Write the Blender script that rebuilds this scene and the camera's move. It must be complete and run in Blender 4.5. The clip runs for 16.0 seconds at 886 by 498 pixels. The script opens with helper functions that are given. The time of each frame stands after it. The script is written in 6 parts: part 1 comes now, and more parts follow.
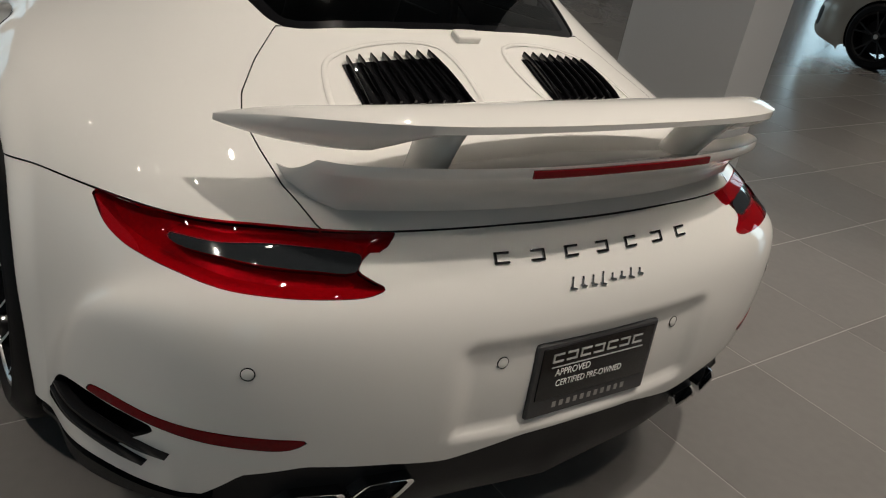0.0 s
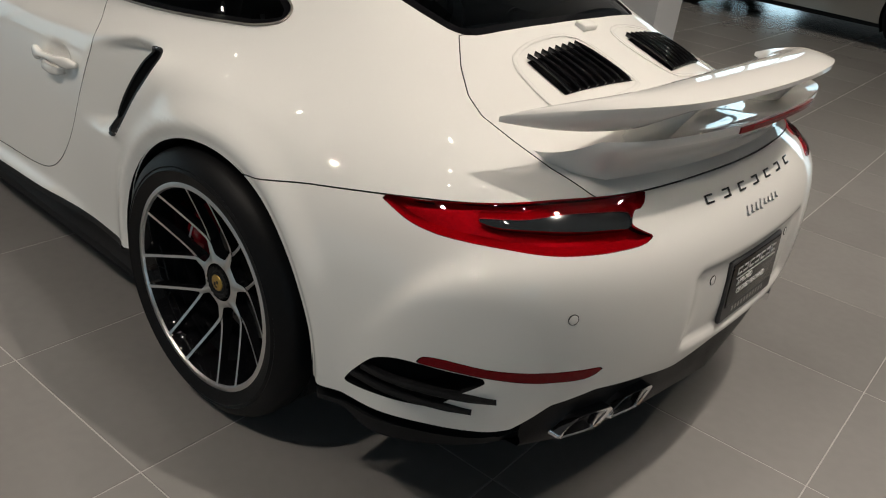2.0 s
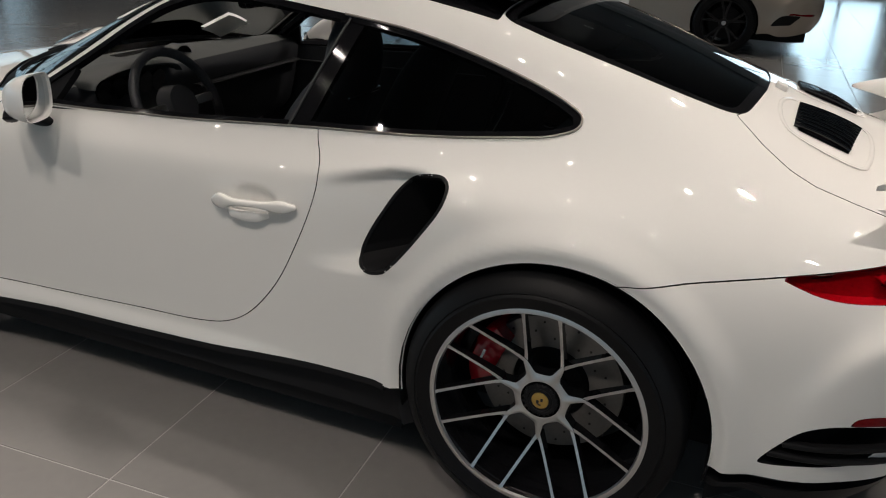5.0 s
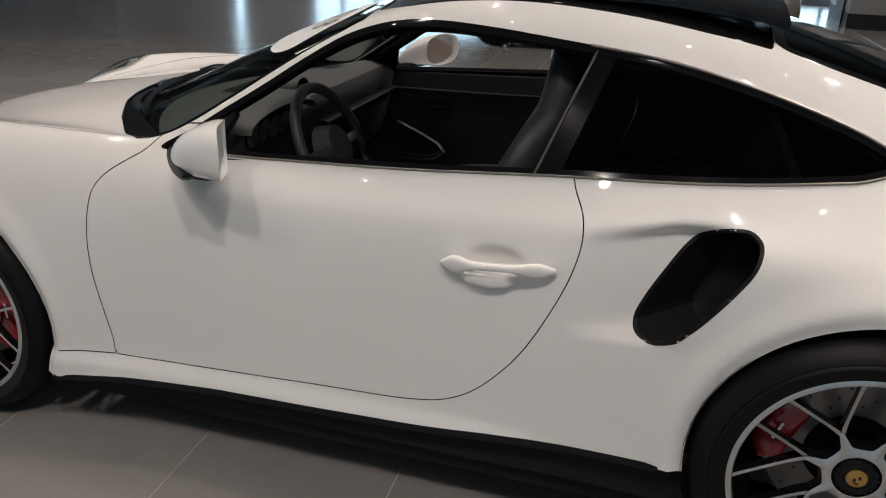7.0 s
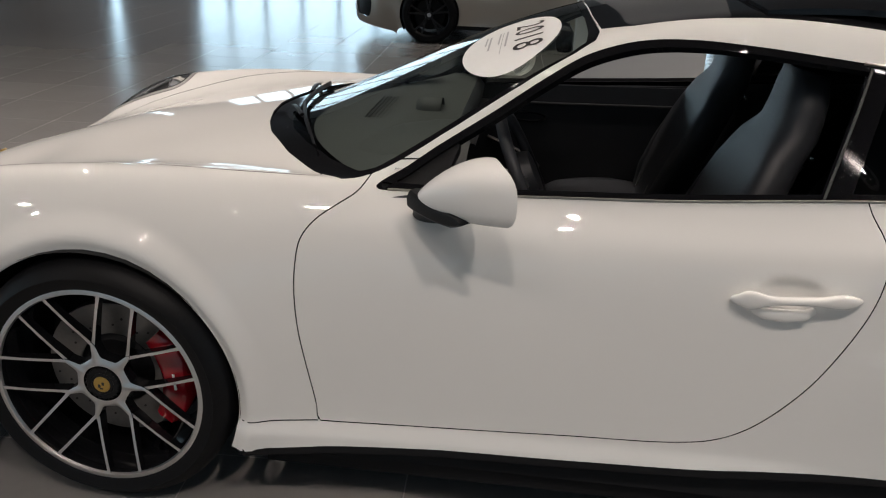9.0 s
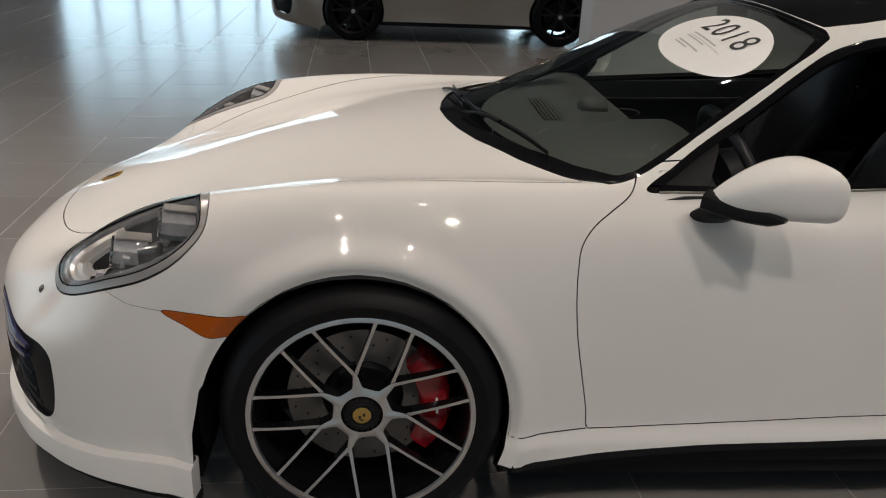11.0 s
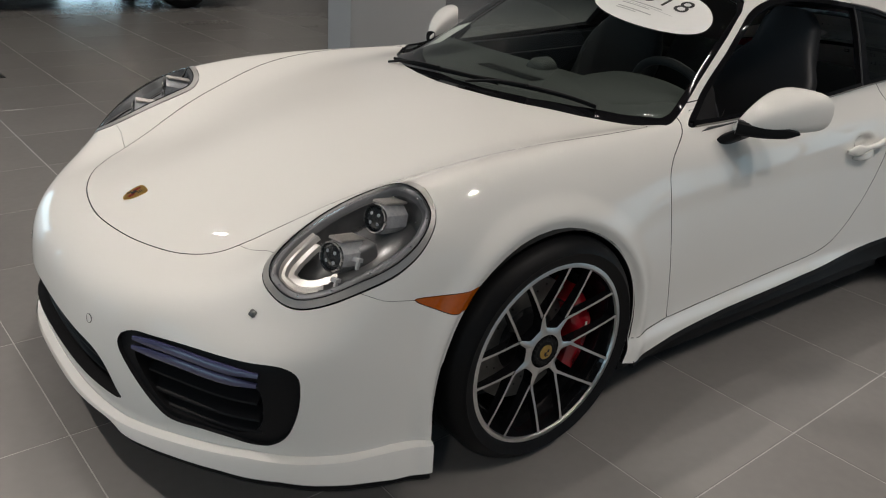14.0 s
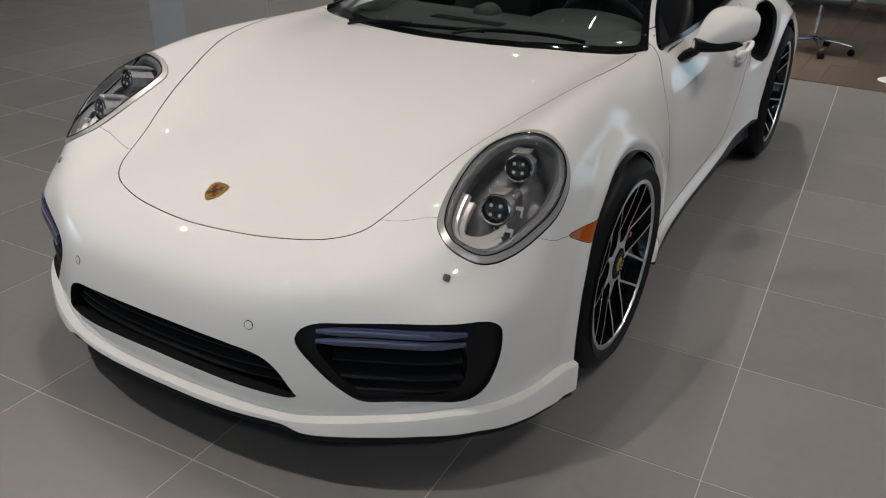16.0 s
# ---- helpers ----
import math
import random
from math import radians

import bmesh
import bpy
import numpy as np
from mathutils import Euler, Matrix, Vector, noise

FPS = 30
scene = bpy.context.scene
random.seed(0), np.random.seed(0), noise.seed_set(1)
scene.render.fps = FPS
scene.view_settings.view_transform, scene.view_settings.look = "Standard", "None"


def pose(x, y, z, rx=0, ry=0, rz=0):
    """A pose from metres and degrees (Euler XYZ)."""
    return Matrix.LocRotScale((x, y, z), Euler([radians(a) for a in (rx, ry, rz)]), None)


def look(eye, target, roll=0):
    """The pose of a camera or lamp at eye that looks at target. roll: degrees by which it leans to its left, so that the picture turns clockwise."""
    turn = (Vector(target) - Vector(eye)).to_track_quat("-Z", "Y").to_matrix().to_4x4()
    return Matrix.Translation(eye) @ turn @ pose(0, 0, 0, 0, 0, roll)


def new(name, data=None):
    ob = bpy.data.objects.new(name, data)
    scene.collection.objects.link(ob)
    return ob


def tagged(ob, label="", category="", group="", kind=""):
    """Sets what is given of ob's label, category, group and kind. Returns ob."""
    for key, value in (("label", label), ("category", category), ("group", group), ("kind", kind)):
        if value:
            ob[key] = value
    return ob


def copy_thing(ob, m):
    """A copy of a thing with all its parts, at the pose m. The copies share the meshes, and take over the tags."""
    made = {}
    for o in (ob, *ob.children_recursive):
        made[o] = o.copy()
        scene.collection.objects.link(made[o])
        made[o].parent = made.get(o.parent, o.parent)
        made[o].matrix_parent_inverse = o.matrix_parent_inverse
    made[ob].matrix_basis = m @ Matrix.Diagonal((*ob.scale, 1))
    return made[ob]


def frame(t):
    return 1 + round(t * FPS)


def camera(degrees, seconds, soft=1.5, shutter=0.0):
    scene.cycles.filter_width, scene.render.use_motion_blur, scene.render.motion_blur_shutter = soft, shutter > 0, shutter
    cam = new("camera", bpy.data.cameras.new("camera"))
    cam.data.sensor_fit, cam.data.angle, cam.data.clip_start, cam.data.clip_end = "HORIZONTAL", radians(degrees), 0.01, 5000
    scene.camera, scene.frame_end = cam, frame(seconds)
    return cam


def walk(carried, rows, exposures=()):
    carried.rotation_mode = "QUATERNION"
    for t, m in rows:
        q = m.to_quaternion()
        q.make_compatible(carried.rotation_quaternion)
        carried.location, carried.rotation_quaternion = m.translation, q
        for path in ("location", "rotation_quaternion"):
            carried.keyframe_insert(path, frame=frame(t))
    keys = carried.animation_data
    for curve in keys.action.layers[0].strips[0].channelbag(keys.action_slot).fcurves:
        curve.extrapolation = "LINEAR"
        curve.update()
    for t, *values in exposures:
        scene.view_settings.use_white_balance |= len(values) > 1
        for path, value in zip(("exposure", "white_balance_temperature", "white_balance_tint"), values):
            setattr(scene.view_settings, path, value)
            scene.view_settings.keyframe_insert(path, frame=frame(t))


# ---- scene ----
cam = camera(57.2, 16.0, soft=1.1)
PATH = [
    (0, (-1.844, 1.06, 1.389), (-0.42, -0.029, 0.504), 10.7),
    (0.5, (-1.77, 1.228, 1.398), (-0.431, 0.045, 0.501), 9.3),
    (1, (-1.679, 1.443, 1.42), (-0.399, 0.182, 0.541), 8.5),
    (1.5, (-1.631, 1.712, 1.42), (-0.433, 0.381, 0.528), 8.0),
    (2, (-1.514, 1.879, 1.414), (-0.404, 0.48, 0.513), 7.5),
    (2.5, (-1.33, 2.008, 1.417), (-0.304, 0.539, 0.528), 7.1),
    (3, (-1.183, 2.202, 1.407), (-0.242, 0.662, 0.544), 5.9),
    (3.5, (-1.028, 2.307, 1.409), (-0.162, 0.717, 0.56), 5.4),
    (4, (-0.797, 2.374, 1.424), (0.017, 0.735, 0.619), 5.0),
    (4.5, (-0.596, 2.467, 1.416), (0.173, 0.783, 0.657), 3.4),
    (4.7, (-0.512, 2.5, 1.458), (0.224, 0.81, 0.683), 2.8),
    (6.8, (0.373, 2.525, 1.444), (0.896, 0.752, 0.681), 1.9),
    (7, (0.482, 2.497, 1.443), (0.995, 0.717, 0.69), 2.1),
    (7.5, (0.723, 2.492, 1.436), (1.197, 0.688, 0.713), 2.4),
    (8, (0.976, 2.526, 1.451), (1.359, 0.707, 0.713), 2.3),
    (8.5, (1.209, 2.509, 1.446), (1.505, 0.679, 0.696), 2.2),
    (9, (1.421, 2.502, 1.457), (1.624, 0.663, 0.698), 2.2),
    (9.5, (1.636, 2.549, 1.449), (1.767, 0.705, 0.685), 2.3),
    (10, (1.868, 2.581, 1.46), (1.931, 0.739, 0.684), 2.2),
    (10.2, (1.985, 2.565, 1.44), (2.009, 0.719, 0.672), 2.3),
    (12.3, (3.036, 2.466, 1.462), (2.513, 0.694, 0.697), 2.0),
    (12.5, (3.152, 2.463, 1.454), (2.546, 0.718, 0.688), 2.1),
    (13, (3.42, 2.446, 1.471), (2.599, 0.812, 0.663), 2.6),
    (13.5, (3.675, 2.312, 1.47), (2.695, 0.767, 0.662), 3.3),
    (14, (3.888, 2.185, 1.474), (2.75, 0.752, 0.668), 4.2),
    (14.5, (4.157, 2.069, 1.49), (2.858, 0.81, 0.635), 3.8),
    (15, (4.33, 1.905, 1.468), (2.928, 0.772, 0.603), 3.2),
    (15.5, (4.486, 1.709, 1.485), (3.013, 0.67, 0.62), 3.0),
    (16, (4.673, 1.476, 1.468), (3.106, 0.601, 0.586), 2.2),
]
walk(cam, [(t, look(eye, target, roll)) for t, eye, target, roll in PATH],
     exposures=[(0.0, -0.30, 6450, 10), (0.5, -0.24, 6500, 10), (1.0, -0.18, 6480, 10), (1.8, 0.02, 6450, 10), (3.5, 0.02, 6250, 11), (4.7, 0.04, 6300, 12), (6.8, 0.22, 6280, 15), (8.0, 0.24, 6300, 15), (9.5, 0.17, 6360, 15), (12.3, 0.0, 6750, 14), (13.0, 0.0, 7100, 14), (13.5, 0.0, 6600, 12), (14.2, 0.0, 6120, 11), (16.0, -0.04, 6050, 12)])



# ---------- light ----------
world = bpy.data.worlds.new("world")
scene.world = world
world.use_nodes = True
sky = world.node_tree.nodes.new("ShaderNodeTexSky")
sky.sky_type = "NISHITA"
sky.sun_disc = False
sky.sun_elevation = radians(48)
sky.sun_rotation = radians(200)
world.node_tree.links.new(sky.outputs["Color"], world.node_tree.nodes["Background"].inputs["Color"])
world.node_tree.nodes["Background"].inputs["Strength"].default_value = 0.05

CEILING = 4.55
LAMPS = [(.1, 3.15), (1.45, 3.6), (2.9, 3.2), (2.1, 5.2), (2.0, -1.1), (2.75, .05), (-1.45, -2.2), (-1.6, -4.4), (3.2, -3.6), (7.0, -2.6),
         (-3.0, -7.6), (.6, -7.4), (4.0, -7.6), (7.6, -7.4), (-3.0, -11.4), (.6, -11.6), (4.0, -11.4), (7.6, -11.6), (1.6, 7.4), (5.0, 7.0)]
LAMP_WATTS = [235, 195, 68, 70, 150, 112, 250, 200, 200, 200] + [150] * 8 + [100] * 2
# First is the key spot over the tail; the other six are added fill.
KEY_FILL_LAMPS = [(-1.5, -.45, 375, 100), (-2.6, -1.6, 160, 100), (-2.3, 1.5, 35, 76), (-2.05, .3, 260, 36), (4.7, .1, 220, 36), (-4.6, 1.9, 210, 74), (6.7, 4.3, 420, 125)]
# Unseen spots added only to brighten patches of floor.
FLOOR_FILL_LAMPS = [(5.0, -.9, 390), (-4.6, -3.4, 280)]
SMALL_LAMPS = [(.4, .1), (2.4, 5.6), (3.3, -.2), (4.0, 1.6), (5.4, -.9), (5.2, 4.6), (-.6, -1.4), (-.4, 6.0), (-2.4, 5.2), (3.4, -5.4),
               (-4.2, .9), (-3.6, -2.2), (-4.4, 5.6), (6.0, 5.8), (7.4, .4), (.9, -5.2), (-1.0, 4.2), (4.6, 2.7),
               (-.1, .7), (.3, 1.05), (.25, 1.7), (-1.0, .4), (-1.1, 1.9), (1.9, 2.0), (1.6, 1.0), (-.6, 1.3), (3.5, 4.0)]


def spot_lamp(x, y, watts, radius, cone):
    d = bpy.data.lights.new("spot", "SPOT")
    d.energy, d.shadow_soft_size, d.spot_size, d.spot_blend = watts, radius, radians(cone), 0.75
    d.color = (1.0, 0.895, 0.77)
    ob = new("spot", d)
    ob.location = (x, y, CEILING - 0.03)


for (lx, ly), lw in zip(LAMPS, LAMP_WATTS):
    spot_lamp(lx, ly, lw, 0.05, 100)
for lx, ly, lw, lc in KEY_FILL_LAMPS:
    spot_lamp(lx, ly, lw, 0.05, lc)
for lx, ly, lw in FLOOR_FILL_LAMPS:
    spot_lamp(lx, ly, lw, 0.045, 100)
for lx, ly in SMALL_LAMPS:
    spot_lamp(lx, ly, 4.5, 0.028, 150)


def day_lamp(at, turn, size, watts):
    d = bpy.data.lights.new("daylight", "AREA")
    d.shape, d.size, d.size_y, d.energy = "RECTANGLE", size[0], size[1], watts
    d.color = (0.70, 0.90, 1.0)
    ob = new("daylight", d)
    ob.matrix_world = pose(*at, *turn)


day_lamp((7.2, -17.5, 1.55), (90, 0, 0), (5.4, 2.7), 130)
day_lamp((-1.6, -17.5, 1.55), (90, 0, 0), (2.4, 2.7), 75)
day_lamp((11.95, -17.5, 1.55), (90, 0, 0), (0.5, 2.7), 16)
# Daylight of the unseen north band, added as cool fill on the left flank.
day_lamp((2.0, 11.0, 1.7), (90, 0, 180), (13.0, 2.9), 25)
day_lamp((-7.4, 6.2, 1.7), (90, 0, -90), (5.0, 2.9), 60)
day_lamp((14.5, 3.5, 1.7), (90, 0, 90), (11.0, 2.9), 130)
day_lamp((14.5, -9.5, 1.7), (90, 0, 90), (11.0, 2.9), 85)


# ---------- small tools ----------
def mesh_object(name, verts, faces, mat, parent=None, label="", normals=None, smooth=True):
    me = bpy.data.meshes.new(name)
    me.from_pydata([tuple(v) for v in verts], [], [tuple(f) for f in faces])
    me.update()
    if smooth:
        me.polygons.foreach_set("use_smooth", [True] * len(me.polygons))
    if normals is not None:
        me.normals_split_custom_set_from_vertices([tuple(n) for n in normals])
    for m in (mat if isinstance(mat, (list, tuple)) else [mat]):
        me.materials.append(m)
    ob = new(name, me)
    if parent is not None:
        ob.parent = parent
    if label:
        ob["label"] = label
    return ob


def part(name, bm, mat, parent=None, label="", smooth=30):
    me = bpy.data.meshes.new(name)
    bm.to_mesh(me)
    bm.free()
    for m in (mat if isinstance(mat, (list, tuple)) else [mat]):
        me.materials.append(m)
    if smooth:
        me.polygons.foreach_set("use_smooth", [True] * len(me.polygons))
        me.set_sharp_from_angle(angle=radians(smooth))
    ob = new(name, me)
    if parent is not None:
        ob.parent = parent
    if label:
        ob["label"] = label
    return ob


def empty(name, label, category, at=(0, 0, 0), group="", kind=""):
    ob = new(name)
    ob.location = at
    ob.empty_display_size = 0.1
    return tagged(ob, label, category, group, kind)


# ---------- materials ----------
def material(name, colour, rough=0.5, metal=0.0, coat=0.0, bump=0.0, scale=40.0, vary=0.08, alpha=1.0, emit=0.0, ior=1.45):
    m = bpy.data.materials.new(name)
    m.use_nodes = True
    t = m.node_tree
    b = t.nodes["Principled BSDF"]
    b.inputs["Base Color"].default_value = (*colour, 1)
    b.inputs["Roughness"].default_value = rough
    b.inputs["Metallic"].default_value = metal
    b.inputs["Coat Weight"].default_value = coat
    b.inputs["IOR"].default_value = ior
    if emit:
        b.inputs["Emission Color"].default_value = (*colour, 1)
        b.inputs["Emission Strength"].default_value = emit
    if vary or bump:
        co = t.nodes.new("ShaderNodeTexCoord")
        n = t.nodes.new("ShaderNodeTexNoise")
        n.inputs["Scale"].default_value = scale
        n.inputs["Detail"].default_value = 5
        t.links.new(co.outputs["Object"], n.inputs["Vector"])
        if vary:
            mix = t.nodes.new("ShaderNodeMix")
            mix.data_type = "RGBA"
            mix.inputs["A"].default_value = (*[c * (1 - vary) for c in colour], 1)
            mix.inputs["B"].default_value = (*[min(1, c * (1 + vary)) for c in colour], 1)
            t.links.new(n.outputs["Fac"], mix.inputs["Factor"])
            t.links.new(mix.outputs["Result"], b.inputs["Base Color"])
        if bump:
            bp = t.nodes.new("ShaderNodeBump")
            bp.inputs["Strength"].default_value = bump
            bp.inputs["Distance"].default_value = 0.002
            t.links.new(n.outputs["Fac"], bp.inputs["Height"])
            t.links.new(bp.outputs["Normal"], b.inputs["Normal"])
    return m


WHITE = material("white_paint", (0.78, 0.765, 0.735), rough=0.30, coat=1.0, vary=0.012, scale=2.5)
WHITE.node_tree.nodes["Principled BSDF"].inputs["Specular IOR Level"].default_value = 0.0
WHITE.node_tree.nodes["Principled BSDF"].inputs["Coat Roughness"].default_value = 0.012
BLACK = material("satin_black_plastic", (0.012, 0.012, 0.013), rough=0.42, bump=0.15, scale=350, vary=0.25)
GLOSS = material("gloss_black", (0.006, 0.006, 0.007), rough=0.06, vary=0.1)
TYRE = material("tyre_rubber", (0.0065, 0.0065, 0.0072), rough=0.46, bump=0.12, scale=160, vary=0.3)
TYRE.node_tree.nodes["Principled BSDF"].inputs["Specular IOR Level"].default_value = 0.17
BLACK.node_tree.nodes["Principled BSDF"].inputs["Specular IOR Level"].default_value = 0.12
SILVER = material("machined_alloy", (0.66, 0.66, 0.66), rough=0.36, metal=1.0, vary=0.05, scale=60)
CHROME = material("polished_chrome", (0.75, 0.75, 0.76), rough=0.07, metal=1.0, vary=0.03)
BELT = material("brushed_belt_metal", (0.24, 0.222, 0.205), rough=0.35, metal=0.6, vary=0.08)
GREYRING = material("grey_lamp_bezel", (0.40, 0.39, 0.375), rough=0.36, metal=0.5, vary=0.05)
RED_LENS = material("red_lamp_lens", (0.15, 0.002, 0.006), rough=0.12, coat=1.0, vary=0.25, scale=35)
RED_REFLEX = material("red_reflector", (0.15, 0.002, 0.005), rough=0.25, coat=0.4, vary=0.35, scale=140)
SILL_RUBBER = material("worn_grey_rubber", (0.03, 0.03, 0.032), rough=0.5, vary=0.2)
SMOKE = material("smoked_lens", (0.02, 0.023, 0.026), rough=0.07, coat=1.0, vary=0.2, scale=30)
AMBER = material("amber_lens", (0.42, 0.085, 0.001), rough=0.10, coat=1.0, vary=0.2, scale=120)
for m in (AMBER, RED_LENS, RED_REFLEX):
    m.node_tree.nodes["Principled BSDF"].inputs["Specular IOR Level"].default_value = 0.0
CALIPER = material("red_caliper_paint", (0.30, 0.005, 0.012), rough=0.25, coat=0.8, vary=0.06)
DISC = material("cast_brake_disc", (0.19, 0.186, 0.181), rough=0.34, metal=0.9, vary=0.15, scale=90)
GOLD = material("gold_enamel", (0.55, 0.36, 0.10), rough=0.3, metal=0.8, vary=0.1)
RED_ENAMEL = material("red_enamel", (0.25, 0.01, 0.01), rough=0.3, vary=0.1)
TRIMGREY = material("dark_satin_trim", (0.055, 0.056, 0.058), rough=0.3, metal=0.5, vary=0.1)
DARKCHROME = material("dark_chrome", (0.16, 0.16, 0.165), rough=0.16, metal=1.0, vary=0.05)
LEATHER = material("black_leather", (0.038, 0.040, 0.045), rough=0.42, bump=0.35, scale=420, vary=0.3)
DASH = material("grained_dashboard", (0.062, 0.066, 0.064), rough=0.62, bump=0.3, scale=500, vary=0.2)
LIGHTBAR = material("clear_light_bar", (0.055, 0.06, 0.125), rough=0.08, coat=1.0, vary=0.2, scale=60)
INSERT = material("perforated_leather", (0.045, 0.043, 0.042), rough=0.6, bump=0.6, scale=260, vary=0.4)
PAPER = material("white_vinyl", (0.82, 0.82, 0.80), rough=0.5, vary=0.02)
INK = material("black_ink", (0.02, 0.02, 0.02), rough=0.5, vary=0.1)
PALEINK = material("pale_print", (0.45, 0.45, 0.45), rough=0.5, vary=0.1)


def glass(name, tint, ior=1.5):
    """A thin pane: tinted see-through with a mirror sheen."""
    m = bpy.data.materials.new(name)
    m.use_nodes = True
    t = m.node_tree
    t.nodes.remove(t.nodes["Principled BSDF"])
    clear, shine, mix, fres = (t.nodes.new(k) for k in ("ShaderNodeBsdfTransparent", "ShaderNodeBsdfGlossy", "ShaderNodeMixShader", "ShaderNodeFresnel"))
    clear.inputs["Color"].default_value = (*tint, 1)
    shine.inputs["Roughness"].default_value = 0.015
    fres.inputs["IOR"].default_value = ior
    t.links.new(fres.outputs["Fac"], mix.inputs["Fac"])
    t.links.new(clear.outputs["BSDF"], mix.inputs[1])
    t.links.new(shine.outputs["BSDF"], mix.inputs[2])
    t.links.new(mix.outputs["Shader"], t.nodes["Material Output"].inputs["Surface"])
    return m


SCREEN = glass("green_tinted_glass", (0.62, 0.70, 0.66))
PRIVACY = glass("privacy_glass", (0.12, 0.14, 0.148))
LAMPDARK = material("lamp_bowl_black", (0.24, 0.24, 0.245), rough=0.2, metal=0.5, vary=0.3, scale=30)
REFLECTOR_CUP = material("lamp_reflector", (0.55, 0.535, 0.51), rough=0.30, metal=0.55, vary=0.25, scale=18)
LAMPSILVER = material("satin_silver_lamp_shell", (0.13, 0.133, 0.14), rough=0.42, metal=0.4, vary=0.22, scale=25)
LENS = material("projector_glass", (0.58, 0.59, 0.61), rough=0.06, metal=0.25, coat=1.0, vary=0.4, scale=60)
DARKGLASS = glass("dark_tinted_glass", (0.20, 0.23, 0.235))
REDGLASS = glass("red_lamp_glass", (0.62, 0.035, 0.07))
RED_CORE = material("red_reflector_core", (0.46, 0.014, 0.045), rough=0.38, metal=0.35, bump=0.25, scale=120, vary=0.3)
LAMPGLASS = glass("clear_lamp_cover", (0.93, 0.94, 0.95))

# ---------- the body's hull lines: nose to tail, half the car ----------
KEEL = [(3.455, 0, .200), (3.50, 0, .226), (3.51, 0, .42), (3.47, 0, .54), (3.30, 0, .635), (3.00, 0, .735),
        (2.75, 0, .805), (2.45, 0, .858), (2.24, 0, .885), (2.12, 0, .905), (1.87, 0, 1.015), (1.55, 0, 1.16),
        (1.22, 0, 1.262), (.80, 0, 1.300), (.40, 0, 1.262), (0, 0, 1.162), (-.42, 0, 1.008), (-.62, 0, .945),
        (-.82, 0, .885), (-.915, 0, .80), (-.988, 0, .680), (-1.0, 0, .42), (-.93, 0, .27)]
INNER = [(3.43, .30, .190), (3.475, .30, .214), (3.485, .32, .43), (3.44, .32, .545), (3.26, .32, .62), (2.98, .33, .70),
         (2.74, .34, .78), (2.45, .36, .838), (2.20, .38, .875), (2.06, .40, .893), (1.82, .40, 1.0), (1.50, .38, 1.148),
         (1.17, .36, 1.245), (.80, .35, 1.285), (.40, .34, 1.245), (0, .33, 1.14), (-.40, .33, .99), (-.62, .33, .92),
         (-.80, .33, .865), (-.895, .33, .79), (-.965, .35, .680), (-.97, .36, .42), (-.90, .36, .27)]
EDGE = [(3.345, .52, .178), (3.39, .52, .20), (3.385, .535, .45), (3.332, .53, .565), (3.17, .50, .625), (2.95, .51, .725),
        (2.72, .54, .785), (2.45, .57, .832), (2.10, .60, .858), (1.86, .64, .868), (1.66, .605, .978), (1.40, .575, 1.118),
        (1.12, .55, 1.208), (.80, .535, 1.232), (.40, .52, 1.195), (0, .51, 1.095), (-.36, .52, .95), (-.58, .54, .875),
        (-.74, .55, .82), (-.84, .56, .765), (-.904, .583, .680), (-.90, .60, .42), (-.83, .60, .27)]
CREST = [(3.22, .68, .170), (3.27, .685, .188), (3.288, .72, .46), (3.21, .695, .577), (3.118, .69, .703), (2.935, .70, .812),
         (2.70, .715, .854), (2.45, .72, .868), (2.10, .71, .865), (1.84, .705, .862), (1.64, .71, .862), (1.38, .725, .866),
         (1.10, .735, .874), (.78, .735, .885), (.40, .745, .903), (0, .715, .918), (-.34, .69, .875), (-.54, .69, .825),
         (-.68, .69, .785), (-.76, .70, .74), (-.817, .735, .676), (-.80, .75, .42), (-.73, .75, .25)]
SHOULDER = [(3.09, .79, .150), (3.15, .79, .175), (3.155, .82, .46), (3.095, .818, .57), (2.998, .815, .672), (2.85, .812, .738),
            (2.65, .815, .745), (2.45, .82, .75), (2.12, .81, .74), (1.86, .795, .745), (1.64, .80, .75), (1.38, .805, .755),
            (1.10, .81, .76), (.78, .81, .77), (.40, .845, .805), (0, .872, .80), (-.28, .84, .76), (-.44, .81, .74),
            (-.55, .80, .71), (-.62, .81, .66), (-.655, .843, .622), (-.64, .85, .42), (-.58, .85, .24)]
FLANK = [(2.97, .84, .135), (3.0, .845, .17), (3.01, .862, .45), (2.95, .858, .54), (2.83, .855, .58), (2.72, .86, .60),
         (2.60, .875, .60), (2.45, .88, .60), (2.14, .865, .56), (1.88, .835, .52), (1.64, .83, .51), (1.38, .83, .51),
         (1.10, .828, .51), (.78, .832, .52), (.40, .875, .56), (0, .925, .60), (-.24, .915, .60), (-.36, .895, .58),
         (-.45, .878, .55), (-.50, .872, .50), (-.52, .872, .45), (-.52, .872, .37), (-.49, .865, .27)]
LOWER = [(2.88, .855, .12), (2.89, .86, .17), (2.87, .875, .35), (2.82, .875, .40), (2.75, .88, .42), (2.66, .885, .42),
         (2.56, .89, .42), (2.45, .89, .42), (2.15, .87, .36), (1.88, .835, .30), (1.64, .83, .29), (1.38, .83, .285),
         (1.10, .83, .285), (.78, .835, .285), (.42, .87, .32), (0, .935, .42), (-.20, .93, .42), (-.29, .92, .40),
         (-.36, .90, .38), (-.40, .89, .36), (-.42, .884, .34), (-.42, .88, .30), (-.40, .875, .26)]
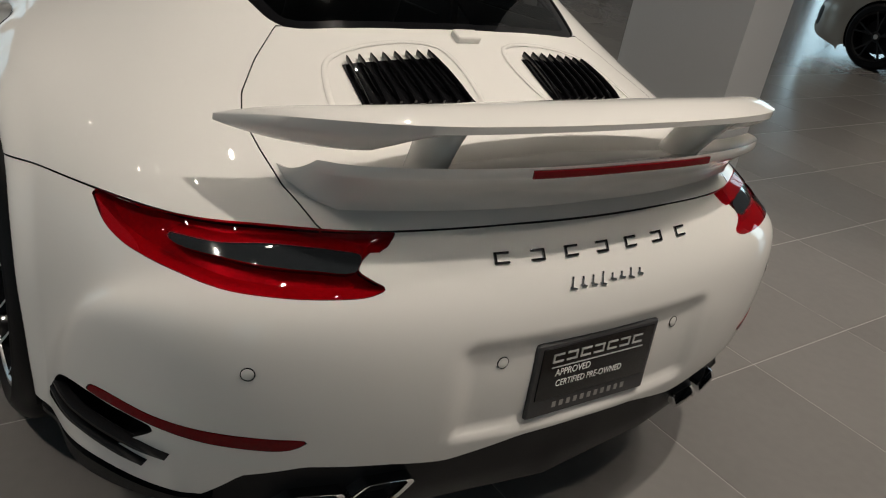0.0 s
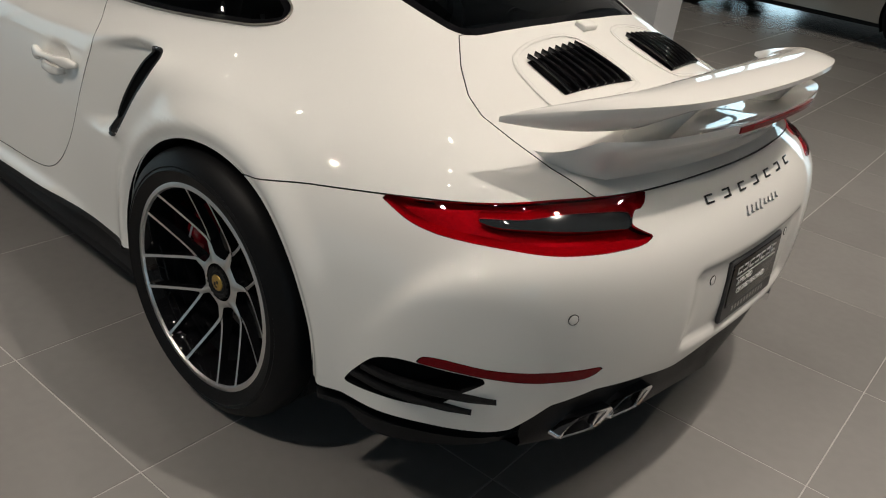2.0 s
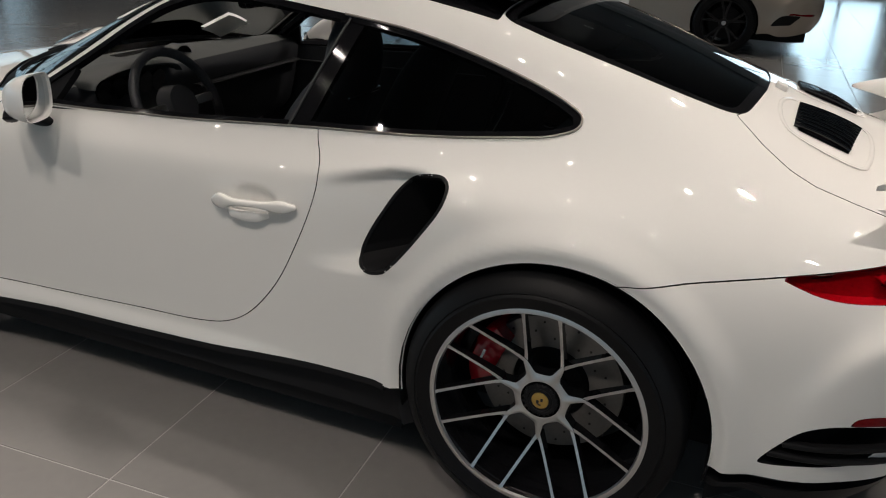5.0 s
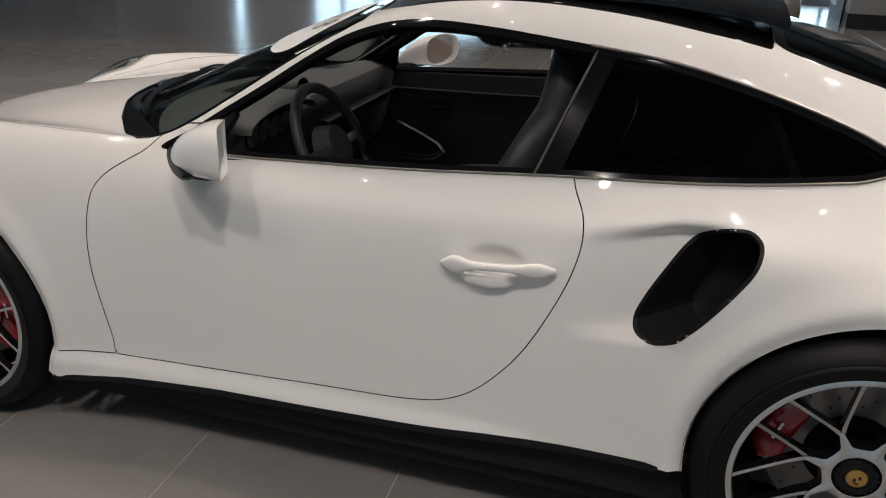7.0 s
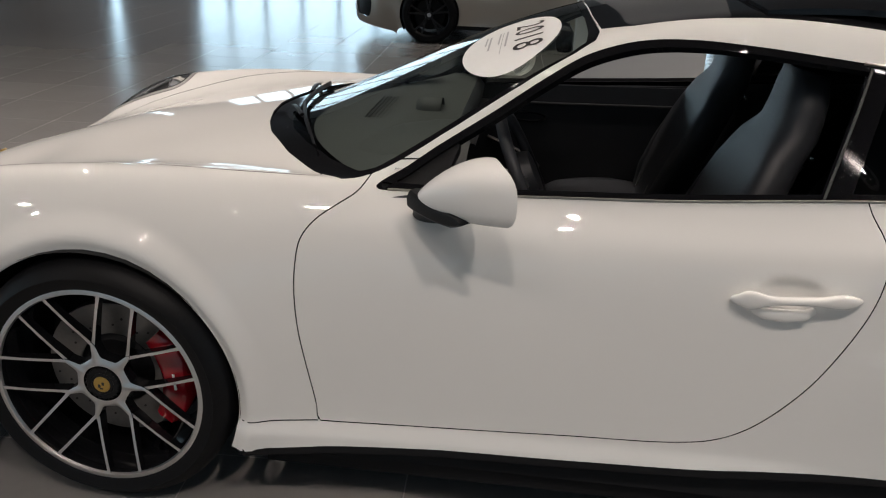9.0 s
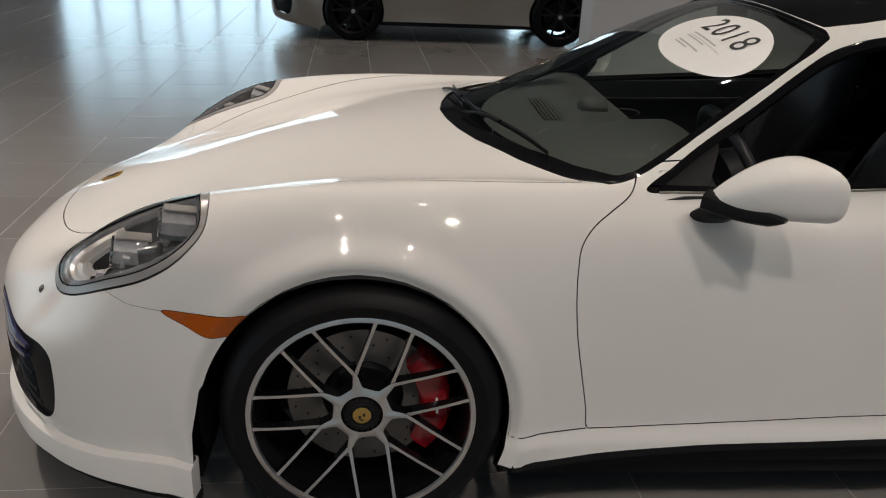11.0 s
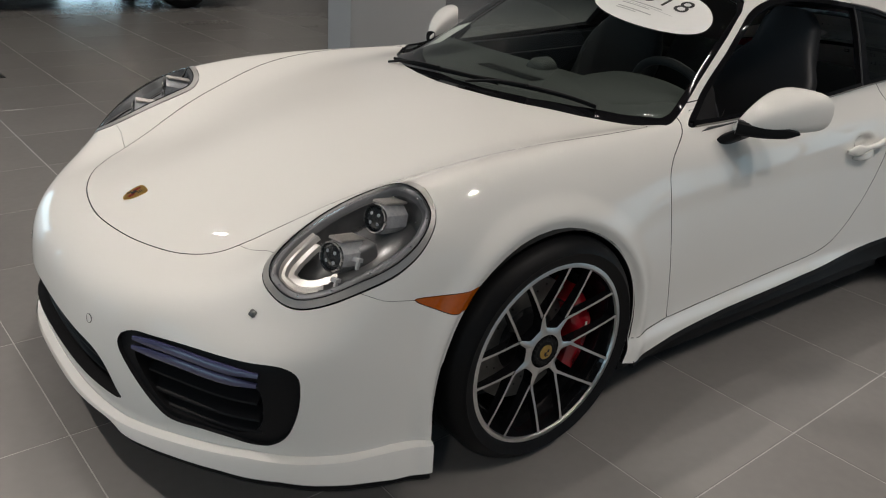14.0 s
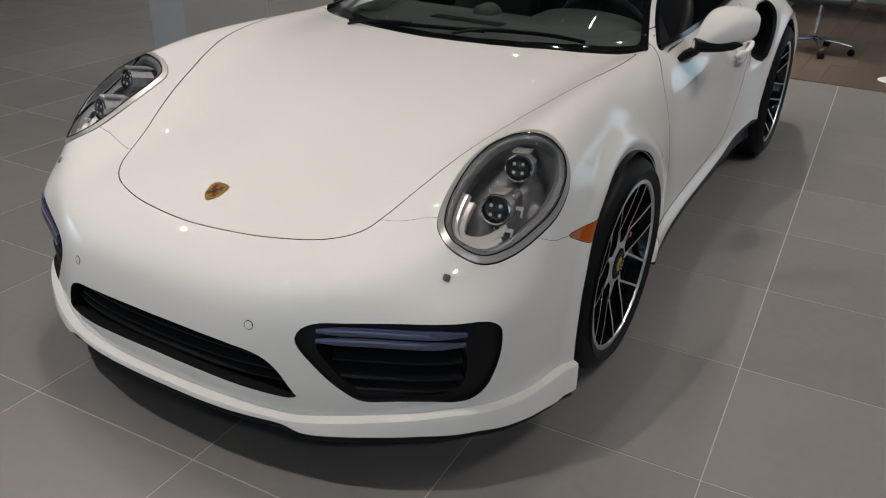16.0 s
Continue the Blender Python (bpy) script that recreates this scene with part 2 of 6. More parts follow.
ROCKER = [(2.84, .86, .085), (2.84, .865, .11), (2.82, .87, .15), (2.78, .87, .17), (2.70, .87, .18), (2.62, .87, .18),
          (2.54, .87, .18), (2.45, .87, .18), (2.15, .86, .18), (1.88, .85, .18), (1.64, .845, .18), (1.38, .845, .18),
          (1.10, .845, .18), (.78, .85, .18), (.42, .88, .185), (0, .93, .20), (-.16, .93, .20), (-.24, .92, .205),
          (-.29, .905, .23), (-.32, .895, .24), (-.34, .888, .25), (-.35, .882, .25), (-.35, .878, .25)]


def spline(points, knots, at):
    """Cubic through the points (first axis), monotone knots, evaluated at the values at."""
    p, k = np.asarray(points, float), np.asarray(knots, float)
    d = np.diff(p, axis=0) / np.diff(k).reshape(-1, *[1] * (p.ndim - 1))
    h = np.diff(k).reshape(-1, *[1] * (p.ndim - 1))
    m = np.empty_like(p)
    m[1:-1] = (d[:-1] * h[1:] + d[1:] * h[:-1]) / (h[1:] + h[:-1])
    m[0], m[-1] = 1.5 * d[0] - 0.5 * m[1], 1.5 * d[-1] - 0.5 * m[-2]
    i = np.clip(np.searchsorted(k, at, side="right") - 1, 0, len(k) - 2)
    u = ((at - k[i]) / (k[i + 1] - k[i])).reshape(-1, *[1] * (p.ndim - 1))
    g = (k[i + 1] - k[i]).reshape(-1, *[1] * (p.ndim - 1))
    return ((2 * u**3 - 3 * u**2 + 1) * p[i] + (u**3 - 2 * u**2 + u) * g * m[i]
            + (3 * u**2 - 2 * u**3) * p[i + 1] + (u**3 - u**2) * g * m[i + 1])


def hull(along=22, across=16, fair=38):
    """The whole outer skin as one sheet: vertices, normals, triangles."""
    net = np.array([KEEL, INNER, EDGE, CREST, SHOULDER, FLANK, LOWER, ROCKER])        # lines x stations x 3
    net = np.concatenate([net[:0:-1] * (1, -1, 1), net])                              # right half mirrored
    step = np.sqrt(np.linalg.norm(np.diff(net, axis=1), axis=2)).mean(0)
    k = np.r_[0, np.cumsum(step)]
    at = np.concatenate([np.linspace(k[i], k[i + 1], along, endpoint=False) for i in range(len(k) - 1)] + [[k[-1]]])
    lines = spline(net.transpose(1, 0, 2), k, at)                                     # rows x lines x 3
    step = np.sqrt(np.linalg.norm(np.diff(net, axis=0), axis=2)).mean(1)
    k = np.r_[0, np.cumsum(step)]
    at = np.concatenate([np.linspace(k[i], k[i + 1], across, endpoint=False) for i in range(len(k) - 1)] + [[k[-1]]])
    grid = spline(lines.transpose(1, 0, 2), k, at)                                    # columns x rows x 3
    for _ in range(fair):                                                             # fair out small kinks
        g = grid.copy()
        g[1:-1] += 0.25 * (grid[2:] - 2 * grid[1:-1] + grid[:-2])
        h = g.copy()
        h[:, 1:-1] += 0.25 * (g[:, 2:] - 2 * g[:, 1:-1] + g[:, :-2])
        grid = h
    du, dv = np.gradient(grid, axis=0), np.gradient(grid, axis=1)
    n = np.cross(du, dv)
    n /= np.linalg.norm(n, axis=2, keepdims=True) + 1e-12
    c, r = grid.shape[:2]
    i = np.arange(c * r).reshape(c, r)
    a, b, d, e = i[:-1, :-1].ravel(), i[1:, :-1].ravel(), i[1:, 1:].ravel(), i[:-1, 1:].ravel()
    tri = np.concatenate([np.c_[a, b, d], np.c_[a, d, e]])
    return grid.reshape(-1, 3), n.reshape(-1, 3), tri


def clip(sheet, f):
    """The part of a triangle sheet where the vertex values f are below zero."""
    v, n, t = sheet
    ins = f < 0
    cnt = ins[t].sum(1)
    keep = [t[cnt == 3]]
    verts, norms = [v], [n]
    base = len(v)
    made = {}

    def cut(a, b):
        nonlocal base
        lo, hi = np.minimum(a, b), np.maximum(a, b)
        key, inv = np.unique(lo * len(v) + hi, return_inverse=True)
        lo, hi = key // len(v), key % len(v)
        w = (f[lo] / (f[lo] - f[hi]))[:, None]
        verts.append(v[lo] * (1 - w) + v[hi] * w)
        nn = n[lo] * (1 - w) + n[hi] * w
        norms.append(nn / (np.linalg.norm(nn, axis=1, keepdims=True) + 1e-12))
        out = base + inv.reshape(-1)
        base += len(key)
        return out

    def rolled(tt, which):
        s = which.argmax(1)
        r = np.arange(len(tt))
        return tt[r, s], tt[r, (s + 1) % 3], tt[r, (s + 2) % 3]

    one, two = t[cnt == 1], t[cnt == 2]
    a, b, c = rolled(one, ins[one])
    o, p, q = rolled(two, ~ins[two])
    if len(one) or len(two):
        x = cut(np.concatenate([a, a, o, o]), np.concatenate([b, c, p, q]))
        k = len(a)
        ab, ac, op, oq = x[:k], x[k:2 * k], x[2 * k:2 * k + len(o)], x[2 * k + len(o):]
        keep += [np.c_[a, ab, ac], np.c_[op, p, q], np.c_[op, q, oq]]
    t2 = np.concatenate(keep)
    v2, n2 = np.concatenate(verts), np.concatenate(norms)
    used, inv = np.unique(t2, return_inverse=True)
    return v2[used], n2[used], inv.reshape(-1, 3)




# ---------- cutting the skin ----------
def outline(points, per=6):
    """A smooth closed outline through the points."""
    p = np.asarray(points, float)
    p = np.r_[p[-2:], p, p[:3]]
    k = np.r_[0, np.cumsum(np.sqrt(np.linalg.norm(np.diff(p, axis=0), axis=1)) + 1e-6)]
    n = len(points)
    at = np.concatenate([np.linspace(k[i], k[i + 1], per, endpoint=False) for i in range(2, n + 2)])
    return spline(p, k, at)


def away(poly, a, b):
    """Signed distance of the points (a, b) to a closed outline, below zero inside."""
    p, q = np.asarray(poly, float), np.roll(np.asarray(poly, float), -1, axis=0)
    best, odd = np.full(len(a), 1e9), np.zeros(len(a), bool)
    for (x0, y0), (x1, y1) in zip(p, q):
        dx, dy = x1 - x0, y1 - y0
        u = np.clip(((a - x0) * dx + (b - y0) * dy) / (dx * dx + dy * dy + 1e-15), 0, 1)
        best = np.minimum(best, (a - x0 - u * dx) ** 2 + (b - y0 - u * dy) ** 2)
        odd ^= ((y0 > b) != (y1 > b)) & (a < (x1 - x0) * (b - y0) / (y1 - y0 + 1e-15) + x0)
    return np.sqrt(best) * np.where(odd, -1, 1)


def flat(v, plane):
    """The two coordinates of the points in a plane of projection, and where it holds."""
    x, y, z = v[:, 0], np.abs(v[:, 1]), v[:, 2]
    if plane == "side":
        return x, z, y > 0.45
    if plane == "top":
        return x, y, z > 0.5
    if plane == "front":
        return y, z, x > 2.6
    if plane == "rear":
        return y, z, x < -0.55
    return (-x - y) / math.sqrt(2), z, (x < -0.25) & (y > 0.2)          # across the rear corner


def field(sheet, plane, poly):
    a, b, ok = flat(sheet[0], plane)
    f = np.ones(len(a))
    f[ok] = away(poly, a[ok], b[ok])
    return f


def split(sheet, f, gap=0.0):
    return clip(sheet, f + gap), clip(sheet, gap - f)


def cut(sheet, plane, poly, gap=0.0):
    return split(sheet, field(sheet, plane, poly), gap)


def halves(sheet):
    """The left and the right part of a sheet that is in two."""
    out = []
    for s in (1, -1):
        t = sheet[2][(sheet[0][sheet[2]][:, :, 1] * s > 0).all(1)]
        used, inv = np.unique(t, return_inverse=True)
        out.append((sheet[0][used], sheet[1][used], inv.reshape(-1, 3)))
    return out


def rim_edges(t):
    e = np.concatenate([t[:, [0, 1]], t[:, [1, 2]], t[:, [2, 0]]])
    big = t.max() + 1
    code, back = e[:, 0] * big + e[:, 1], e[:, 1] * big + e[:, 0]
    return e[~np.isin(code, back)]


def panel(name, sheet, mat, parent, depth=0.012, lift=0.0, label=""):
    """A panel of the skin with its edges turned inwards."""
    v, n, t = sheet
    v = v + n * lift
    e = rim_edges(t)
    ids, inv = np.unique(e, return_inverse=True)
    inv = inv.reshape(-1, 2)
    k, m = len(v), len(ids)
    top, low = v[ids], v[ids] - n[ids] * depth
    side = np.zeros((m, 3))
    d = v[e[:, 1]] - v[e[:, 0]]
    c = np.cross(d, n[e[:, 0]])
    np.add.at(side, inv[:, 0], c)
    np.add.at(side, inv[:, 1], c)
    side /= np.linalg.norm(side, axis=1, keepdims=True) + 1e-12
    verts = np.concatenate([v, top, low])
    norms = np.concatenate([n, side, side])
    quads = np.c_[inv[:, 1] + k, inv[:, 0] + k, inv[:, 0] + k + m, inv[:, 1] + k + m]
    # White panels get black turned edges: shade of the gaps put in colour.
    ob = mesh_object(name, verts, t.tolist() + quads.tolist(), [mat, BLACK] if mat is WHITE and name != "front_lip" else mat, parent, label, norms)
    if len(ob.data.materials) > 1:
        ob.data.polygons.foreach_set("material_index", [0] * len(t) + [1] * len(quads))
    return ob


def duct(name, sheet, push, mat, parent, shrink=1.0, label=""):
    """Walls and floor of an opening: the piece cut out, pushed inwards."""
    v, n, t = sheet
    mid = v.mean(0)
    low = mid + (v - mid) * shrink + np.asarray(push)
    e = rim_edges(t)
    k = len(v)
    faces = (t + k).tolist() + np.c_[e[:, 1], e[:, 0], e[:, 0] + k, e[:, 1] + k].tolist()
    ob = mesh_object(name, np.concatenate([v, low]), faces, mat, parent, label)
    ob.data.set_sharp_from_angle(angle=radians(35))
    return ob


def ease(x):
    x = np.clip(x, 0, 1)
    return x * x * (3 - 2 * x)


def both(v):
    return np.abs(v[:, 1])


# side air intake, plate recess and front lip as soft changes of the skin
INTAKE = outline([(.285, .845), (.288, .808), (.326, .744), (.402, .644), (.434, .614), (.478, .603), (.512, .616), (.515, .640),
                  (.500, .682), (.464, .750), (.424, .812), (.385, .845), (.335, .860), (.305, .860)])
LIP_SEAM = ([0, .22, .394, .558, .72, .832, .87], [.224, .224, .213, .233, .247, .229, .216])


def shaped():
    v, n, t = hull()
    x, y, z = v[:, 0], both(v), v[:, 2]
    sgn = np.sign(v[:, 1])
    # hollow that leads into the side intake
    low, high = np.interp(x, [.30, .50, .66], [.60, .605, .585]), np.interp(x, [.30, .45, .66], [.862, .852, .806])
    across = ease((z - low) / .026 + 0.3) * ease((high - z) / .045 + 0.3)
    back = np.interp(z, [.603, .644, .744, .81, .86], [.455, .402, .326, .288, .285])
    along = ease((x - back - .008) / .10) * ease((.70 - x) / .28)
    v[:, 1] -= np.where(y > .6, sgn * 0.060 * across * along, 0)
    v[:, 1] += np.where(y > .6, sgn * 0.008 * across * ease(1 - np.abs(x - back) / .10), 0)
    # flared lips of the wheel arches
    for ax, az, r in ((-.014, .348, .388), (2.462, .326, .369)):
        d = np.hypot(x - ax, z - az) - r
        v[:, 1] += np.where((y > .6) & (z > .18), sgn * (0.011 * ease(1 - np.abs(d - .030) / .06) - 0.012 * ease(1 - d / .030)), 0)
    # ledge of the sill below the door
    v[:, 1] += np.where((y > .6) & (x > .55) & (x < 2.13), sgn * 0.015 * ease((.300 - .012 * (x - 1) - z) / .045) * ease((x - .55) / .4), 0)
    # hollow round the number plate
    box = ease((.315 - np.abs(y)) / .05 + .2) * ease((z - .44) / .03) * ease((.655 - z) / .03)
    v[:, 0] += np.where(x < -.6, 0.014 * box, 0)
    # hollow behind the door handle
    cup = ease(1.6 * (1 - np.hypot((x - .838) / .082, (z - .722) / .036)))
    v[:, 1] -= np.where(y > .6, sgn * 0.022 * cup, 0)
    g = v.reshape(14 * 16 + 1, -1, 3)                                   # columns of the skin
    nn = np.cross(np.gradient(g, axis=0), np.gradient(g, axis=1))
    n = (nn / (np.linalg.norm(nn, axis=2, keepdims=True) + 1e-12)).reshape(-1, 3)
    return v, n, t


SKIN = shaped()


def arch(v, x, z, r):
    return np.where(both(v) > 0.5, np.hypot(v[:, 0] - x, v[:, 2] - z) - r, 1.0)

# ---------- shapes used by many things ----------
def ring(bm, profile, seg=64, mat=0):
    """A turned solid about the y axis from (radius, y) pairs."""
    rows = []
    for k in range(seg):
        a = 2 * math.pi * k / seg
        rows.append([bm.verts.new((r * math.cos(a), y, r * math.sin(a))) for r, y in profile])
    for k in range(seg):
        p, q = rows[k], rows[(k + 1) % seg]
        for j in range(len(profile) - 1):
            if profile[j][0] < 1e-6 and profile[j + 1][0] < 1e-6:
                continue
            f = bm.faces.new((p[j], p[j + 1], q[j + 1], q[j]))
            f.material_index = mat
    bmesh.ops.remove_doubles(bm, verts=bm.verts, dist=1e-5)


def box(bm, size, at=(0, 0, 0), m=None, bevel=0.0, seg=2):
    """A box, bevelled where asked."""
    made = bmesh.ops.create_cube(bm, size=1.0)["verts"]
    mat = (m or Matrix()) @ Matrix.Translation(at) @ Matrix.Diagonal((*size, 1))
    bmesh.ops.transform(bm, matrix=mat, verts=made)
    if bevel:
        edges = list({e for v in made for e in v.link_edges})
        bmesh.ops.bevel(bm, geom=edges, offset=bevel, segments=seg, affect="EDGES", profile=0.6)


def prism(bm, pts, lo, hi, m=None, bevel=0.0):
    """A flat outline (x, y) raised from z = lo to hi."""
    a = [bm.verts.new((x, y, lo)) for x, y in pts]
    b = [bm.verts.new((x, y, hi)) for x, y in pts]
    top = bm.faces.new(b)
    bm.faces.new(a[::-1])
    for k in range(len(pts)):
        bm.faces.new((a[k], a[(k + 1) % len(pts)], b[(k + 1) % len(pts)], b[k]))
    if bevel:
        bmesh.ops.bevel(bm, geom=list(top.edges), offset=bevel, segments=2, affect="EDGES")
    if m is not None:
        bmesh.ops.transform(bm, matrix=m, verts=bm.verts)


def sweep(bm, path, section, ups, closed=False, cap=True):
    """A section [(across, up)] carried along a path of points with its up vectors."""
    rows, n = [], len(path)
    for k in range(n):
        a, b = Vector(path[max(k - 1, 0)]), Vector(path[min(k + 1, n - 1)])
        if closed:
            a, b = Vector(path[k - 1]), Vector(path[(k + 1) % n])
        d = (b - a).normalized()
        u = Vector(ups[k] if isinstance(ups, list) else ups)
        u = (u - d * u.dot(d)).normalized()
        s = d.cross(u)
        sec = section(k / (n - 1)) if callable(section) else section
        rows.append([bm.verts.new(Vector(path[k]) + s * p + u * q) for p, q in sec])
    m = len(rows[0])
    for k in range(n if closed else n - 1):
        p, q = rows[k], rows[(k + 1) % n]
        for j in range(m):
            bm.faces.new((p[j], p[(j + 1) % m], q[(j + 1) % m], q[j]))
    if cap and not closed:
        bm.faces.new(rows[0])
        bm.faces.new(rows[-1][::-1])
    bmesh.ops.recalc_face_normals(bm, faces=bm.faces)


def tube(r, n=10):
    return [(r * math.cos(2 * math.pi * k / n), r * math.sin(2 * math.pi * k / n)) for k in range(n)]


def oblong(w, h, r=0.3, n=16):
    """A rounded flat section, w across and h high."""
    out = []
    for k in range(n):
        a = 2 * math.pi * k / n
        c, s = math.cos(a), math.sin(a)
        out.append((w / 2 * math.copysign(abs(c) ** r, c), h / 2 * math.copysign(abs(s) ** r, s)))
    return out


from mathutils.bvhtree import BVHTree

TREE = BVHTree.FromPolygons([tuple(v) for v in SKIN[0]], SKIN[2].tolist())


def meet(origin, way):
    p, n, _, _ = TREE.ray_cast(Vector(origin), Vector(way))
    return (p, n) if p is not None else (Vector(origin), -Vector(way))


def on_top(x, y):
    return meet((x, y, 3), (0, 0, -1))


def on_front(y, z):
    return meet((6, y, z), (-1, 0, 0))


def on_rear(y, z):
    return meet((-4, y, z), (1, 0, 0))


def on_side(x, z, s=1):
    return meet((x, 3 * s, z), (0, -s, 0))


def letters(name, text, size, m, mat, parent, depth=0.001, squeeze=1.0):
    """Raised lettering, centred on the pose m."""
    cu = bpy.data.curves.new(name, "FONT")
    cu.body, cu.size, cu.extrude, cu.align_x, cu.align_y = text, size, depth, "CENTER", "CENTER"
    ob = bpy.data.objects.new(name, cu)
    me = bpy.data.meshes.new_from_object(ob)
    bpy.data.objects.remove(ob)
    me.transform(m @ Matrix.Diagonal((squeeze, 1, 1, 1)))
    me.materials.append(mat)
    o = new(name, me)
    o.parent = parent
    return o


def facing(p, n, up=(0, 0, 1)):
    """A pose at p with z along n and y as near up as can be."""
    z = Vector(n).normalized()
    x = Vector(up).cross(z).normalized()
    y = z.cross(x)
    m = Matrix((x, y, z)).transposed().to_4x4()
    m.translation = p
    return m


# ---------- car ----------
car = empty("sports_car", "white two-door sports coupe with raised rear wing, window open", "car")

W_LOW = [(2.235, 0), (2.222, .12), (2.195, .24), (2.155, .345), (2.06, .50), (1.952, .63), (1.872, .688)]
SCREEN_LINE = np.array(W_LOW + [(1.84, .683), (1.645, .615), (1.46, .562), (1.345, .52), (1.295, .488), (1.285, .44), (1.30, .25),
                                (1.312, 0), (1.312, -.3), (2.235, -.3)])
ROOF_LINE = np.array([(1.309, -.3), (1.309, 0), (1.297, .25), (1.281, .42), (1.20, .452), (1.0, .468), (.75, .478), (.45, .482), (.30, .478),
                      (.30, -.3)])
REAR_GLASS = outline([(.297, 0), (.297, .25), (.297, .40), (.29, .455), (.20, .473), (.06, .472), (-.087, .457), (-.225, .427), (-.30, .40),
                      (-.328, .36), (-.345, .26), (-.36, .12), (-.363, 0), (-.363, -.15), (-.36, -.4), (.0, -.5), (.297, -.4), (.297, -.15)])
DLO = outline([(1.785, .860), (1.715, .905), (1.653, .948), (1.52, 1.035), (1.415, 1.107), (1.325, 1.161), (1.258, 1.187), (1.177, 1.206),
               (1.07, 1.213), (.923, 1.206), (.795, 1.194), (.655, 1.179), (.50, 1.158), (.33, 1.119), (.167, 1.070), (.069, 1.032),
               (.026, 1.006), (.027, .984), (.08, .963), (.176, .951), (.41, .930), (.70, .912), (1.073, .886), (1.338, .872),
               (1.524, .862), (1.70, .857)])
DOOR = outline([(1.78, .90), (1.826, .850), (1.868, .823), (1.917, .789), (1.946, .749), (1.954, .696), (1.954, .626), (1.945, .538),
                (1.927, .445), (1.904, .331), (1.899, .288), (1.88, .285), (1.589, .293), (1.292, .307), (1.04, .319), (.945, .338), (.870, .381),
                (.775, .488), (.706, .615), (.662, .728), (.650, .80), (.658, .845), (.682, .888), (.70, .925), (.80, .96), (1.2, .96), (1.6, .93)])
HOOD = outline([(3.363, 0), (3.352, .12), (3.325, .235), (3.268, .358), (3.20, .423), (3.127, .450), (3.064, .468), (3.008, .487),
                (2.93, .512), (2.845, .539), (2.768, .564), (2.66, .600), (2.54, .634), (2.282, .672), (2.05, .678), (1.93, .662),
                (1.95, .62), (2.05, .50), (2.10, .3), (2.2, 0), (2.2, -.3), (3.0, -.3), (3.352, -.12)])
HEAD = outline([(3.182, .655), (3.158, .615), (3.108, .590), (3.012, .573), (2.922, .571), (2.854, .585), (2.818, .628), (2.806, .69),
                (2.798, .74), (2.804, .785), (2.846, .814), (2.928, .825), (3.028, .812), (3.096, .786), (3.150, .744), (3.176, .70)])
TAIL = outline([(-.222, .757), (-.14, .769), (-.02, .788), (.09, .801), (.20, .808), (.29, .812), (.314, .8125), (.3165, .811), (.3165, .809), (.310, .792), (.309, .7905), (.307, .790), (.2855, .788),
                (.284, .787), (.2835, .786), (.281, .769), (.281, .7675), (.2825, .766), (.318, .7515), (.327, .748), (.329, .7445), (.325, .741), (.306, .735), (.235, .731), (.138, .731), (.033, .730), (-.052, .725),
                (-.115, .724), (-.165, .731), (-.203, .746)])
TAIL_DARK = outline([(-.04, .763), (.06, .777), (.133, .787), (.25, .789), (.278, .785), (.280, .766), (.22, .763), (.081, .762), (-.014, .757)])
MARKER = outline([(2.897, .607), (2.813, .602), (2.704, .598), (2.694, .590), (2.706, .568), (2.728, .553), (2.752, .549), (2.800, .555), (2.850, .578)])
VENT = outline([(-.268, .357), (-.262, .375), (-.245, .405), (-.210, .452), (-.165, .473), (-.071, .474), (.012, .466), (.012, .460), (-.035, .420),
                (-.070, .385), (-.088, .372), (-.140, .366), (-.198, .362), (-.25, .354)])
REFLECTOR = outline([(-.128, .479), (-.120, .493), (-.087, .499), (.011, .493), (.122, .491), (.21, .487), (.259, .482), (.234, .464), (.148, .464),
                     (.016, .472), (-.070, .4765), (-.118, .4775)])
SCOOP = outline([(.407, .435), (.415, .462), (.446, .480), (.504, .485), (.618, .491), (.725, .490), (.783, .486), (.803, .467), (.808, .420), (.800, .350),
                 (.782, .294), (.759, .271), (.732, .269), (.69, .279), (.630, .283), (.551, .281), (.510, .308), (.452, .369)])
GRILLE = outline([(0, .406), (.12, .405), (.239, .398), (.32, .384), (.362, .354), (.395, .300), (.408, .276), (.395, .272), (.306, .278), (.16, .291), (0, .297),
                  (-.2, .3), (-.2, .4)])
SILL_Z = ([-1, .39, .62, 1.0, 1.29, 1.59, 1.87, 2.04, 3.5], [.30, .298, .282, .253, .243, .236, .219, .200, .19])
VALANCE_Z = ([0, .149, .30, .36, .405, .551, .645, .670, .69, .72, .758, .815, .86, .90],
             [.432, .428, .398, .405, .412, .422, .396, .356, .322, .314, .316, .319, .318, .312])


def inset(poly, d):
    """The outline moved inwards by d."""
    p = np.asarray(poly)
    t = np.roll(p, -1, axis=0) - np.roll(p, 1, axis=0)
    n = np.c_[-t[:, 1], t[:, 0]] / (np.linalg.norm(t, axis=1, keepdims=True) + 1e-12)
    area = (p[:, 0] * np.roll(p[:, 1], -1) - np.roll(p[:, 0], -1) * p[:, 1]).sum()
    return p + n * d * np.sign(area)


s = SKIN
s = clip(s, -arch(s[0], -.014, 0.348, 0.384))
s = clip(s, -arch(s[0], 2.462, 0.326, 0.366))
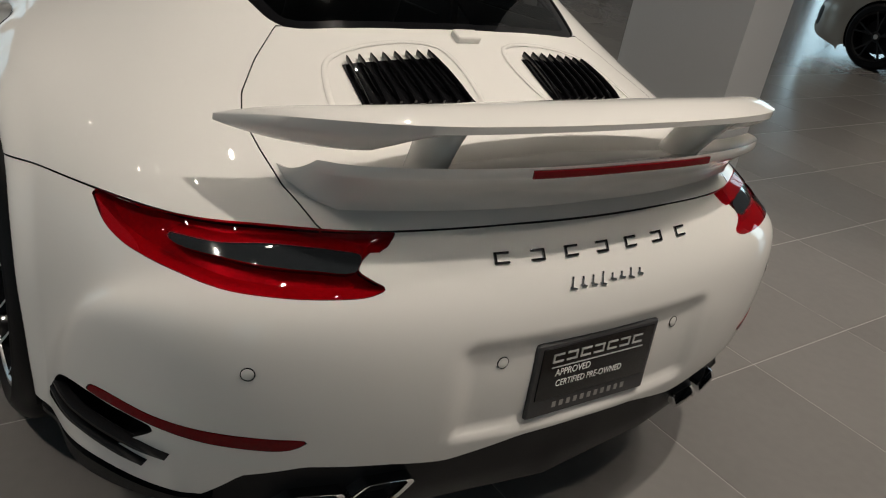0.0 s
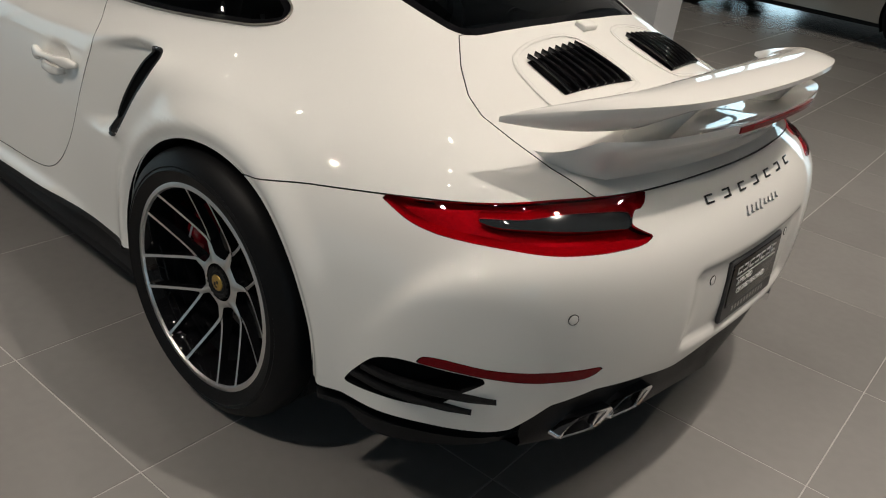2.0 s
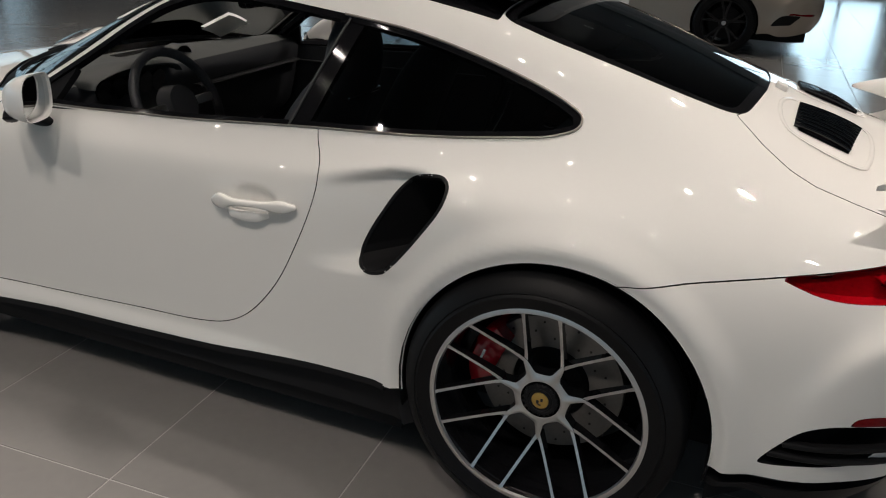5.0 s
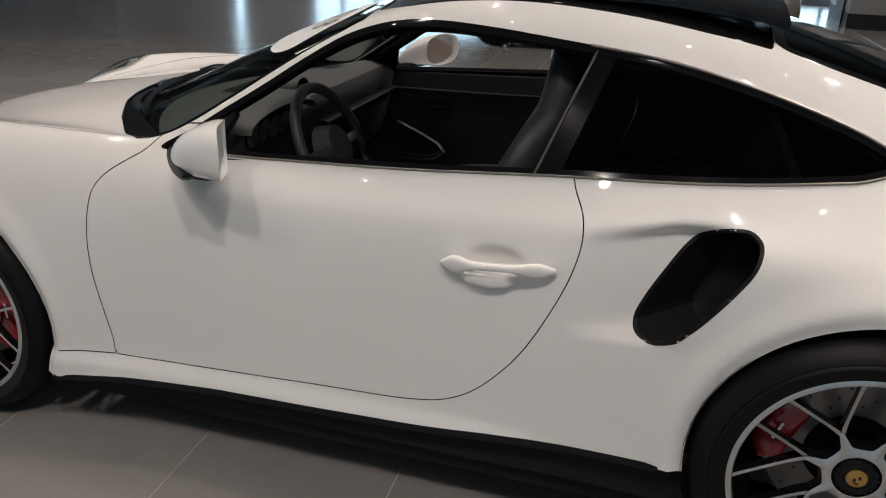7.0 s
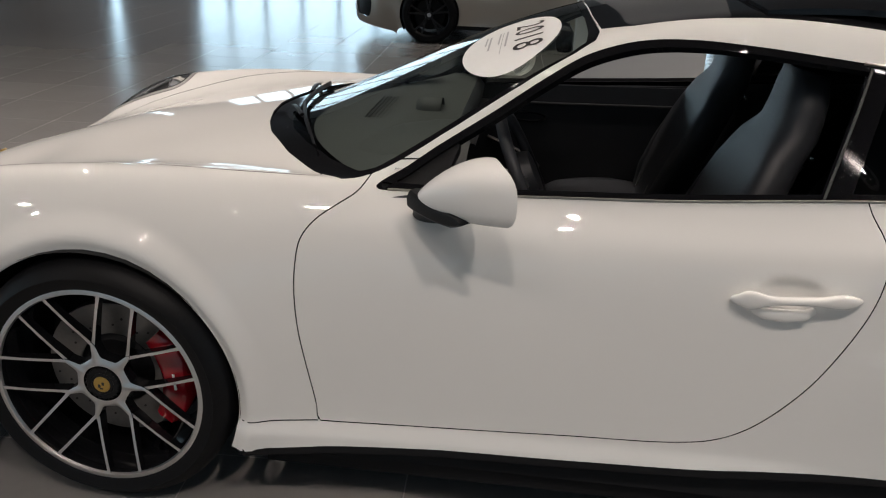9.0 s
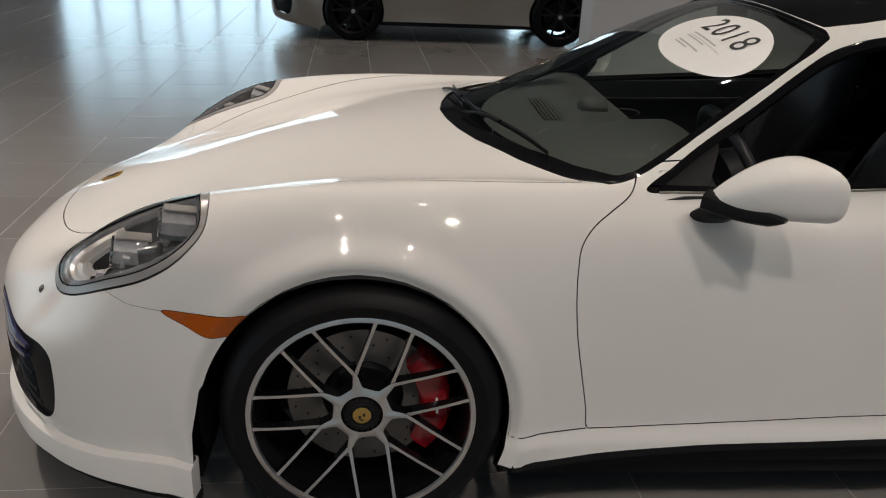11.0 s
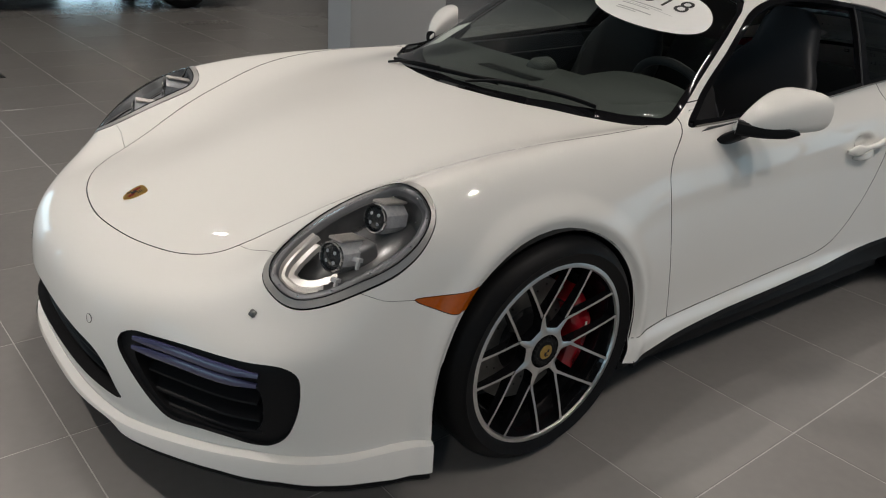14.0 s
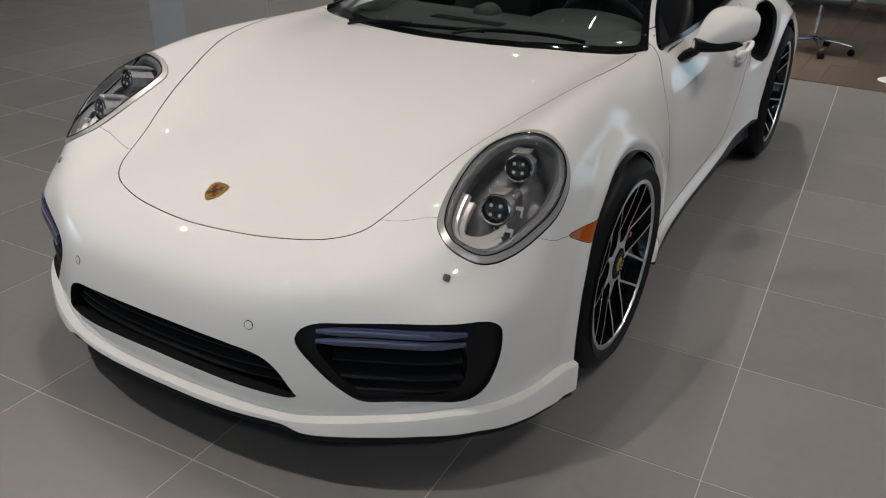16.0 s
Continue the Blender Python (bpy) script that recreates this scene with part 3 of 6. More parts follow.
# the black skirt along the bottom
v = s[0]
low = np.where((v[:, 0] < 2.3) & (v[:, 0] > -.3) & (both(v) > .5), v[:, 2] - np.interp(v[:, 0], *SILL_Z), 1.0)
skirt, s = split(s, low)
v = s[0]
low = np.where(v[:, 0] < -.3, v[:, 2] - np.interp(both(v), *VALANCE_Z), 1.0)
valance, s = split(s, low)
screen, s = cut(s, "top", SCREEN_LINE)
roof, s = cut(s, "top", ROOF_LINE)
rear_glass, s = cut(s, "top", REAR_GLASS)
side_glass, s = cut(s, "side", DLO)
heads, s = cut(s, "top", HEAD, .001)
tails, s = cut(s, "across", TAIL, .0005)
markers, s = cut(s, "side", MARKER, .001)
reflectors, s = cut(s, "across", REFLECTOR, .001)
vents, s = cut(s, "across", VENT)
scoops, s = cut(s, "front", SCOOP)
grille, s = cut(s, "front", GRILLE)
intakes, s = cut(s, "side", INTAKE)
hood, s = cut(s, "top", HOOD, .0014)
doors, s = cut(s, "side", DOOR, .0014)
v = s[0]
nose = np.where(v[:, 0] > 2.55, v[:, 2] - np.interp(v[:, 0], [2.6, 2.70, 2.893, 2.971, 3.026, 3.10, 3.16, 3.2, 3.21], [.59, .598, .606, .618, .642, .66, .655, .665, 2]), 1.0)
nose = np.where((v[:, 0] > 2.9) & (both(v) < .63), np.interp(both(v), [.40, .45, .55, .60, .63], [3.152, 3.147, 3.126, 3.128, 3.14]) - v[:, 0], nose)
front_bumper, s = split(s, nose, .0005)
v = front_bumper[0]
front_bumper = clip(front_bumper, np.where(v[:, 2] < .50, np.interp(v[:, 2], [.2, .30, .42, .50], [2.848, 2.846, 2.822, 2.70]) - v[:, 0], -1.0))
v = front_bumper[0]
_, front_bumper = split(front_bumper, v[:, 2] - np.interp(both(v), *LIP_SEAM), .0012)
v = s[0]
tailz = np.interp(v[:, 0], [-1.1, -.885, -.84, -.80, -.60, -.50, -.451, -.319, -.2, -.1], [.826, .823, .813, .807, .778, .764, .757, .739, .719, .70])
rear_bumper, s = split(s, np.where(v[:, 0] < -.12, v[:, 2] - tailz, 1.0), .0015)
DECK = np.array([(-.363, -.2), (-.363, 0), (-.36, .12), (-.345, .26), (-.328, .36), (-.306, .402), (-.378, .470), (-.45, .520), (-.509, .540),
                 (-.60, .540), (-.695, .535), (-.787, .514), (-.86, .48), (-1.3, .48), (-1.3, -.2)])
deck, s = cut(s, "top", DECK, .0013)
panel("body_shell", s, WHITE, car, 0.015)
bonnet = panel("bonnet", hood, WHITE, car)
bumper_f = panel("front_bumper", front_bumper, WHITE, car, 0.02)
LIP_LOW = ([0, .20, .345, .375, .405, .44, .56, .67, .77, .83, .865], [.205, .204, .202, .196, .180, .178, .186, .189, .180, .158, .132])
for name, mat, prof in (("front_lip", WHITE, [(-.006, 0, .003), (.014, 0, -.001), (.0215, 0, -.005), (.0240, 0, -.014), (.025, 1, .014), (.026, 1, .004), (.023, 1, 0), (-.03, 1, 0), (-.03, 0, .004)]),
                        ("lip_rubber", BLACK, [(-.04, 1, .002), (.008, 1, -.001), (.010, 1, -.022), (.004, 1, -.030), (-.04, 1, -.03)])):
    bm = bmesh.new()
    rows = []
    stops = [("s", x, -1) for x in np.linspace(2.847, 2.955, 8)] + [("f", y, 0) for y in np.linspace(-.835, .835, 127)] + [("s", x, 1) for x in np.linspace(2.955, 2.847, 8)]
    for kind, where, sd in stops:
        if kind == "f":
            top = float(np.interp(abs(where), *LIP_SEAM))
            p, n = on_front(where, top + .002)
        else:
            top = .216 + .12 * (where - 2.847)
            p, n = on_side(where, top + .002, sd)
        low = float(np.interp(abs(p.y), *LIP_LOW)) if kind == "f" else .126 + .12 * (where - 2.847)
        h = Vector((n.x, n.y, 0)).normalized()
        thin = 1.0 if kind == "f" else .75 + .25 * min(1, (where - 2.847) / .08)
        rows.append([bm.verts.new((p.x + h.x * o * (thin if o > 0 else 1), p.y + h.y * o * (thin if o > 0 else 1), (low if which else top) + dz)) for o, which, dz in prof])
    for a, b in zip(rows[:-1], rows[1:]):
        for k in range(len(prof)):
            bm.faces.new((a[k], a[(k + 1) % len(prof)], b[(k + 1) % len(prof)], b[k]))
    bm.faces.new(rows[0])
    bm.faces.new(rows[-1][::-1])
    bmesh.ops.recalc_face_normals(bm, faces=bm.faces)
    part(name, bm, mat, bumper_f, smooth=32)
bumper_r = panel("rear_bumper", rear_bumper, WHITE, car, 0.02)
engine_lid = panel("engine_lid", deck, WHITE, car)
v = valance[0]
valance = clip(valance, np.where(both(v) > .60, v[:, 2] - np.interp(both(v), *VALANCE_Z) + np.interp(both(v), [.60, .70], [.12, .035]), 1.0))
for h in halves(valance):
    panel("rear_valance", h, BLACK, bumper_r, 0.03, -0.006, "satin black lower valance")
for h in halves(skirt):
    sk = panel("side_skirt", h, BLACK, car, 0.05, -0.040, "satin black sill trim")
    sd = 1 if h[0][:, 1].mean() > 0 else -1
    pts, ups = [], []
    for x in np.linspace(.42, 2.085, 42):
        p, n = on_side(x, float(np.interp(x, *SILL_Z)) - .004, sd)
        pts.append(p - n * .006)
        ups.append(n)
    bm = bmesh.new()
    sweep(bm, pts, oblong(.022, .016, .5, 8), ups)
    part("skirt_edge", bm, BLACK, sk)
door = {}
for h, sd in zip(halves(doors), (1, -1)):
    door[sd] = panel("door", h, WHITE, car, 0.03)

# glass
pane_poly = np.array([(2.165, -.3), (2.165, 0), (2.15, .16), (2.10, .32), (2.03, .44), (1.93, .56), (1.84, .640), (1.80, .642), (1.63, .592),
                      (1.45, .542), (1.36, .512), (1.318, .475), (1.312, .40), (1.318, .2), (1.33, 0), (1.33, -.3)])
pane, border = cut(screen, "top", pane_poly)
windscreen = panel("windscreen", pane, SCREEN, car, 0.004, -0.006, "clear windscreen with a faint green tint")
windscreen.visible_shadow = False
panel("windscreen_border", border, GLOSS, windscreen, 0.01, -0.005, "gloss black band and cowl round the windscreen")
panel("roof_panel", roof, GLOSS, car, 0.02, -0.003, "gloss black glass roof")
pane, border = cut(rear_glass, "top", inset(REAR_GLASS, .028))
rw = panel("rear_window", pane, DARKGLASS, car, 0.004, -0.004, "dark tinted rear window")
panel("rear_window_border", border, GLOSS, rw, 0.006, -0.004)
PILLAR = np.array([(.806, .86), (.746, .86), (.608, 1.25), (.660, 1.25)])
for h in halves(side_glass):
    inner, trim = cut(h, "side", inset(DLO, .0155))
    tr = panel("window_trim", trim, GLOSS, car, 0.02, -0.001, "gloss black window surround")
    post, inner = cut(inner, "side", PILLAR)
    pl = panel("pillar", post, GLOSS, tr, 0.02, -0.004)
    sd = 1 if h[0][:, 1].mean() > 0 else -1
    bm = bmesh.new()
    pts, ups = [], []
    for k in range(12):
        z = .905 + .27 * k / 11
        p, n = on_side(float(np.interp(z, [.86, 1.25], [.806, .660])) - .004, z, sd)
        pts.append(p - n * .002)
        ups.append(n)
    sweep(bm, pts, oblong(.007, .006, .6, 8), ups)
    part("pillar_seal", bm, SILL_RUBBER, pl, "dark grey rubber seal")
    v = inner[0]
    quarter, front = split(inner, v[:, 0] - np.interp(v[:, 2], [.86, 1.25], [.776, .634]))
    panel("quarter_window", quarter, PRIVACY, car, 0.004, -0.006, "dark tinted rear side window")
    v = front[0]
    corner, front = split(front, -(v[:, 0] - np.interp(v[:, 2], [.85, .95], [1.64, 1.60])))
    panel("mirror_triangle", corner, BLACK, tr, 0.02, -0.008)

# tail lamps, markers, reflectors
for h in halves(tails):
    dark, red = cut(h, "across", TAIL_DARK)
    lamp = panel("tail_lamp", red, REDGLASS, car, 0.006, 0.0025, "glossy red tail lamp with a smoked centre band")
    lamp.visible_shadow = False
    sd = 1 if h[0][:, 1].mean() > 0 else -1
    duct("lamp_core", (red[0] - red[1] * .004, red[1], red[2]), (.020, -sd * .020, .004), RED_CORE, lamp, .97, "red reflector under the lens")
    panel("smoked_band", dark, SMOKE, lamp, 0.01, -0.004)
for h in halves(markers):
    panel("side_marker", h, AMBER, car, 0.015, 0.001, "amber side marker lens")
for h in halves(reflectors):
    panel("reflector", h, RED_REFLEX, bumper_r, 0.012, 0.001, "dark red reflector strip")

# side air intakes
for h, sd in zip(halves(intakes), (1, -1)):
    duct("intake_duct", h, (-.10, -sd * .10, 0), BLACK, car, 0.85, "black side air intake")
    v, n, t = h
    pts = [(x, z) for x, z in inset(INTAKE, .0)]
    bm = bmesh.new()
    path, ups = [], []
    for x, z in pts:
        p, nn = on_side(x, z, sd)
        path.append(p)
        ups.append(nn)
    sweep(bm, path, [(-.0042, -.012), (.0042, -.012), (.0042, .0004), (-.0042, .0004)], ups, closed=True)
    part("intake_edge", bm, BLACK, car)

# front intakes: black frame, two-row light bar, slats
for h, sd in zip(halves(scoops), (1, -1)):
    duct("front_intake", (h[0] - h[1] * .004, h[1], h[2]), (-.14, 0, 0), BLACK, bumper_f, 1.0, "black front air intake")
    inner = outline([(.452, .425), (.470, .437), (.60, .440), (.72, .440), (.752, .424), (.758, .36), (.742, .305), (.70, .290), (.60, .297), (.545, .300),
                     (.50, .345)])
    ringp = clip(h, -field(h, "front", inner))
    panel("intake_frame", ringp, BLACK, bumper_f, 0.03, -0.010, "satin black intake frame")
    bm = bmesh.new()
    for z in (.392, .345, .310):
        pts, ups = [], []
        for k in range(16):
            y = .468 + .262 * k / 15
            p, n = on_front(y * sd, z)
            pts.append(p + Vector((-.045, 0, 0)))
            ups.append(Vector((.5, 0, .86)))
        sweep(bm, pts, oblong(.05, .012, .6, 10), ups)
    part("intake_slats", bm, BLACK, bumper_f)
    for z in (.462, .438):
        bm = bmesh.new()
        pts, ups = [], []
        for k in range(18):
            y = .450 + .300 * k / 17
            p, n = on_front(y * sd, z + .004 * math.sin(math.pi * k / 17))
            pts.append(p + Vector((-.004, 0, 0)))
            ups.append(n)
        sweep(bm, pts, lambda u: oblong(.022 * (.5 + .5 * min(1, 6 * u, 6 * (1 - u))), .014, .6, 12), ups)
        part("light_bar", bm, LIGHTBAR, bumper_f, "clear daytime light bar")

# centre grille
duct("centre_grille", grille, (-.16, 0, .0), BLACK, bumper_f, 0.96, "black centre air intake")
for z in (.372, .340, .312):
    bm = bmesh.new()
    pts = []
    w = np.interp(z, [.28, .40], [.395, .30])
    for k in range(24):
        p, n = on_front(-w + 2 * w * k / 23, z)
        pts.append(p + Vector((-.05, 0, 0)))
    sweep(bm, pts, oblong(.045, .012, .6, 10), (.5, 0, .86))
    part("grille_slat", bm, BLACK, bumper_f)

# rear vents with two fins that run out over the paint
for h, sd in zip(halves(vents), (1, -1)):
    duct("rear_vent", h, (.06, -sd * .06, 0), BLACK, bumper_r, 0.95, "black rear air outlet")
    for z0, z1, a0, a1 in ((.412, .418, -.235, .040), (.383, .383, -.255, -.005)):
        bm = bmesh.new()
        pts, ups = [], []
        for k in range(16):
            u = k / 15
            a = a0 + (a1 - a0) * u
            o = Vector((-a / math.sqrt(2) - 2, sd * (-a / math.sqrt(2) + 2), z0 + (z1 - z0) * u))
            p, n = meet(o, (1 / math.sqrt(2), -sd / math.sqrt(2), 0))
            pts.append(p + n * (.004 - .012 * (1 - u)))
            ups.append(n)
        sweep(bm, pts, lambda u: oblong(.016 * (1.0 if u < .8 else max(.12, (1 - u) / .2)), .022, .7, 10), ups)
        part("vent_fin", bm, BLACK, bumper_r)

# parking sensors and washer caps
for name, spots, rad in (("parking_sensor", [("r", .651, .615), ("r", -.651, .615), ("r", .22, .60), ("r", -.22, .60)], .0125),
                         ("parking_sensor", [("f", .298, .457), ("f", -.298, .457)], .0125)):
    for side_, y, z in spots:
        p, n = on_rear(y, z) if side_ == "r" else on_front(y, z)
        bm = bmesh.new()
        m = facing(p, n) @ pose(0, 0, 0, 90)
        ring(bm, [(0, .0014), (rad - .0030, .0014), (rad - .0022, .0010)], 28, 0)
        ring(bm, [(rad - .0022, .0012), (rad - .0008, .0012), (rad - .0006, -.002)], 28, 1)
        bmesh.ops.transform(bm, matrix=m, verts=bm.verts)
        part(name, bm, [WHITE, BLACK], bumper_r if side_ == "r" else bumper_f)
for sd in (1, -1):
    p, n = on_front(.678 * sd, .580)
    bm = bmesh.new()
    bmesh.ops.create_uvsphere(bm, u_segments=16, v_segments=8, radius=.0095)
    for w in bm.verts:
        w.co.z *= .7
        w.co.xy *= 1 + .12 * math.sin(4 * math.atan2(w.co.y, w.co.x))
    bmesh.ops.transform(bm, matrix=facing(p, n), verts=bm.verts)
    part("washer_jet", bm, DISC, bumper_f, "small metal washer jet")


# ---------- head lamps ----------
def head_lamp(h, sd):
    edge = field(h, "top", HEAD)
    steep = np.clip(h[1][:, 2], .3, 1)                                  # keeps the bezel even where the nose falls away
    ringp = clip(h, -(edge + .020 * steep))
    lens = clip(h, edge + .0215 * steep)
    lamp = panel("head_lamp", ringp, GREYRING, car, 0.03, 0.0015, "round clear head lamp with a satin silver bezel")
    c = panel("lamp_cover", lens, LAMPGLASS, lamp, 0.004, 0.0015, "clear lamp cover")
    c.visible_shadow = False
    v, n, t = lens
    nn = Vector(n.mean(0)).normalized()
    duct("lamp_bowl", (v - n * .005, n, t), tuple(nn * -.085), LAMPDARK, lamp, 0.80)

    def along(d, deep, every=2):
        out = []
        fall = np.array([[max(.3, on_top(x, y * sd)[1].z)] for x, y in inset(HEAD, d * .6)])
        for x, y in inset(HEAD, d * fall)[::every]:
            p, q = on_top(x, y * sd)
            out.append((p - q * deep, q))
        return out

    def band(rows, keep=lambda f: True):
        bm = bmesh.new()
        grid = [[bm.verts.new(p) for p, q in along(d, deep, 1)] for d, deep in rows]
        for a, b in zip(grid[:-1], grid[1:]):
            for k in range(len(a)):
                e = (k + 1) % len(a)
                if keep((a[k].co + a[e].co) / 2):
                    bm.faces.new((a[k], a[e], b[e], b[k]))
        bmesh.ops.delete(bm, geom=[w for w in bm.verts if not w.link_faces], context="VERTS")
        return bm
    bm = bmesh.new()
    loop = along(.0208, -.0012)
    sweep(bm, [p for p, q in loop], oblong(.0030, .004, .7, 8), [q for p, q in loop], closed=True)
    part("lamp_seal", bm, GLOSS, lamp)
    # clear light guide inside the edge, with its small teeth
    part("light_ring", band(((.023, .004), (.025, .0045), (.0325, .010), (.034, .012), (.0345, .026))), LAMPSILVER, lamp, "clear light-guide ring", smooth=40)
    teeth = along(.029, .0068, 7)
    bm = bmesh.new()
    for p, q in teeth:
        box(bm, (.004, .004, .003), m=facing(p, q), bevel=.001)
    part("guide_teeth", bm, CHROME, lamp)["kind"] = "stuff"
    # stepped silver dish towards the nose
    part("inner_reflector", band(((.035, .018), (.038, .026), (.046, .029), (.048, .040), (.062, .046), (.064, .056)), lambda f: f.x > 3.03 and f.y * sd < .745),
         REFLECTOR_CUP, lamp, "stepped silver reflector dish", smooth=35)
    # two projectors: silver roof, clear faceted barrel, chrome rim, dark lens with four cells
    for x, y, z, r in ((3.034, .703, .690, .038), (2.918, .703, .762, .036)):
        axis = Vector((1, .26 * sd, .20)).normalized()
        m = facing(Vector((x, y * sd, z)), axis)
        bm = bmesh.new()
        rows = [[bm.verts.new(m @ Vector((r * k * math.cos(a), r * k * math.sin(a), d))) for a in np.linspace(0, 2 * math.pi, 8, endpoint=False) + .39] for k, d in ((1.0, 0), (1.08, -.018), (1.04, -.075))]
        for a, b in zip(rows[:-1], rows[1:]):
            for k in range(8):
                bm.faces.new((a[k], a[(k + 1) % 8], b[(k + 1) % 8], b[k]))
        bm.faces.new(rows[-1])
        bmesh.ops.recalc_face_normals(bm, faces=bm.faces)
        pj = part("projector", bm, LENS, lamp, "clear faceted projector barrel", smooth=20)
        bm = bmesh.new()
        box(bm, (r * 1.15, .003, .080), at=(0, r * 1.05, -.042), bevel=.001)
        for k in range(9):
            box(bm, (.0022, .004, .078), at=(r * 1.1 * (k / 8 - .5), r * 1.05 + .0025, -.042), bevel=.0007, seg=1)
        bmesh.ops.transform(bm, matrix=m, verts=bm.verts)
        part("projector_roof", bm, REFLECTOR_CUP, pj, "satin silver roof plate")
        bm = bmesh.new()
        ring(bm, [(r * .98, 0), (r * .96, .005), (r * .86, .006), (r * .82, .002), (r * .82, -.010)], 24)
        bmesh.ops.transform(bm, matrix=m @ pose(0, 0, 0, 90), verts=bm.verts)
        part("projector_rim", bm, CHROME, pj, smooth=40)
        bm = bmesh.new()
        made = bmesh.ops.create_uvsphere(bm, u_segments=24, v_segments=12, radius=r * .82)["verts"]
        for w in made:
            w.co.z = w.co.z * .35 - .004
        bmesh.ops.transform(bm, matrix=m, verts=bm.verts)
        part("projector_lens", bm, SMOKE, pj, "dark glossy glass lens", smooth=60)
        for a, b in ((-1, -1), (1, -1), (-1, 1), (1, 1)):
            bm = bmesh.new()
            ring(bm, [(0, .0012), (r * .09, .0010), (r * .12, .0002), (r * .12, -.004)], 14)
            bmesh.ops.transform(bm, matrix=m @ Matrix.Translation((a * r * .30, b * r * .30, r * .82 * .35 * .88 - .004)) @ pose(0, 0, 0, 90), verts=bm.verts)
            part("lens_cell", bm, LENS, pj)
    # black carrier between the projectors with its clear brackets
    bm = bmesh.new()
    box(bm, (.05, .07, .05), m=facing(Vector((2.955, .700 * sd, .680)), (.2, 0, 1)), bevel=.012, seg=3)
    part("lamp_shelf", bm, LAMPDARK, lamp, smooth=40)
    for x, y, z in ((2.992, .748, .690), (2.975, .665, .712), (3.052, .752, .655)):
        bm = bmesh.new()
        at = facing(Vector((x, y * sd, z)), (1, .3 * sd, .3))
        box(bm, (.020, .010, .016), m=at, bevel=.002)
        box(bm, (.006, .024, .010), m=at @ Matrix.Translation((.006, -.010, .004)), bevel=.002)
        part("lamp_bracket", bm, LENS, lamp, "clear faceted bracket")


for h, sd in zip(halves(heads), (1, -1)):
    head_lamp(h, sd)


# ---------- wheels ----------
def wheel(at, radius, width, dish, phase, sd, caliper, deep=0.0):
    w = empty("wheel", "", "", at)
    w.parent = car
    w.rotation_euler = (0, 0, 0 if sd > 0 else math.pi)
    h = width / 2
    bm = bmesh.new()
    prof = [(.258, -h + .015), (.262, -h), (.285, -h - .006), (radius - .035, -h - .004), (radius - .012, -h + .012), (radius - .002, -h + .03)]
    for k in range(5):
        y = -h + .04 + (width - .08) * (k + .5) / 5
        e = (width - .08) / 12
        prof += [(radius, y - e), (radius, y + e), (radius - .006, y + e + .001), (radius - .006, y + e + .005)]
    prof = prof[:-2] + [(radius - .002, h - .03), (radius - .012, h - .012), (radius - .035, h + .004), (radius - .041, h + .0075), (radius - .044, h + .0055), (.3045, h + .0085), (.301, h + .0105), (.297, h + .0085), (.285, h + .006), (.270, h - .001),
                        (.262, h - .004), (.258, h - .012)]
    ring(bm, prof, 96)
    part("tyre", bm, TYRE, w, smooth=40)
    bm = bmesh.new()
    ring(bm, [(.260, h - .012), (.2715, h - .006), (.272, h - .002), (.269, h), (.2585, h), (.2555, h - .006)], 96, 0)
    ring(bm, [(.2555, h - .006), (.247, h - .04), (.236, h - .08), (.240, -h + .03), (.258, -h + .01)], 96, 1)
    part("rim", bm, [SILVER, GLOSS], w, smooth=35)
    # seven forked spokes
    hub_y = h - dish
    bm = bmesh.new()
    for k in range(7):
        th = phase + 2 * math.pi * k / 7
        for fork in (-1, 1):
            rows = []
            a0, a1 = th + fork * radians(1.1), th + fork * radians(16.0)
            foot, tip = Vector((.108 * math.cos(a0), 0, .108 * math.sin(a0))), Vector((.2585 * math.cos(a1), 0, .2585 * math.sin(a1)))
            tan = Vector((0, 1, 0)).cross(tip - foot).normalized() * -1
            for j in range(9):
                u = j / 8
                y = hub_y + (h - .002 - hub_y) * u ** 1.5 + .006 * math.sin(math.pi * u)
                half = .0037 + .0010 * max(0, 1 - 5 * u) + .0012 * max(0, 6 * u - 5)
                mid = foot.lerp(tip, u) + Vector((0, y, 0))
                thick = .030 - .012 * u
                rows.append([bm.verts.new(mid - tan * half), bm.verts.new(mid + tan * half),
                             bm.verts.new(mid + tan * half * 1.25 - Vector((0, thick, 0))), bm.verts.new(mid - tan * half * 1.25 - Vector((0, thick, 0)))])
            for p, q in zip(rows[:-1], rows[1:]):
                for j in range(4):
                    f = bm.faces.new((p[j], q[j], q[(j + 1) % 4], p[(j + 1) % 4]))
                    f.material_index = 0 if j == 0 else 1
    bmesh.ops.recalc_face_normals(bm, faces=bm.faces)
    part("spokes", bm, [SILVER, GLOSS], w, smooth=40)
    bm = bmesh.new()
    n = 196
    face, back = [], []
    for k in range(n):
        a = 2 * math.pi * k / n
        lobe = .5 + .5 * math.cos(7 * (a - phase))
        r = .068 + .043 * lobe ** 9 + .005 * lobe
        face.append((bm.verts.new((.050 * math.cos(a), hub_y + .006, .050 * math.sin(a))), bm.verts.new((.058 * math.cos(a), hub_y + .007, .058 * math.sin(a))),
                     bm.verts.new((r * math.cos(a), hub_y + .001 + 5 * max(0, r - .09) ** 2, r * math.sin(a))), bm.verts.new(((r + .004) * math.cos(a), hub_y - .03, (r + .004) * math.sin(a)))))
    for k in range(n):
        p, q = face[k], face[(k + 1) % n]
        for j in range(3):
            bm.faces.new((p[j], p[j + 1], q[j + 1], q[j])).material_index = 1 if j == 2 else 0
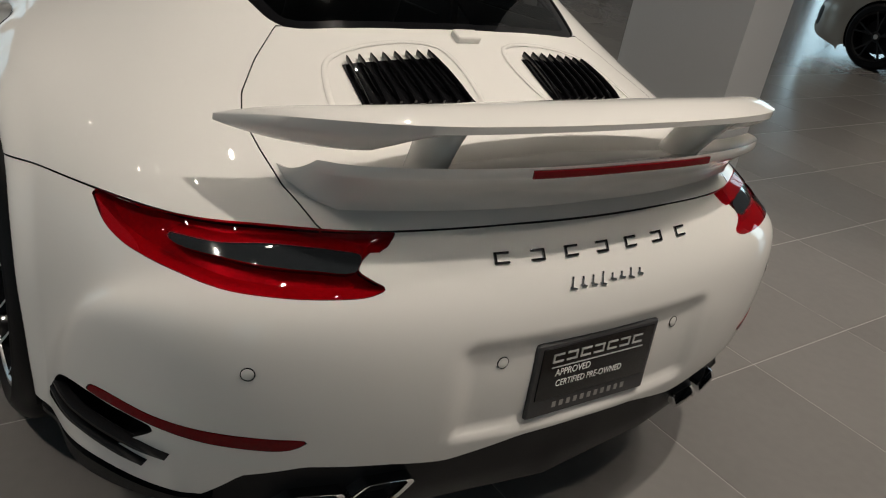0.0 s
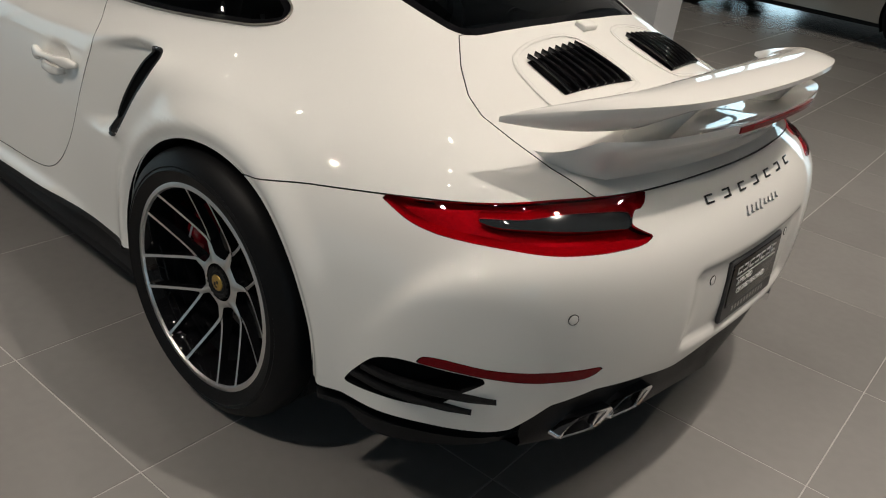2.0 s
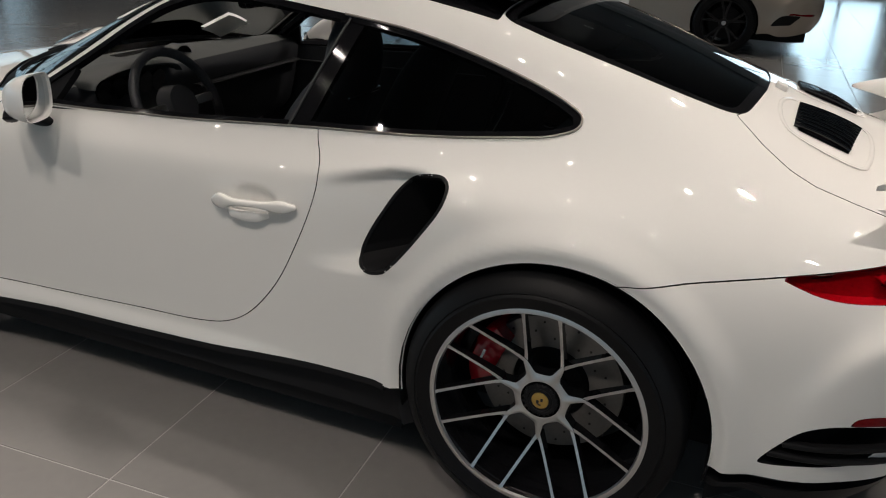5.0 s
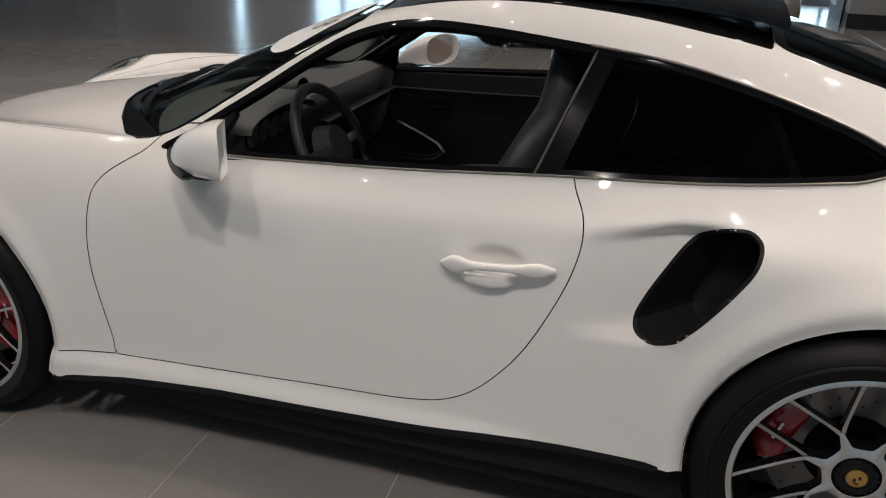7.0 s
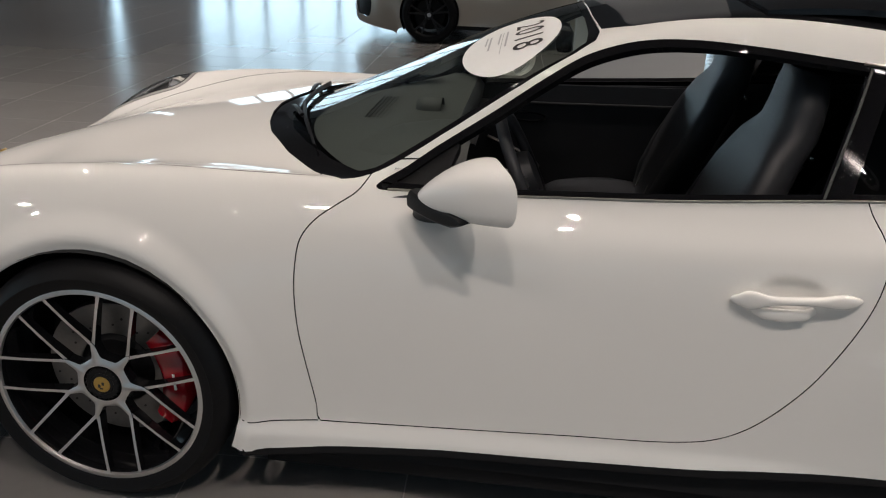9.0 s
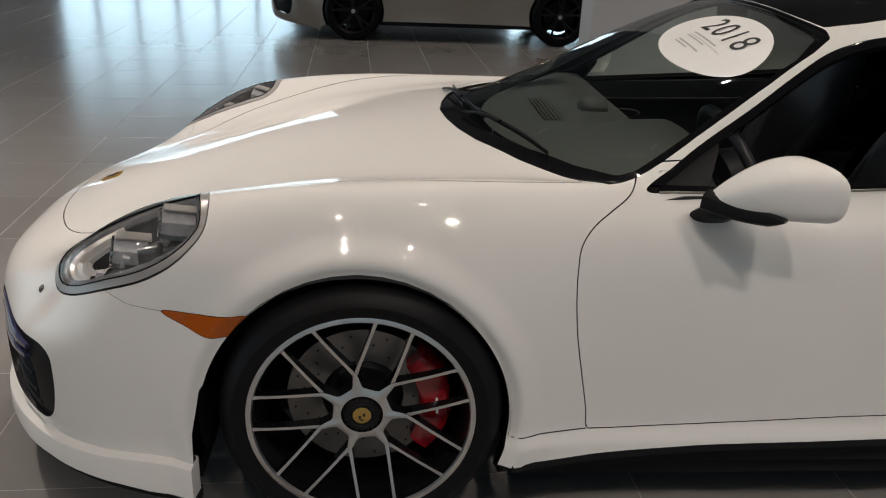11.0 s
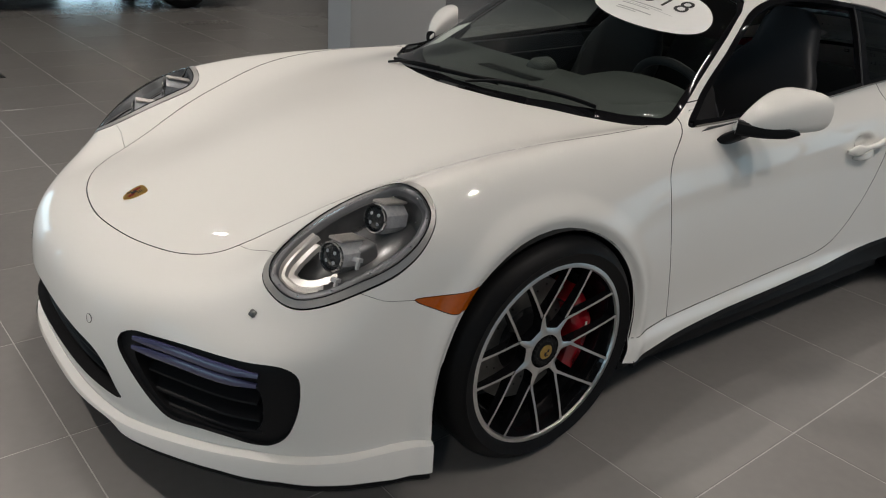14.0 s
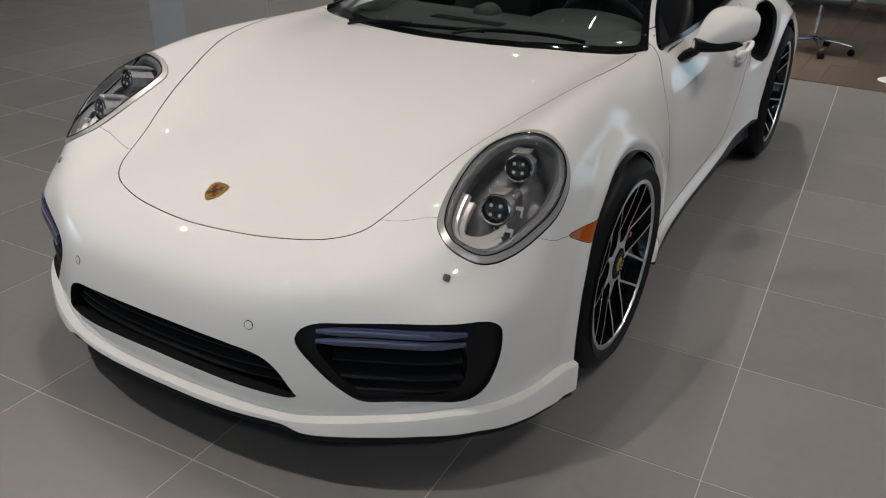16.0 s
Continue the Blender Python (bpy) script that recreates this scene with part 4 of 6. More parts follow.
    ring(bm, [(.050, hub_y + .006), (.047, hub_y - .02), (.0, hub_y - .02)], 40, 1)
    bmesh.ops.recalc_face_normals(bm, faces=bm.faces)
    part("hub_star", bm, [SILVER, GLOSS], w, smooth=40)
    bm = bmesh.new()
    ring(bm, [(.0, hub_y + .010), (.028, hub_y + .010), (.030, hub_y + .008), (.032, hub_y + .010), (.039, hub_y + .010), (.043, hub_y + .007), (.046, hub_y - .015)], 40)
    for k in range(20):
        a = 2 * math.pi * k / 20
        box(bm, (.006, .008, .005), m=Matrix.Translation((.042 * math.cos(a), hub_y + .007, .042 * math.sin(a))) @ Matrix.Rotation(-a, 4, "Y"))
    part("centre_lock", bm, BLACK, w, "black centre-lock wheel nut")
    bm = bmesh.new()
    ring(bm, [(.0, hub_y + .0135), (.017, hub_y + .0135), (.021, hub_y + .012), (.0225, hub_y + .009)], 32)
    part("hub_cap", bm, GOLD, w, "gold hub cap")
    bm = bmesh.new()
    for x0, z0, sx, sz in ((-.005, .004, .006, .008), (.005, -.003, .006, .009), (0, -.010, .008, .003)):
        box(bm, (sx, .002, sz), at=(x0, hub_y + .0138, z0))
    part("cap_emblem", bm, INK, w)
    bm = bmesh.new()
    ring(bm, [(.10, h - .105 - deep), (.185, h - .105 - deep), (.186, h - .11 - deep), (.186, h - .135 - deep), (.10, h - .135 - deep)], 72)
    part("brake_disc", bm, DISC, w, "grey drilled brake disc")
    # Black studs on the disc face stand in for the dark of drilled holes.
    bm = bmesh.new()
    for k in range(36):
        a, r = 2 * math.pi * k / 36, (.125, .145, .168)[k % 3]
        made = bmesh.ops.create_cone(bm, cap_ends=True, segments=8, radius1=.0032, radius2=.0032, depth=.002)["verts"]
        bmesh.ops.transform(bm, matrix=Matrix.Translation((r * math.cos(a), h - .1042 - deep, r * math.sin(a))) @ pose(0, 0, 0, 90), verts=made)
    part("hole_shade_dots", bm, INK, w)["kind"] = "stuff"
    bm = bmesh.new()
    ring(bm, [(.0, h - .1 - deep), (.085, h - .1 - deep), (.10, h - .115 - deep)], 40)
    part("disc_bell", bm, BLACK, w)
    # caliper: an arc block with a raised rib
    bm = bmesh.new()
    lo, hi = caliper
    rows = []
    for k in range(15):
        u = k / 14
        a = radians(lo + (hi - lo) * u)
        fat = 1 - .25 * abs(2 * u - 1) ** 3
        sec = [(.140, .064), (.155, .056), (.204, .058), (.217, .072), (.217, .15), (.140, .15)]
        rows.append([bm.verts.new(((.175 + (r - .175) * fat) * math.cos(a), h - deep - y + (.006 if 5 < k < 9 and j in (1, 2) else 0), (.175 + (r - .175) * fat) * math.sin(a)))
                     for j, (r, y) in enumerate(sec)])
    for p, q in zip(rows[:-1], rows[1:]):
        for j in range(6):
            bm.faces.new((p[j], p[(j + 1) % 6], q[(j + 1) % 6], q[j]))
    bm.faces.new(rows[0])
    bm.faces.new(rows[-1][::-1])
    bmesh.ops.recalc_face_normals(bm, faces=bm.faces)
    part("brake_caliper", bm, CALIPER, w, "red brake caliper", smooth=50)
    bm = bmesh.new()
    a = radians((lo + hi) / 2)
    box(bm, (.006, .002, .045), m=Matrix.Translation((.180 * math.cos(a), h - deep - .0455, .180 * math.sin(a))) @ Matrix.Rotation(-a, 4, "Y"))
    part("caliper_badge", bm, PAPER, w)
    return w


FRONT_W, REAR_W = ((2.45, .757, .338), .338, .245), ((.008, .757, .352), .352, .295)
wheel(*FRONT_W, .030, radians(29.7), 1, (135, 218))
wheel(*REAR_W, .066, radians(12.3), 1, (-6, 46), .045)
wheel((2.45, -.757, .338), .338, .245, .030, radians(10), -1, (-38, 30))
wheel((.008, -.757, .352), .352, .295, .066, radians(30), -1, (150, 215), .045)

# wheel wells
for x, z, r, sd in ((-.014, .348, .388, 1), (-.014, .348, .388, -1), (2.462, .326, .370, 1), (2.462, .326, .370, -1)):
    bm = bmesh.new()
    rows = []
    for k in range(25):
        a = radians(-14 + 208 * k / 24)
        rows.append([bm.verts.new((x + r * math.cos(a), sd * y, z + r * math.sin(a))) for y in (.885 if x < 1 else .86, .55, .50)] + [bm.verts.new((x, sd * .5, z))])
    for p, q in zip(rows[:-1], rows[1:]):
        for j in range(3):
            bm.faces.new((p[j], p[j + 1], q[j + 1], q[j]))
    part("wheel_liner", bm, BLACK, car, smooth=40)
bm = bmesh.new()
prism(bm, [(3.30, .45), (3.30, -.45), (3.0, -.72), (2.85, -.80), (2.85, -.50), (2.05, -.50), (2.05, -.80), (.40, -.80), (.40, -.50), (-.40, -.50), (-.40, -.74),
           (-.56, -.60), (-.72, -.40), (-.72, .40), (-.56, .60), (-.40, .74), (-.40, .50), (.40, .50), (.40, .80), (2.05, .80), (2.05, .50), (2.85, .50), (2.85, .80),
           (3.0, .72)], .118, .175)
part("underbody", bm, BLACK, car, "black underbody tray")

# ---------- wing, ducktail, louvres ----------
bm = bmesh.new()
rows, N_SPAN = [], 61
for k in range(N_SPAN):
    t = math.sin(math.pi / 2 * (-1 + 2 * k / (N_SPAN - 1)))
    a = abs(t)
    y = .632 * t
    lx, lz = -.735 + .115 * a ** 5, .968 - .032 * a ** 3
    tx, tz = -.962 + .110 * a ** 2 + .228 * a ** 7, 1.040 - .035 * a ** 2 - .064 * a ** 9
    thick = .020 * (1 - .80 * a ** 10)
    end = .0135 * (1 - .78 * a ** 12)
    sec = []
    n = 14
    for j in range(n + 1):                                   # upper side, nose over the crest to the tail
        u = 1 - (1 - j / n) ** 1.25 if j > 4 else (1 - (1 - 4 / n) ** 1.25) * (j / 4) ** 1.6
        drop = .106 * (lx - tx) * max(0, (u - .60) / .40) ** 1.5
        sec.append((lx + (tx - lx) * u, lz + (tz - lz) * u + thick * 1.2 * math.sin(math.pi * u ** .6) + end * u - drop))
    for j in range(n + 1):                                   # lower side, tail to nose
        u = (1 - j / n) ** 1.6
        blade = .025 * min(1, max(0, (a - .60) / .10)) * max(0, 1 - ((a - .60) / .40) ** 2) * math.sin(math.pi * min(1, .12 + .88 * u)) ** .7 if a > .60 else 0
        sec.append((lx + (tx - lx) * u, lz + (tz - lz) * u - thick * .9 * math.sin(math.pi * u ** .6) - end * 1.5 * u - blade))
    rows.append([bm.verts.new((x, y, z)) for x, z in sec])
m = len(rows[0])
for p, q in zip(rows[:-1], rows[1:]):
    for j in range(m):
        bm.faces.new((p[j], p[(j + 1) % m], q[(j + 1) % m], q[j]))
bm.faces.new(rows[0])
bm.faces.new(rows[-1][::-1])
bmesh.ops.remove_doubles(bm, verts=bm.verts, dist=.0004)
bmesh.ops.recalc_face_normals(bm, faces=bm.faces)
wing = part("rear_wing", bm, WHITE, car, "white raised rear wing", smooth=50)
for sd in (1, -1):
    bm = bmesh.new()
    rows = []
    for u in range(7):
        f = u / 6
        c = Vector((-.770 - .070 * f, sd * (.315 + .02 * f), .875 + .122 * f))
        ln, wd = .055 + .018 * f * f, .014 + .012 * (1 - f) ** 3
        rows.append([bm.verts.new(c + Vector((ln * p, wd * q, .35 * ln * -p))) for p, q in oblong(2, 2, .7, 16)])
    for p, q in zip(rows[:-1], rows[1:]):
        for j in range(16):
            bm.faces.new((p[j], p[(j + 1) % 16], q[(j + 1) % 16], q[j]))
    bm.faces.new(rows[-1])
    bmesh.ops.recalc_face_normals(bm, faces=bm.faces)
    part("wing_strut", bm, WHITE, wing, smooth=50)

# ducktail lip with the high brake lamp
bm = bmesh.new()
rows = []
for k in range(49):
    t = -1 + 2 * k / 48
    a, y = abs(t), .527 * t
    xe, ze = -.948 + .110 * a ** 2.4 + .045 * a ** 16, .955 - .018 * a ** 2 - .010 * a ** 12
    x0 = xe + .19 - .03 * a
    z0 = on_top(x0, y)[0].z - .004
    top = [(x0 + (xe - x0) * u, z0 + (ze - z0) * u ** 1.7) for u in np.linspace(0, 1, 9)]
    x1, z1 = -.883 + .10 * a ** 2, .850 - .012 * a
    under = [(xe + .003 + (x1 - xe) * math.sin(u * math.pi / 2), ze - .022 + (z1 - ze + .022) * u ** .9) for u in np.linspace(0, 1, 7)] + [(x1 + .06, z1), (x1 + .09, z1)]
    free = float(ease((a - .93) / .07))                                # the ends run out as a thin free edge
    thin = [(x + .004, z - .024) for x, z in top[::-1]]
    low = [(p[0] + (q[0] - p[0]) * free, p[1] + (q[1] - p[1]) * free) for p, q in zip(under, thin)]
    rows.append([bm.verts.new((x, y, z)) for x, z in top + [(xe - .002, ze - .005), (xe - .002, ze - .016)] + low])
m = len(rows[0])
for p, q in zip(rows[:-1], rows[1:]):
    for j in range(m - 1):
        bm.faces.new((p[j], q[j], q[j + 1], p[j + 1]))
bm.faces.new(rows[0])
bm.faces.new(rows[-1][::-1])
bmesh.ops.recalc_face_normals(bm, faces=bm.faces)
part("ducktail", bm, WHITE, engine_lid, "white fixed spoiler lip under the wing", smooth=45)
bm = bmesh.new()
path = []
for k in range(25):
    y = -.215 + .43 * k / 24
    path.append((-.952 + .118 * (abs(y) / .527) ** 2.4, y, .944 - .020 * (abs(y) / .527) ** 2))
sweep(bm, path, oblong(.006, .015, .5, 10), (0, 0, 1))
part("high_brake_lamp", bm, RED_LENS, engine_lid, "dark red high brake lamp strip")

for sd in (1, -1):
    # louvre panel: dark tray and eight ribs
    inner_y, outer_y = .112, .322
    bm = bmesh.new()
    path, base = [], []
    grid = []
    for i in range(9):
        u = i / 8
        row = []
        for j in range(9):
            w = j / 8
            x = -.462 - .150 * u + (.010 + .025 * u) * w
            y = sd * (inner_y + (outer_y - inner_y) * w + (-.012 + .024 * w) * u)
            p, n = on_top(x, y)
            row.append(bm.verts.new(p + n * .0015))
        grid.append(row)
    for i in range(8):
        for j in range(8):
            bm.faces.new((grid[i][j], grid[i + 1][j], grid[i + 1][j + 1], grid[i][j + 1]))
    bmesh.ops.recalc_face_normals(bm, faces=bm.faces)
    part("louvre_tray", bm, GLOSS, engine_lid, "black louvred engine vent")
    bm = bmesh.new()
    loop = []
    for x, y in outline([(-.425, .088), (-.425, .335), (-.50, .375), (-.605, .385), (-.622, .36), (-.628, .10), (-.60, .082)], 6):
        p, n = on_top(x, y * sd)
        loop.append((p + n * .0015, n))
    sweep(bm, [p for p, n in loop], oblong(.012, .0022, .6, 8), [n for p, n in loop], closed=True)
    part("louvre_surround", bm, WHITE, engine_lid, smooth=50)
    for i in range(8):
        w = (i + .5) / 8
        pts, ups = [], []
        for k in range(9):
            u = -.10 + 1.10 * k / 8
            x = -.462 - .150 * u + (.010 + .025 * u) * w
            y = sd * (inner_y + (outer_y - inner_y) * w + (-.012 + .024 * w) * u)
            p, n = on_top(x, y)
            pts.append(p + n * (.002 + .010 * math.sin(math.pi * min(1, .08 + .9 * k / 8)) ** .6))
            ups.append(n)
        bm = bmesh.new()
        sweep(bm, pts, lambda u: oblong(.0066 * (.35 if u < .02 else 1), .013, .9, 10), ups)
        part("louvre_rib", bm, GLOSS, engine_lid)
bm = bmesh.new()
p, n = on_top(-.395, 0)
box(bm, (.062, .035, .018), bevel=.007, seg=3)
bmesh.ops.transform(bm, matrix=facing(p + n * .006, n, (1, 0, 0)), verts=bm.verts)
part("camera_pod", bm, WHITE, engine_lid)

# badge of seven blocks, model script as slanted strokes
for k in range(7):
    y = .225 - .45 * k / 6
    p, n = on_rear(y, .779)
    bm = bmesh.new()
    box(bm, (.030, .0045, .004), at=(0, .0085, .001), bevel=.001)
    box(bm, (.030, .0045, .004), at=(0, -.0085, .001), bevel=.001)
    box(bm, (.005, .020, .004), at=(.0125 if k % 2 else -.0125, 0, .001), bevel=.001)
    bmesh.ops.transform(bm, matrix=facing(p, n), verts=bm.verts)
    part("badge_block", bm, DARKCHROME, bumper_r)
for k in range(8):
    y = .085 - .17 * k / 7
    p, n = on_rear(y, .731)
    bm = bmesh.new()
    tall = (.024, .020, .020, .026, .014, .014, .020, .014)[k]
    box(bm, (.005, tall, .004), at=(0, 0, .001), bevel=.001)
    box(bm, (.016, .004, .003), at=(.004, -tall / 2 + .003, .001), bevel=.001)
    bmesh.ops.transform(bm, matrix=facing(p, n) @ pose(0, 0, 0, 0, 0, -14), verts=bm.verts)
    part("script_stroke", bm, CHROME, bumper_r)

# number-plate holder with its printed insert
PLATE = material("black_plate", (0.010, 0.010, 0.011), rough=0.16, vary=0.1)
HOLDER = material("plate_holder_plastic", (0.045, 0.045, 0.048), rough=0.4, vary=0.15, bump=0.1, scale=200)
pm = facing((-.990, -.005, .548), (-1, 0, .06))
bm = bmesh.new()
box(bm, (.312, .162, .012), at=(0, -.004, -.004), bevel=.008, seg=3)
bmesh.ops.transform(bm, matrix=pm, verts=bm.verts)
holder = part("plate_holder", bm, HOLDER, bumper_r, "dark plate holder")
bm = bmesh.new()
box(bm, (.286, .112, .004), at=(0, .012, .003), bevel=.0015)
bmesh.ops.transform(bm, matrix=pm, verts=bm.verts)
part("plate", bm, PLATE, holder, "black printed plate")
bm = bmesh.new()
for k in range(7):
    x = -.106 + .034 * k
    box(bm, (.026, .004, .0012), at=(x, .053, .0058))
    box(bm, (.026, .004, .0012), at=(x, .038, .0058))
    box(bm, (.004, .016, .0012), at=(x + (.011 if k % 2 else -.011), .0455, .0058))
box(bm, (.236, .0022, .0012), at=(0, .026, .0058))
bmesh.ops.transform(bm, matrix=pm, verts=bm.verts)
part("plate_bars", bm, PALEINK, holder)["kind"] = "stuff"
letters("plate_print", "APPROVED", .021, pm @ pose(-.062, .012, .0056), PAPER, holder, .0004, .85)
letters("plate_print", "CERTIFIED PRE-OWNED", .020, pm @ pose(-.015, -.012, .0056), PAPER, holder, .0004, .80)
bm = bmesh.new()
for k in range(11):
    box(bm, (.009, .012, .001), at=(-.09 + .018 * k, -.062, .0026))
bmesh.ops.transform(bm, matrix=pm, verts=bm.verts)
part("dealer_bars", bm, GREYRING, holder)

# exhaust tips: two slanted chrome frames each side
for sd in (1, -1):
    for y0, y1, zc in ((.605, .470, .318), (.475, .345, .334)):
        ym = (y0 + y1) / 2
        x = on_rear(ym * sd, .36)[0].x - .002
        half = (y0 - y1) / 2
        slope = (on_rear(y1 * sd, .36)[0].x - on_rear(y0 * sd, .36)[0].x) / (y0 - y1)
        quad = [(-half, -.024), (half * .45, -.022), (half, .020), (half * .9, .028), (-half * .35, .024), (-half * .98, -.014)]
        quad = outline([q for c, d in zip(quad, quad[1:] + quad[:1]) for q in ((c[0] * .92 + d[0] * .08, c[1] * .92 + d[1] * .08), (c[0] * .08 + d[0] * .92, c[1] * .08 + d[1] * .92))], 3)
        for scale, name, mat, inner in ((1.0, "exhaust_tip", CHROME, .80),):
            bm = bmesh.new()
            rows = []
            for r, d in ((1.0, .09), (1.0, .0), (.97, -.004), (.80, -.002), (.76, .012), (.74, .10)):
                rows.append([bm.verts.new((x + d + slope * p * r, sd * (ym - p * r), zc + q * r)) for p, q in quad])
            k_ = len(quad)
            for a, b in zip(rows[:-1], rows[1:]):
                for j in range(k_):
                    bm.faces.new((a[j], a[(j + 1) % k_], b[(j + 1) % k_], b[j]))
            bmesh.ops.recalc_face_normals(bm, faces=bm.faces)
            tip = part(name, bm, mat, bumper_r, "chrome exhaust tip")
            # Flat black cap painted in for the dark depth of the pipe.
            bm = bmesh.new()
            bm.faces.new([bm.verts.new((x + .05 + slope * p * .75, sd * (ym - p * .75), zc + q * .75)) for p, q in quad])
            part("bore_shade_cap", bm, INK, tip)
bm = bmesh.new()
rows = []
for y in np.linspace(-.675, .675, 55):
    a = abs(y)
    x = float(np.interp(a, [0, .1, .3, .4, .5, .6, .675], [-.986, -.985, -.968, -.952, -.927, -.896, -.858]))
    bx, bz = np.interp(a, [0, .33, .55, .675], [-.945, -.912, -.862, -.828]), np.interp(a, [0, .33, .55, .675], [.243, .250, .256, .280])
    rows.append([bm.verts.new(p) for p in ((x + .016, y, .43), (x + .030, y, .36), (x + .034, y, .31), (bx - .006, y, bz + .012), (bx, y, bz), (bx + .03, y, bz - .004), (bx + .22, y, .19))])
for p, q in zip(rows[:-1], rows[1:]):
    for j in range(len(p) - 1):
        bm.faces.new((p[j], p[j + 1], q[j + 1], q[j]))
part("diffuser", bm, BLACK, bumper_r, "satin black rear diffuser round the exhaust tips", smooth=50)

# ---------- doors: handles, mirrors, sill seam ----------
for sd in (1, -1):
    bm = bmesh.new()
    pts, ups = [], []
    for k in range(25):
        u = k / 24
        x = .962 - .258 * u
        z = .704 + .020 * u + .006 * math.sin(math.pi * u)
        y = np.interp(x, [.70, .96], [.824, .818])
        p = Vector((x, sd * (y + .004 + .026 * math.sin(math.pi * min(1, max(0, u))) ** .5), z))
        pts.append(p)
        ups.append(Vector((0, sd, 0)))
    sweep(bm, pts, lambda u: oblong((.017 + .027 * math.exp(-((u - .13) / .11) ** 2) + .016 * math.exp(-((u - .86) / .14) ** 2)) * min(1, .5 + 8 * u, .5 + 8 * (1 - u)), .022, .8, 16), ups)
    hd = part("handle", bm, WHITE, door[sd], smooth=60)
    bm = bmesh.new()
    sweep(bm, [(.914, sd * .820, .680), (.897, sd * .834, .678), (.85, sd * .838, .678), (.81, sd * .836, .682), (.79, sd * .822, .686)], lambda u: oblong(.030 * (.6 + .4 * math.sin(math.pi * u)), .018, .7, 14), (0, sd, 0))
    part("handle_paddle", bm, WHITE, hd, smooth=60)
    # mirror
    bm = bmesh.new()
    rows = []
    for k in range(17):
        f = k / 16                                            # rear rim to nose
        x = 1.445 + .235 * f
        top, low = .864 + .128 * max(0.0, 1 - (.99 * f) ** 1.9) ** .75, .862 - .002 * f
        out, inn = .972 - .03 * f - .125 * f ** 2.5, .795 - .004 * f
        ring_ = []
        for j in range(28):
            a = 2 * math.pi * j / 28
            c, sn = math.cos(a), math.sin(a)
            ey = math.copysign(abs(c) ** .70, c)
            ez = math.copysign(abs(sn) ** .70, sn)
            ring_.append(bm.verts.new((x + .044 * (1 - c) * (1 - f) ** 1.5, sd * ((out + inn) / 2 + ey * (out - inn) / 2), (top + low) / 2 + ez * (top - low) / 2)))
        rows.append(ring_)
    for p, q in zip(rows[:-1], rows[1:]):
        for j in range(28):
            bm.faces.new((p[j], p[(j + 1) % 28], q[(j + 1) % 28], q[j]))
    bm.faces.new(rows[-1])
    # lip and recess for the glass
    rim2 = [bm.verts.new((v.co.x + .004, sd * .8975 + (v.co.y - sd * .8975) * .93, .921 + (v.co.z - .921) * .92)) for v in rows[0]]
    rim3 = [bm.verts.new((v.co.x + .016, v.co.y, v.co.z)) for v in rim2]
    for a, b in ((rows[0], rim2), (rim2, rim3)):
        for j in range(28):
            bm.faces.new((a[j], b[j], b[(j + 1) % 28], a[(j + 1) % 28]))
    bmesh.ops.recalc_face_normals(bm, faces=bm.faces)
    glass_pts = [v.co.copy() for v in rim3]
    mirror = part("mirror", bm, WHITE, door[sd], "white door mirror on a black foot", smooth=55)
    bm = bmesh.new()
    bm.faces.new([bm.verts.new(c) for c in glass_pts])
    part("mirror_glass", bm, material("mirror_silver", (.75, .77, .78), rough=.02, metal=1.0, vary=0), mirror)
    bm = bmesh.new()
    pts, ups = [], []
    for k in range(12):
        u = k / 11
        pts.append(Vector((1.676 - .128 * u ** 1.1, sd * (.80 + .132 * u), .872 - .006 * math.sin(math.pi * u))))
        ups.append(Vector((0, 0, 1)))
    sweep(bm, pts, lambda u: oblong(.042, .048 * (1 - .30 * u) * (1 - .75 * max(0, u - .85) / .15), .7, 12), ups)
    part("mirror_band", bm, BLACK, mirror)
    bm = bmesh.new()
    rows = []
    for k in range(7):
        f = k / 6
        c = Vector((1.640 - .012 * f, sd * (.745 + .075 * f), .810 + .050 * f))
        rows.append([bm.verts.new(c + Vector(((.050 - .008 * f) * p, sd * .014 * q, .031 * q))) for p, q in oblong(2, 2, .8, 16)])
    for p, q in zip(rows[:-1], rows[1:]):
        for j in range(16):
            bm.faces.new((p[j], p[(j + 1) % 16], q[(j + 1) % 16], q[j]))
    bm.faces.new(rows[-1])
    bmesh.ops.recalc_face_normals(bm, faces=bm.faces)
    part("mirror_foot", bm, BLACK, mirror, smooth=50)
    # thin metal strip under the side windows and round the tip of the quarter window
    bm = bmesh.new()
    pts, ups = [], []
    for k, (x, z) in enumerate(inset(DLO, .0015)):
        if (z > .99 and x < .72) or (z <= .99 and x < 1.76 and k > len(DLO) // 2):
            p, n = on_side(x, z, sd)
            pts.append(p + n * .0005)
            ups.append(n)
    sweep(bm, pts, oblong(.006, .008, .6, 8), ups)
    part("belt_strip", bm, BELT, car, "thin metal strip under the side windows")
    bm = bmesh.new()
    pts, ups = [], []
    for x in np.linspace(1.90, 2.088, 9):
        p, n = on_side(x, .286 - .05 * (x - 1.9), sd)
        pts.append(p)
        ups.append(n)
    sweep(bm, pts, oblong(.003, .003, .6, 6), ups)
    part("sill_seam", bm, BLACK, car)

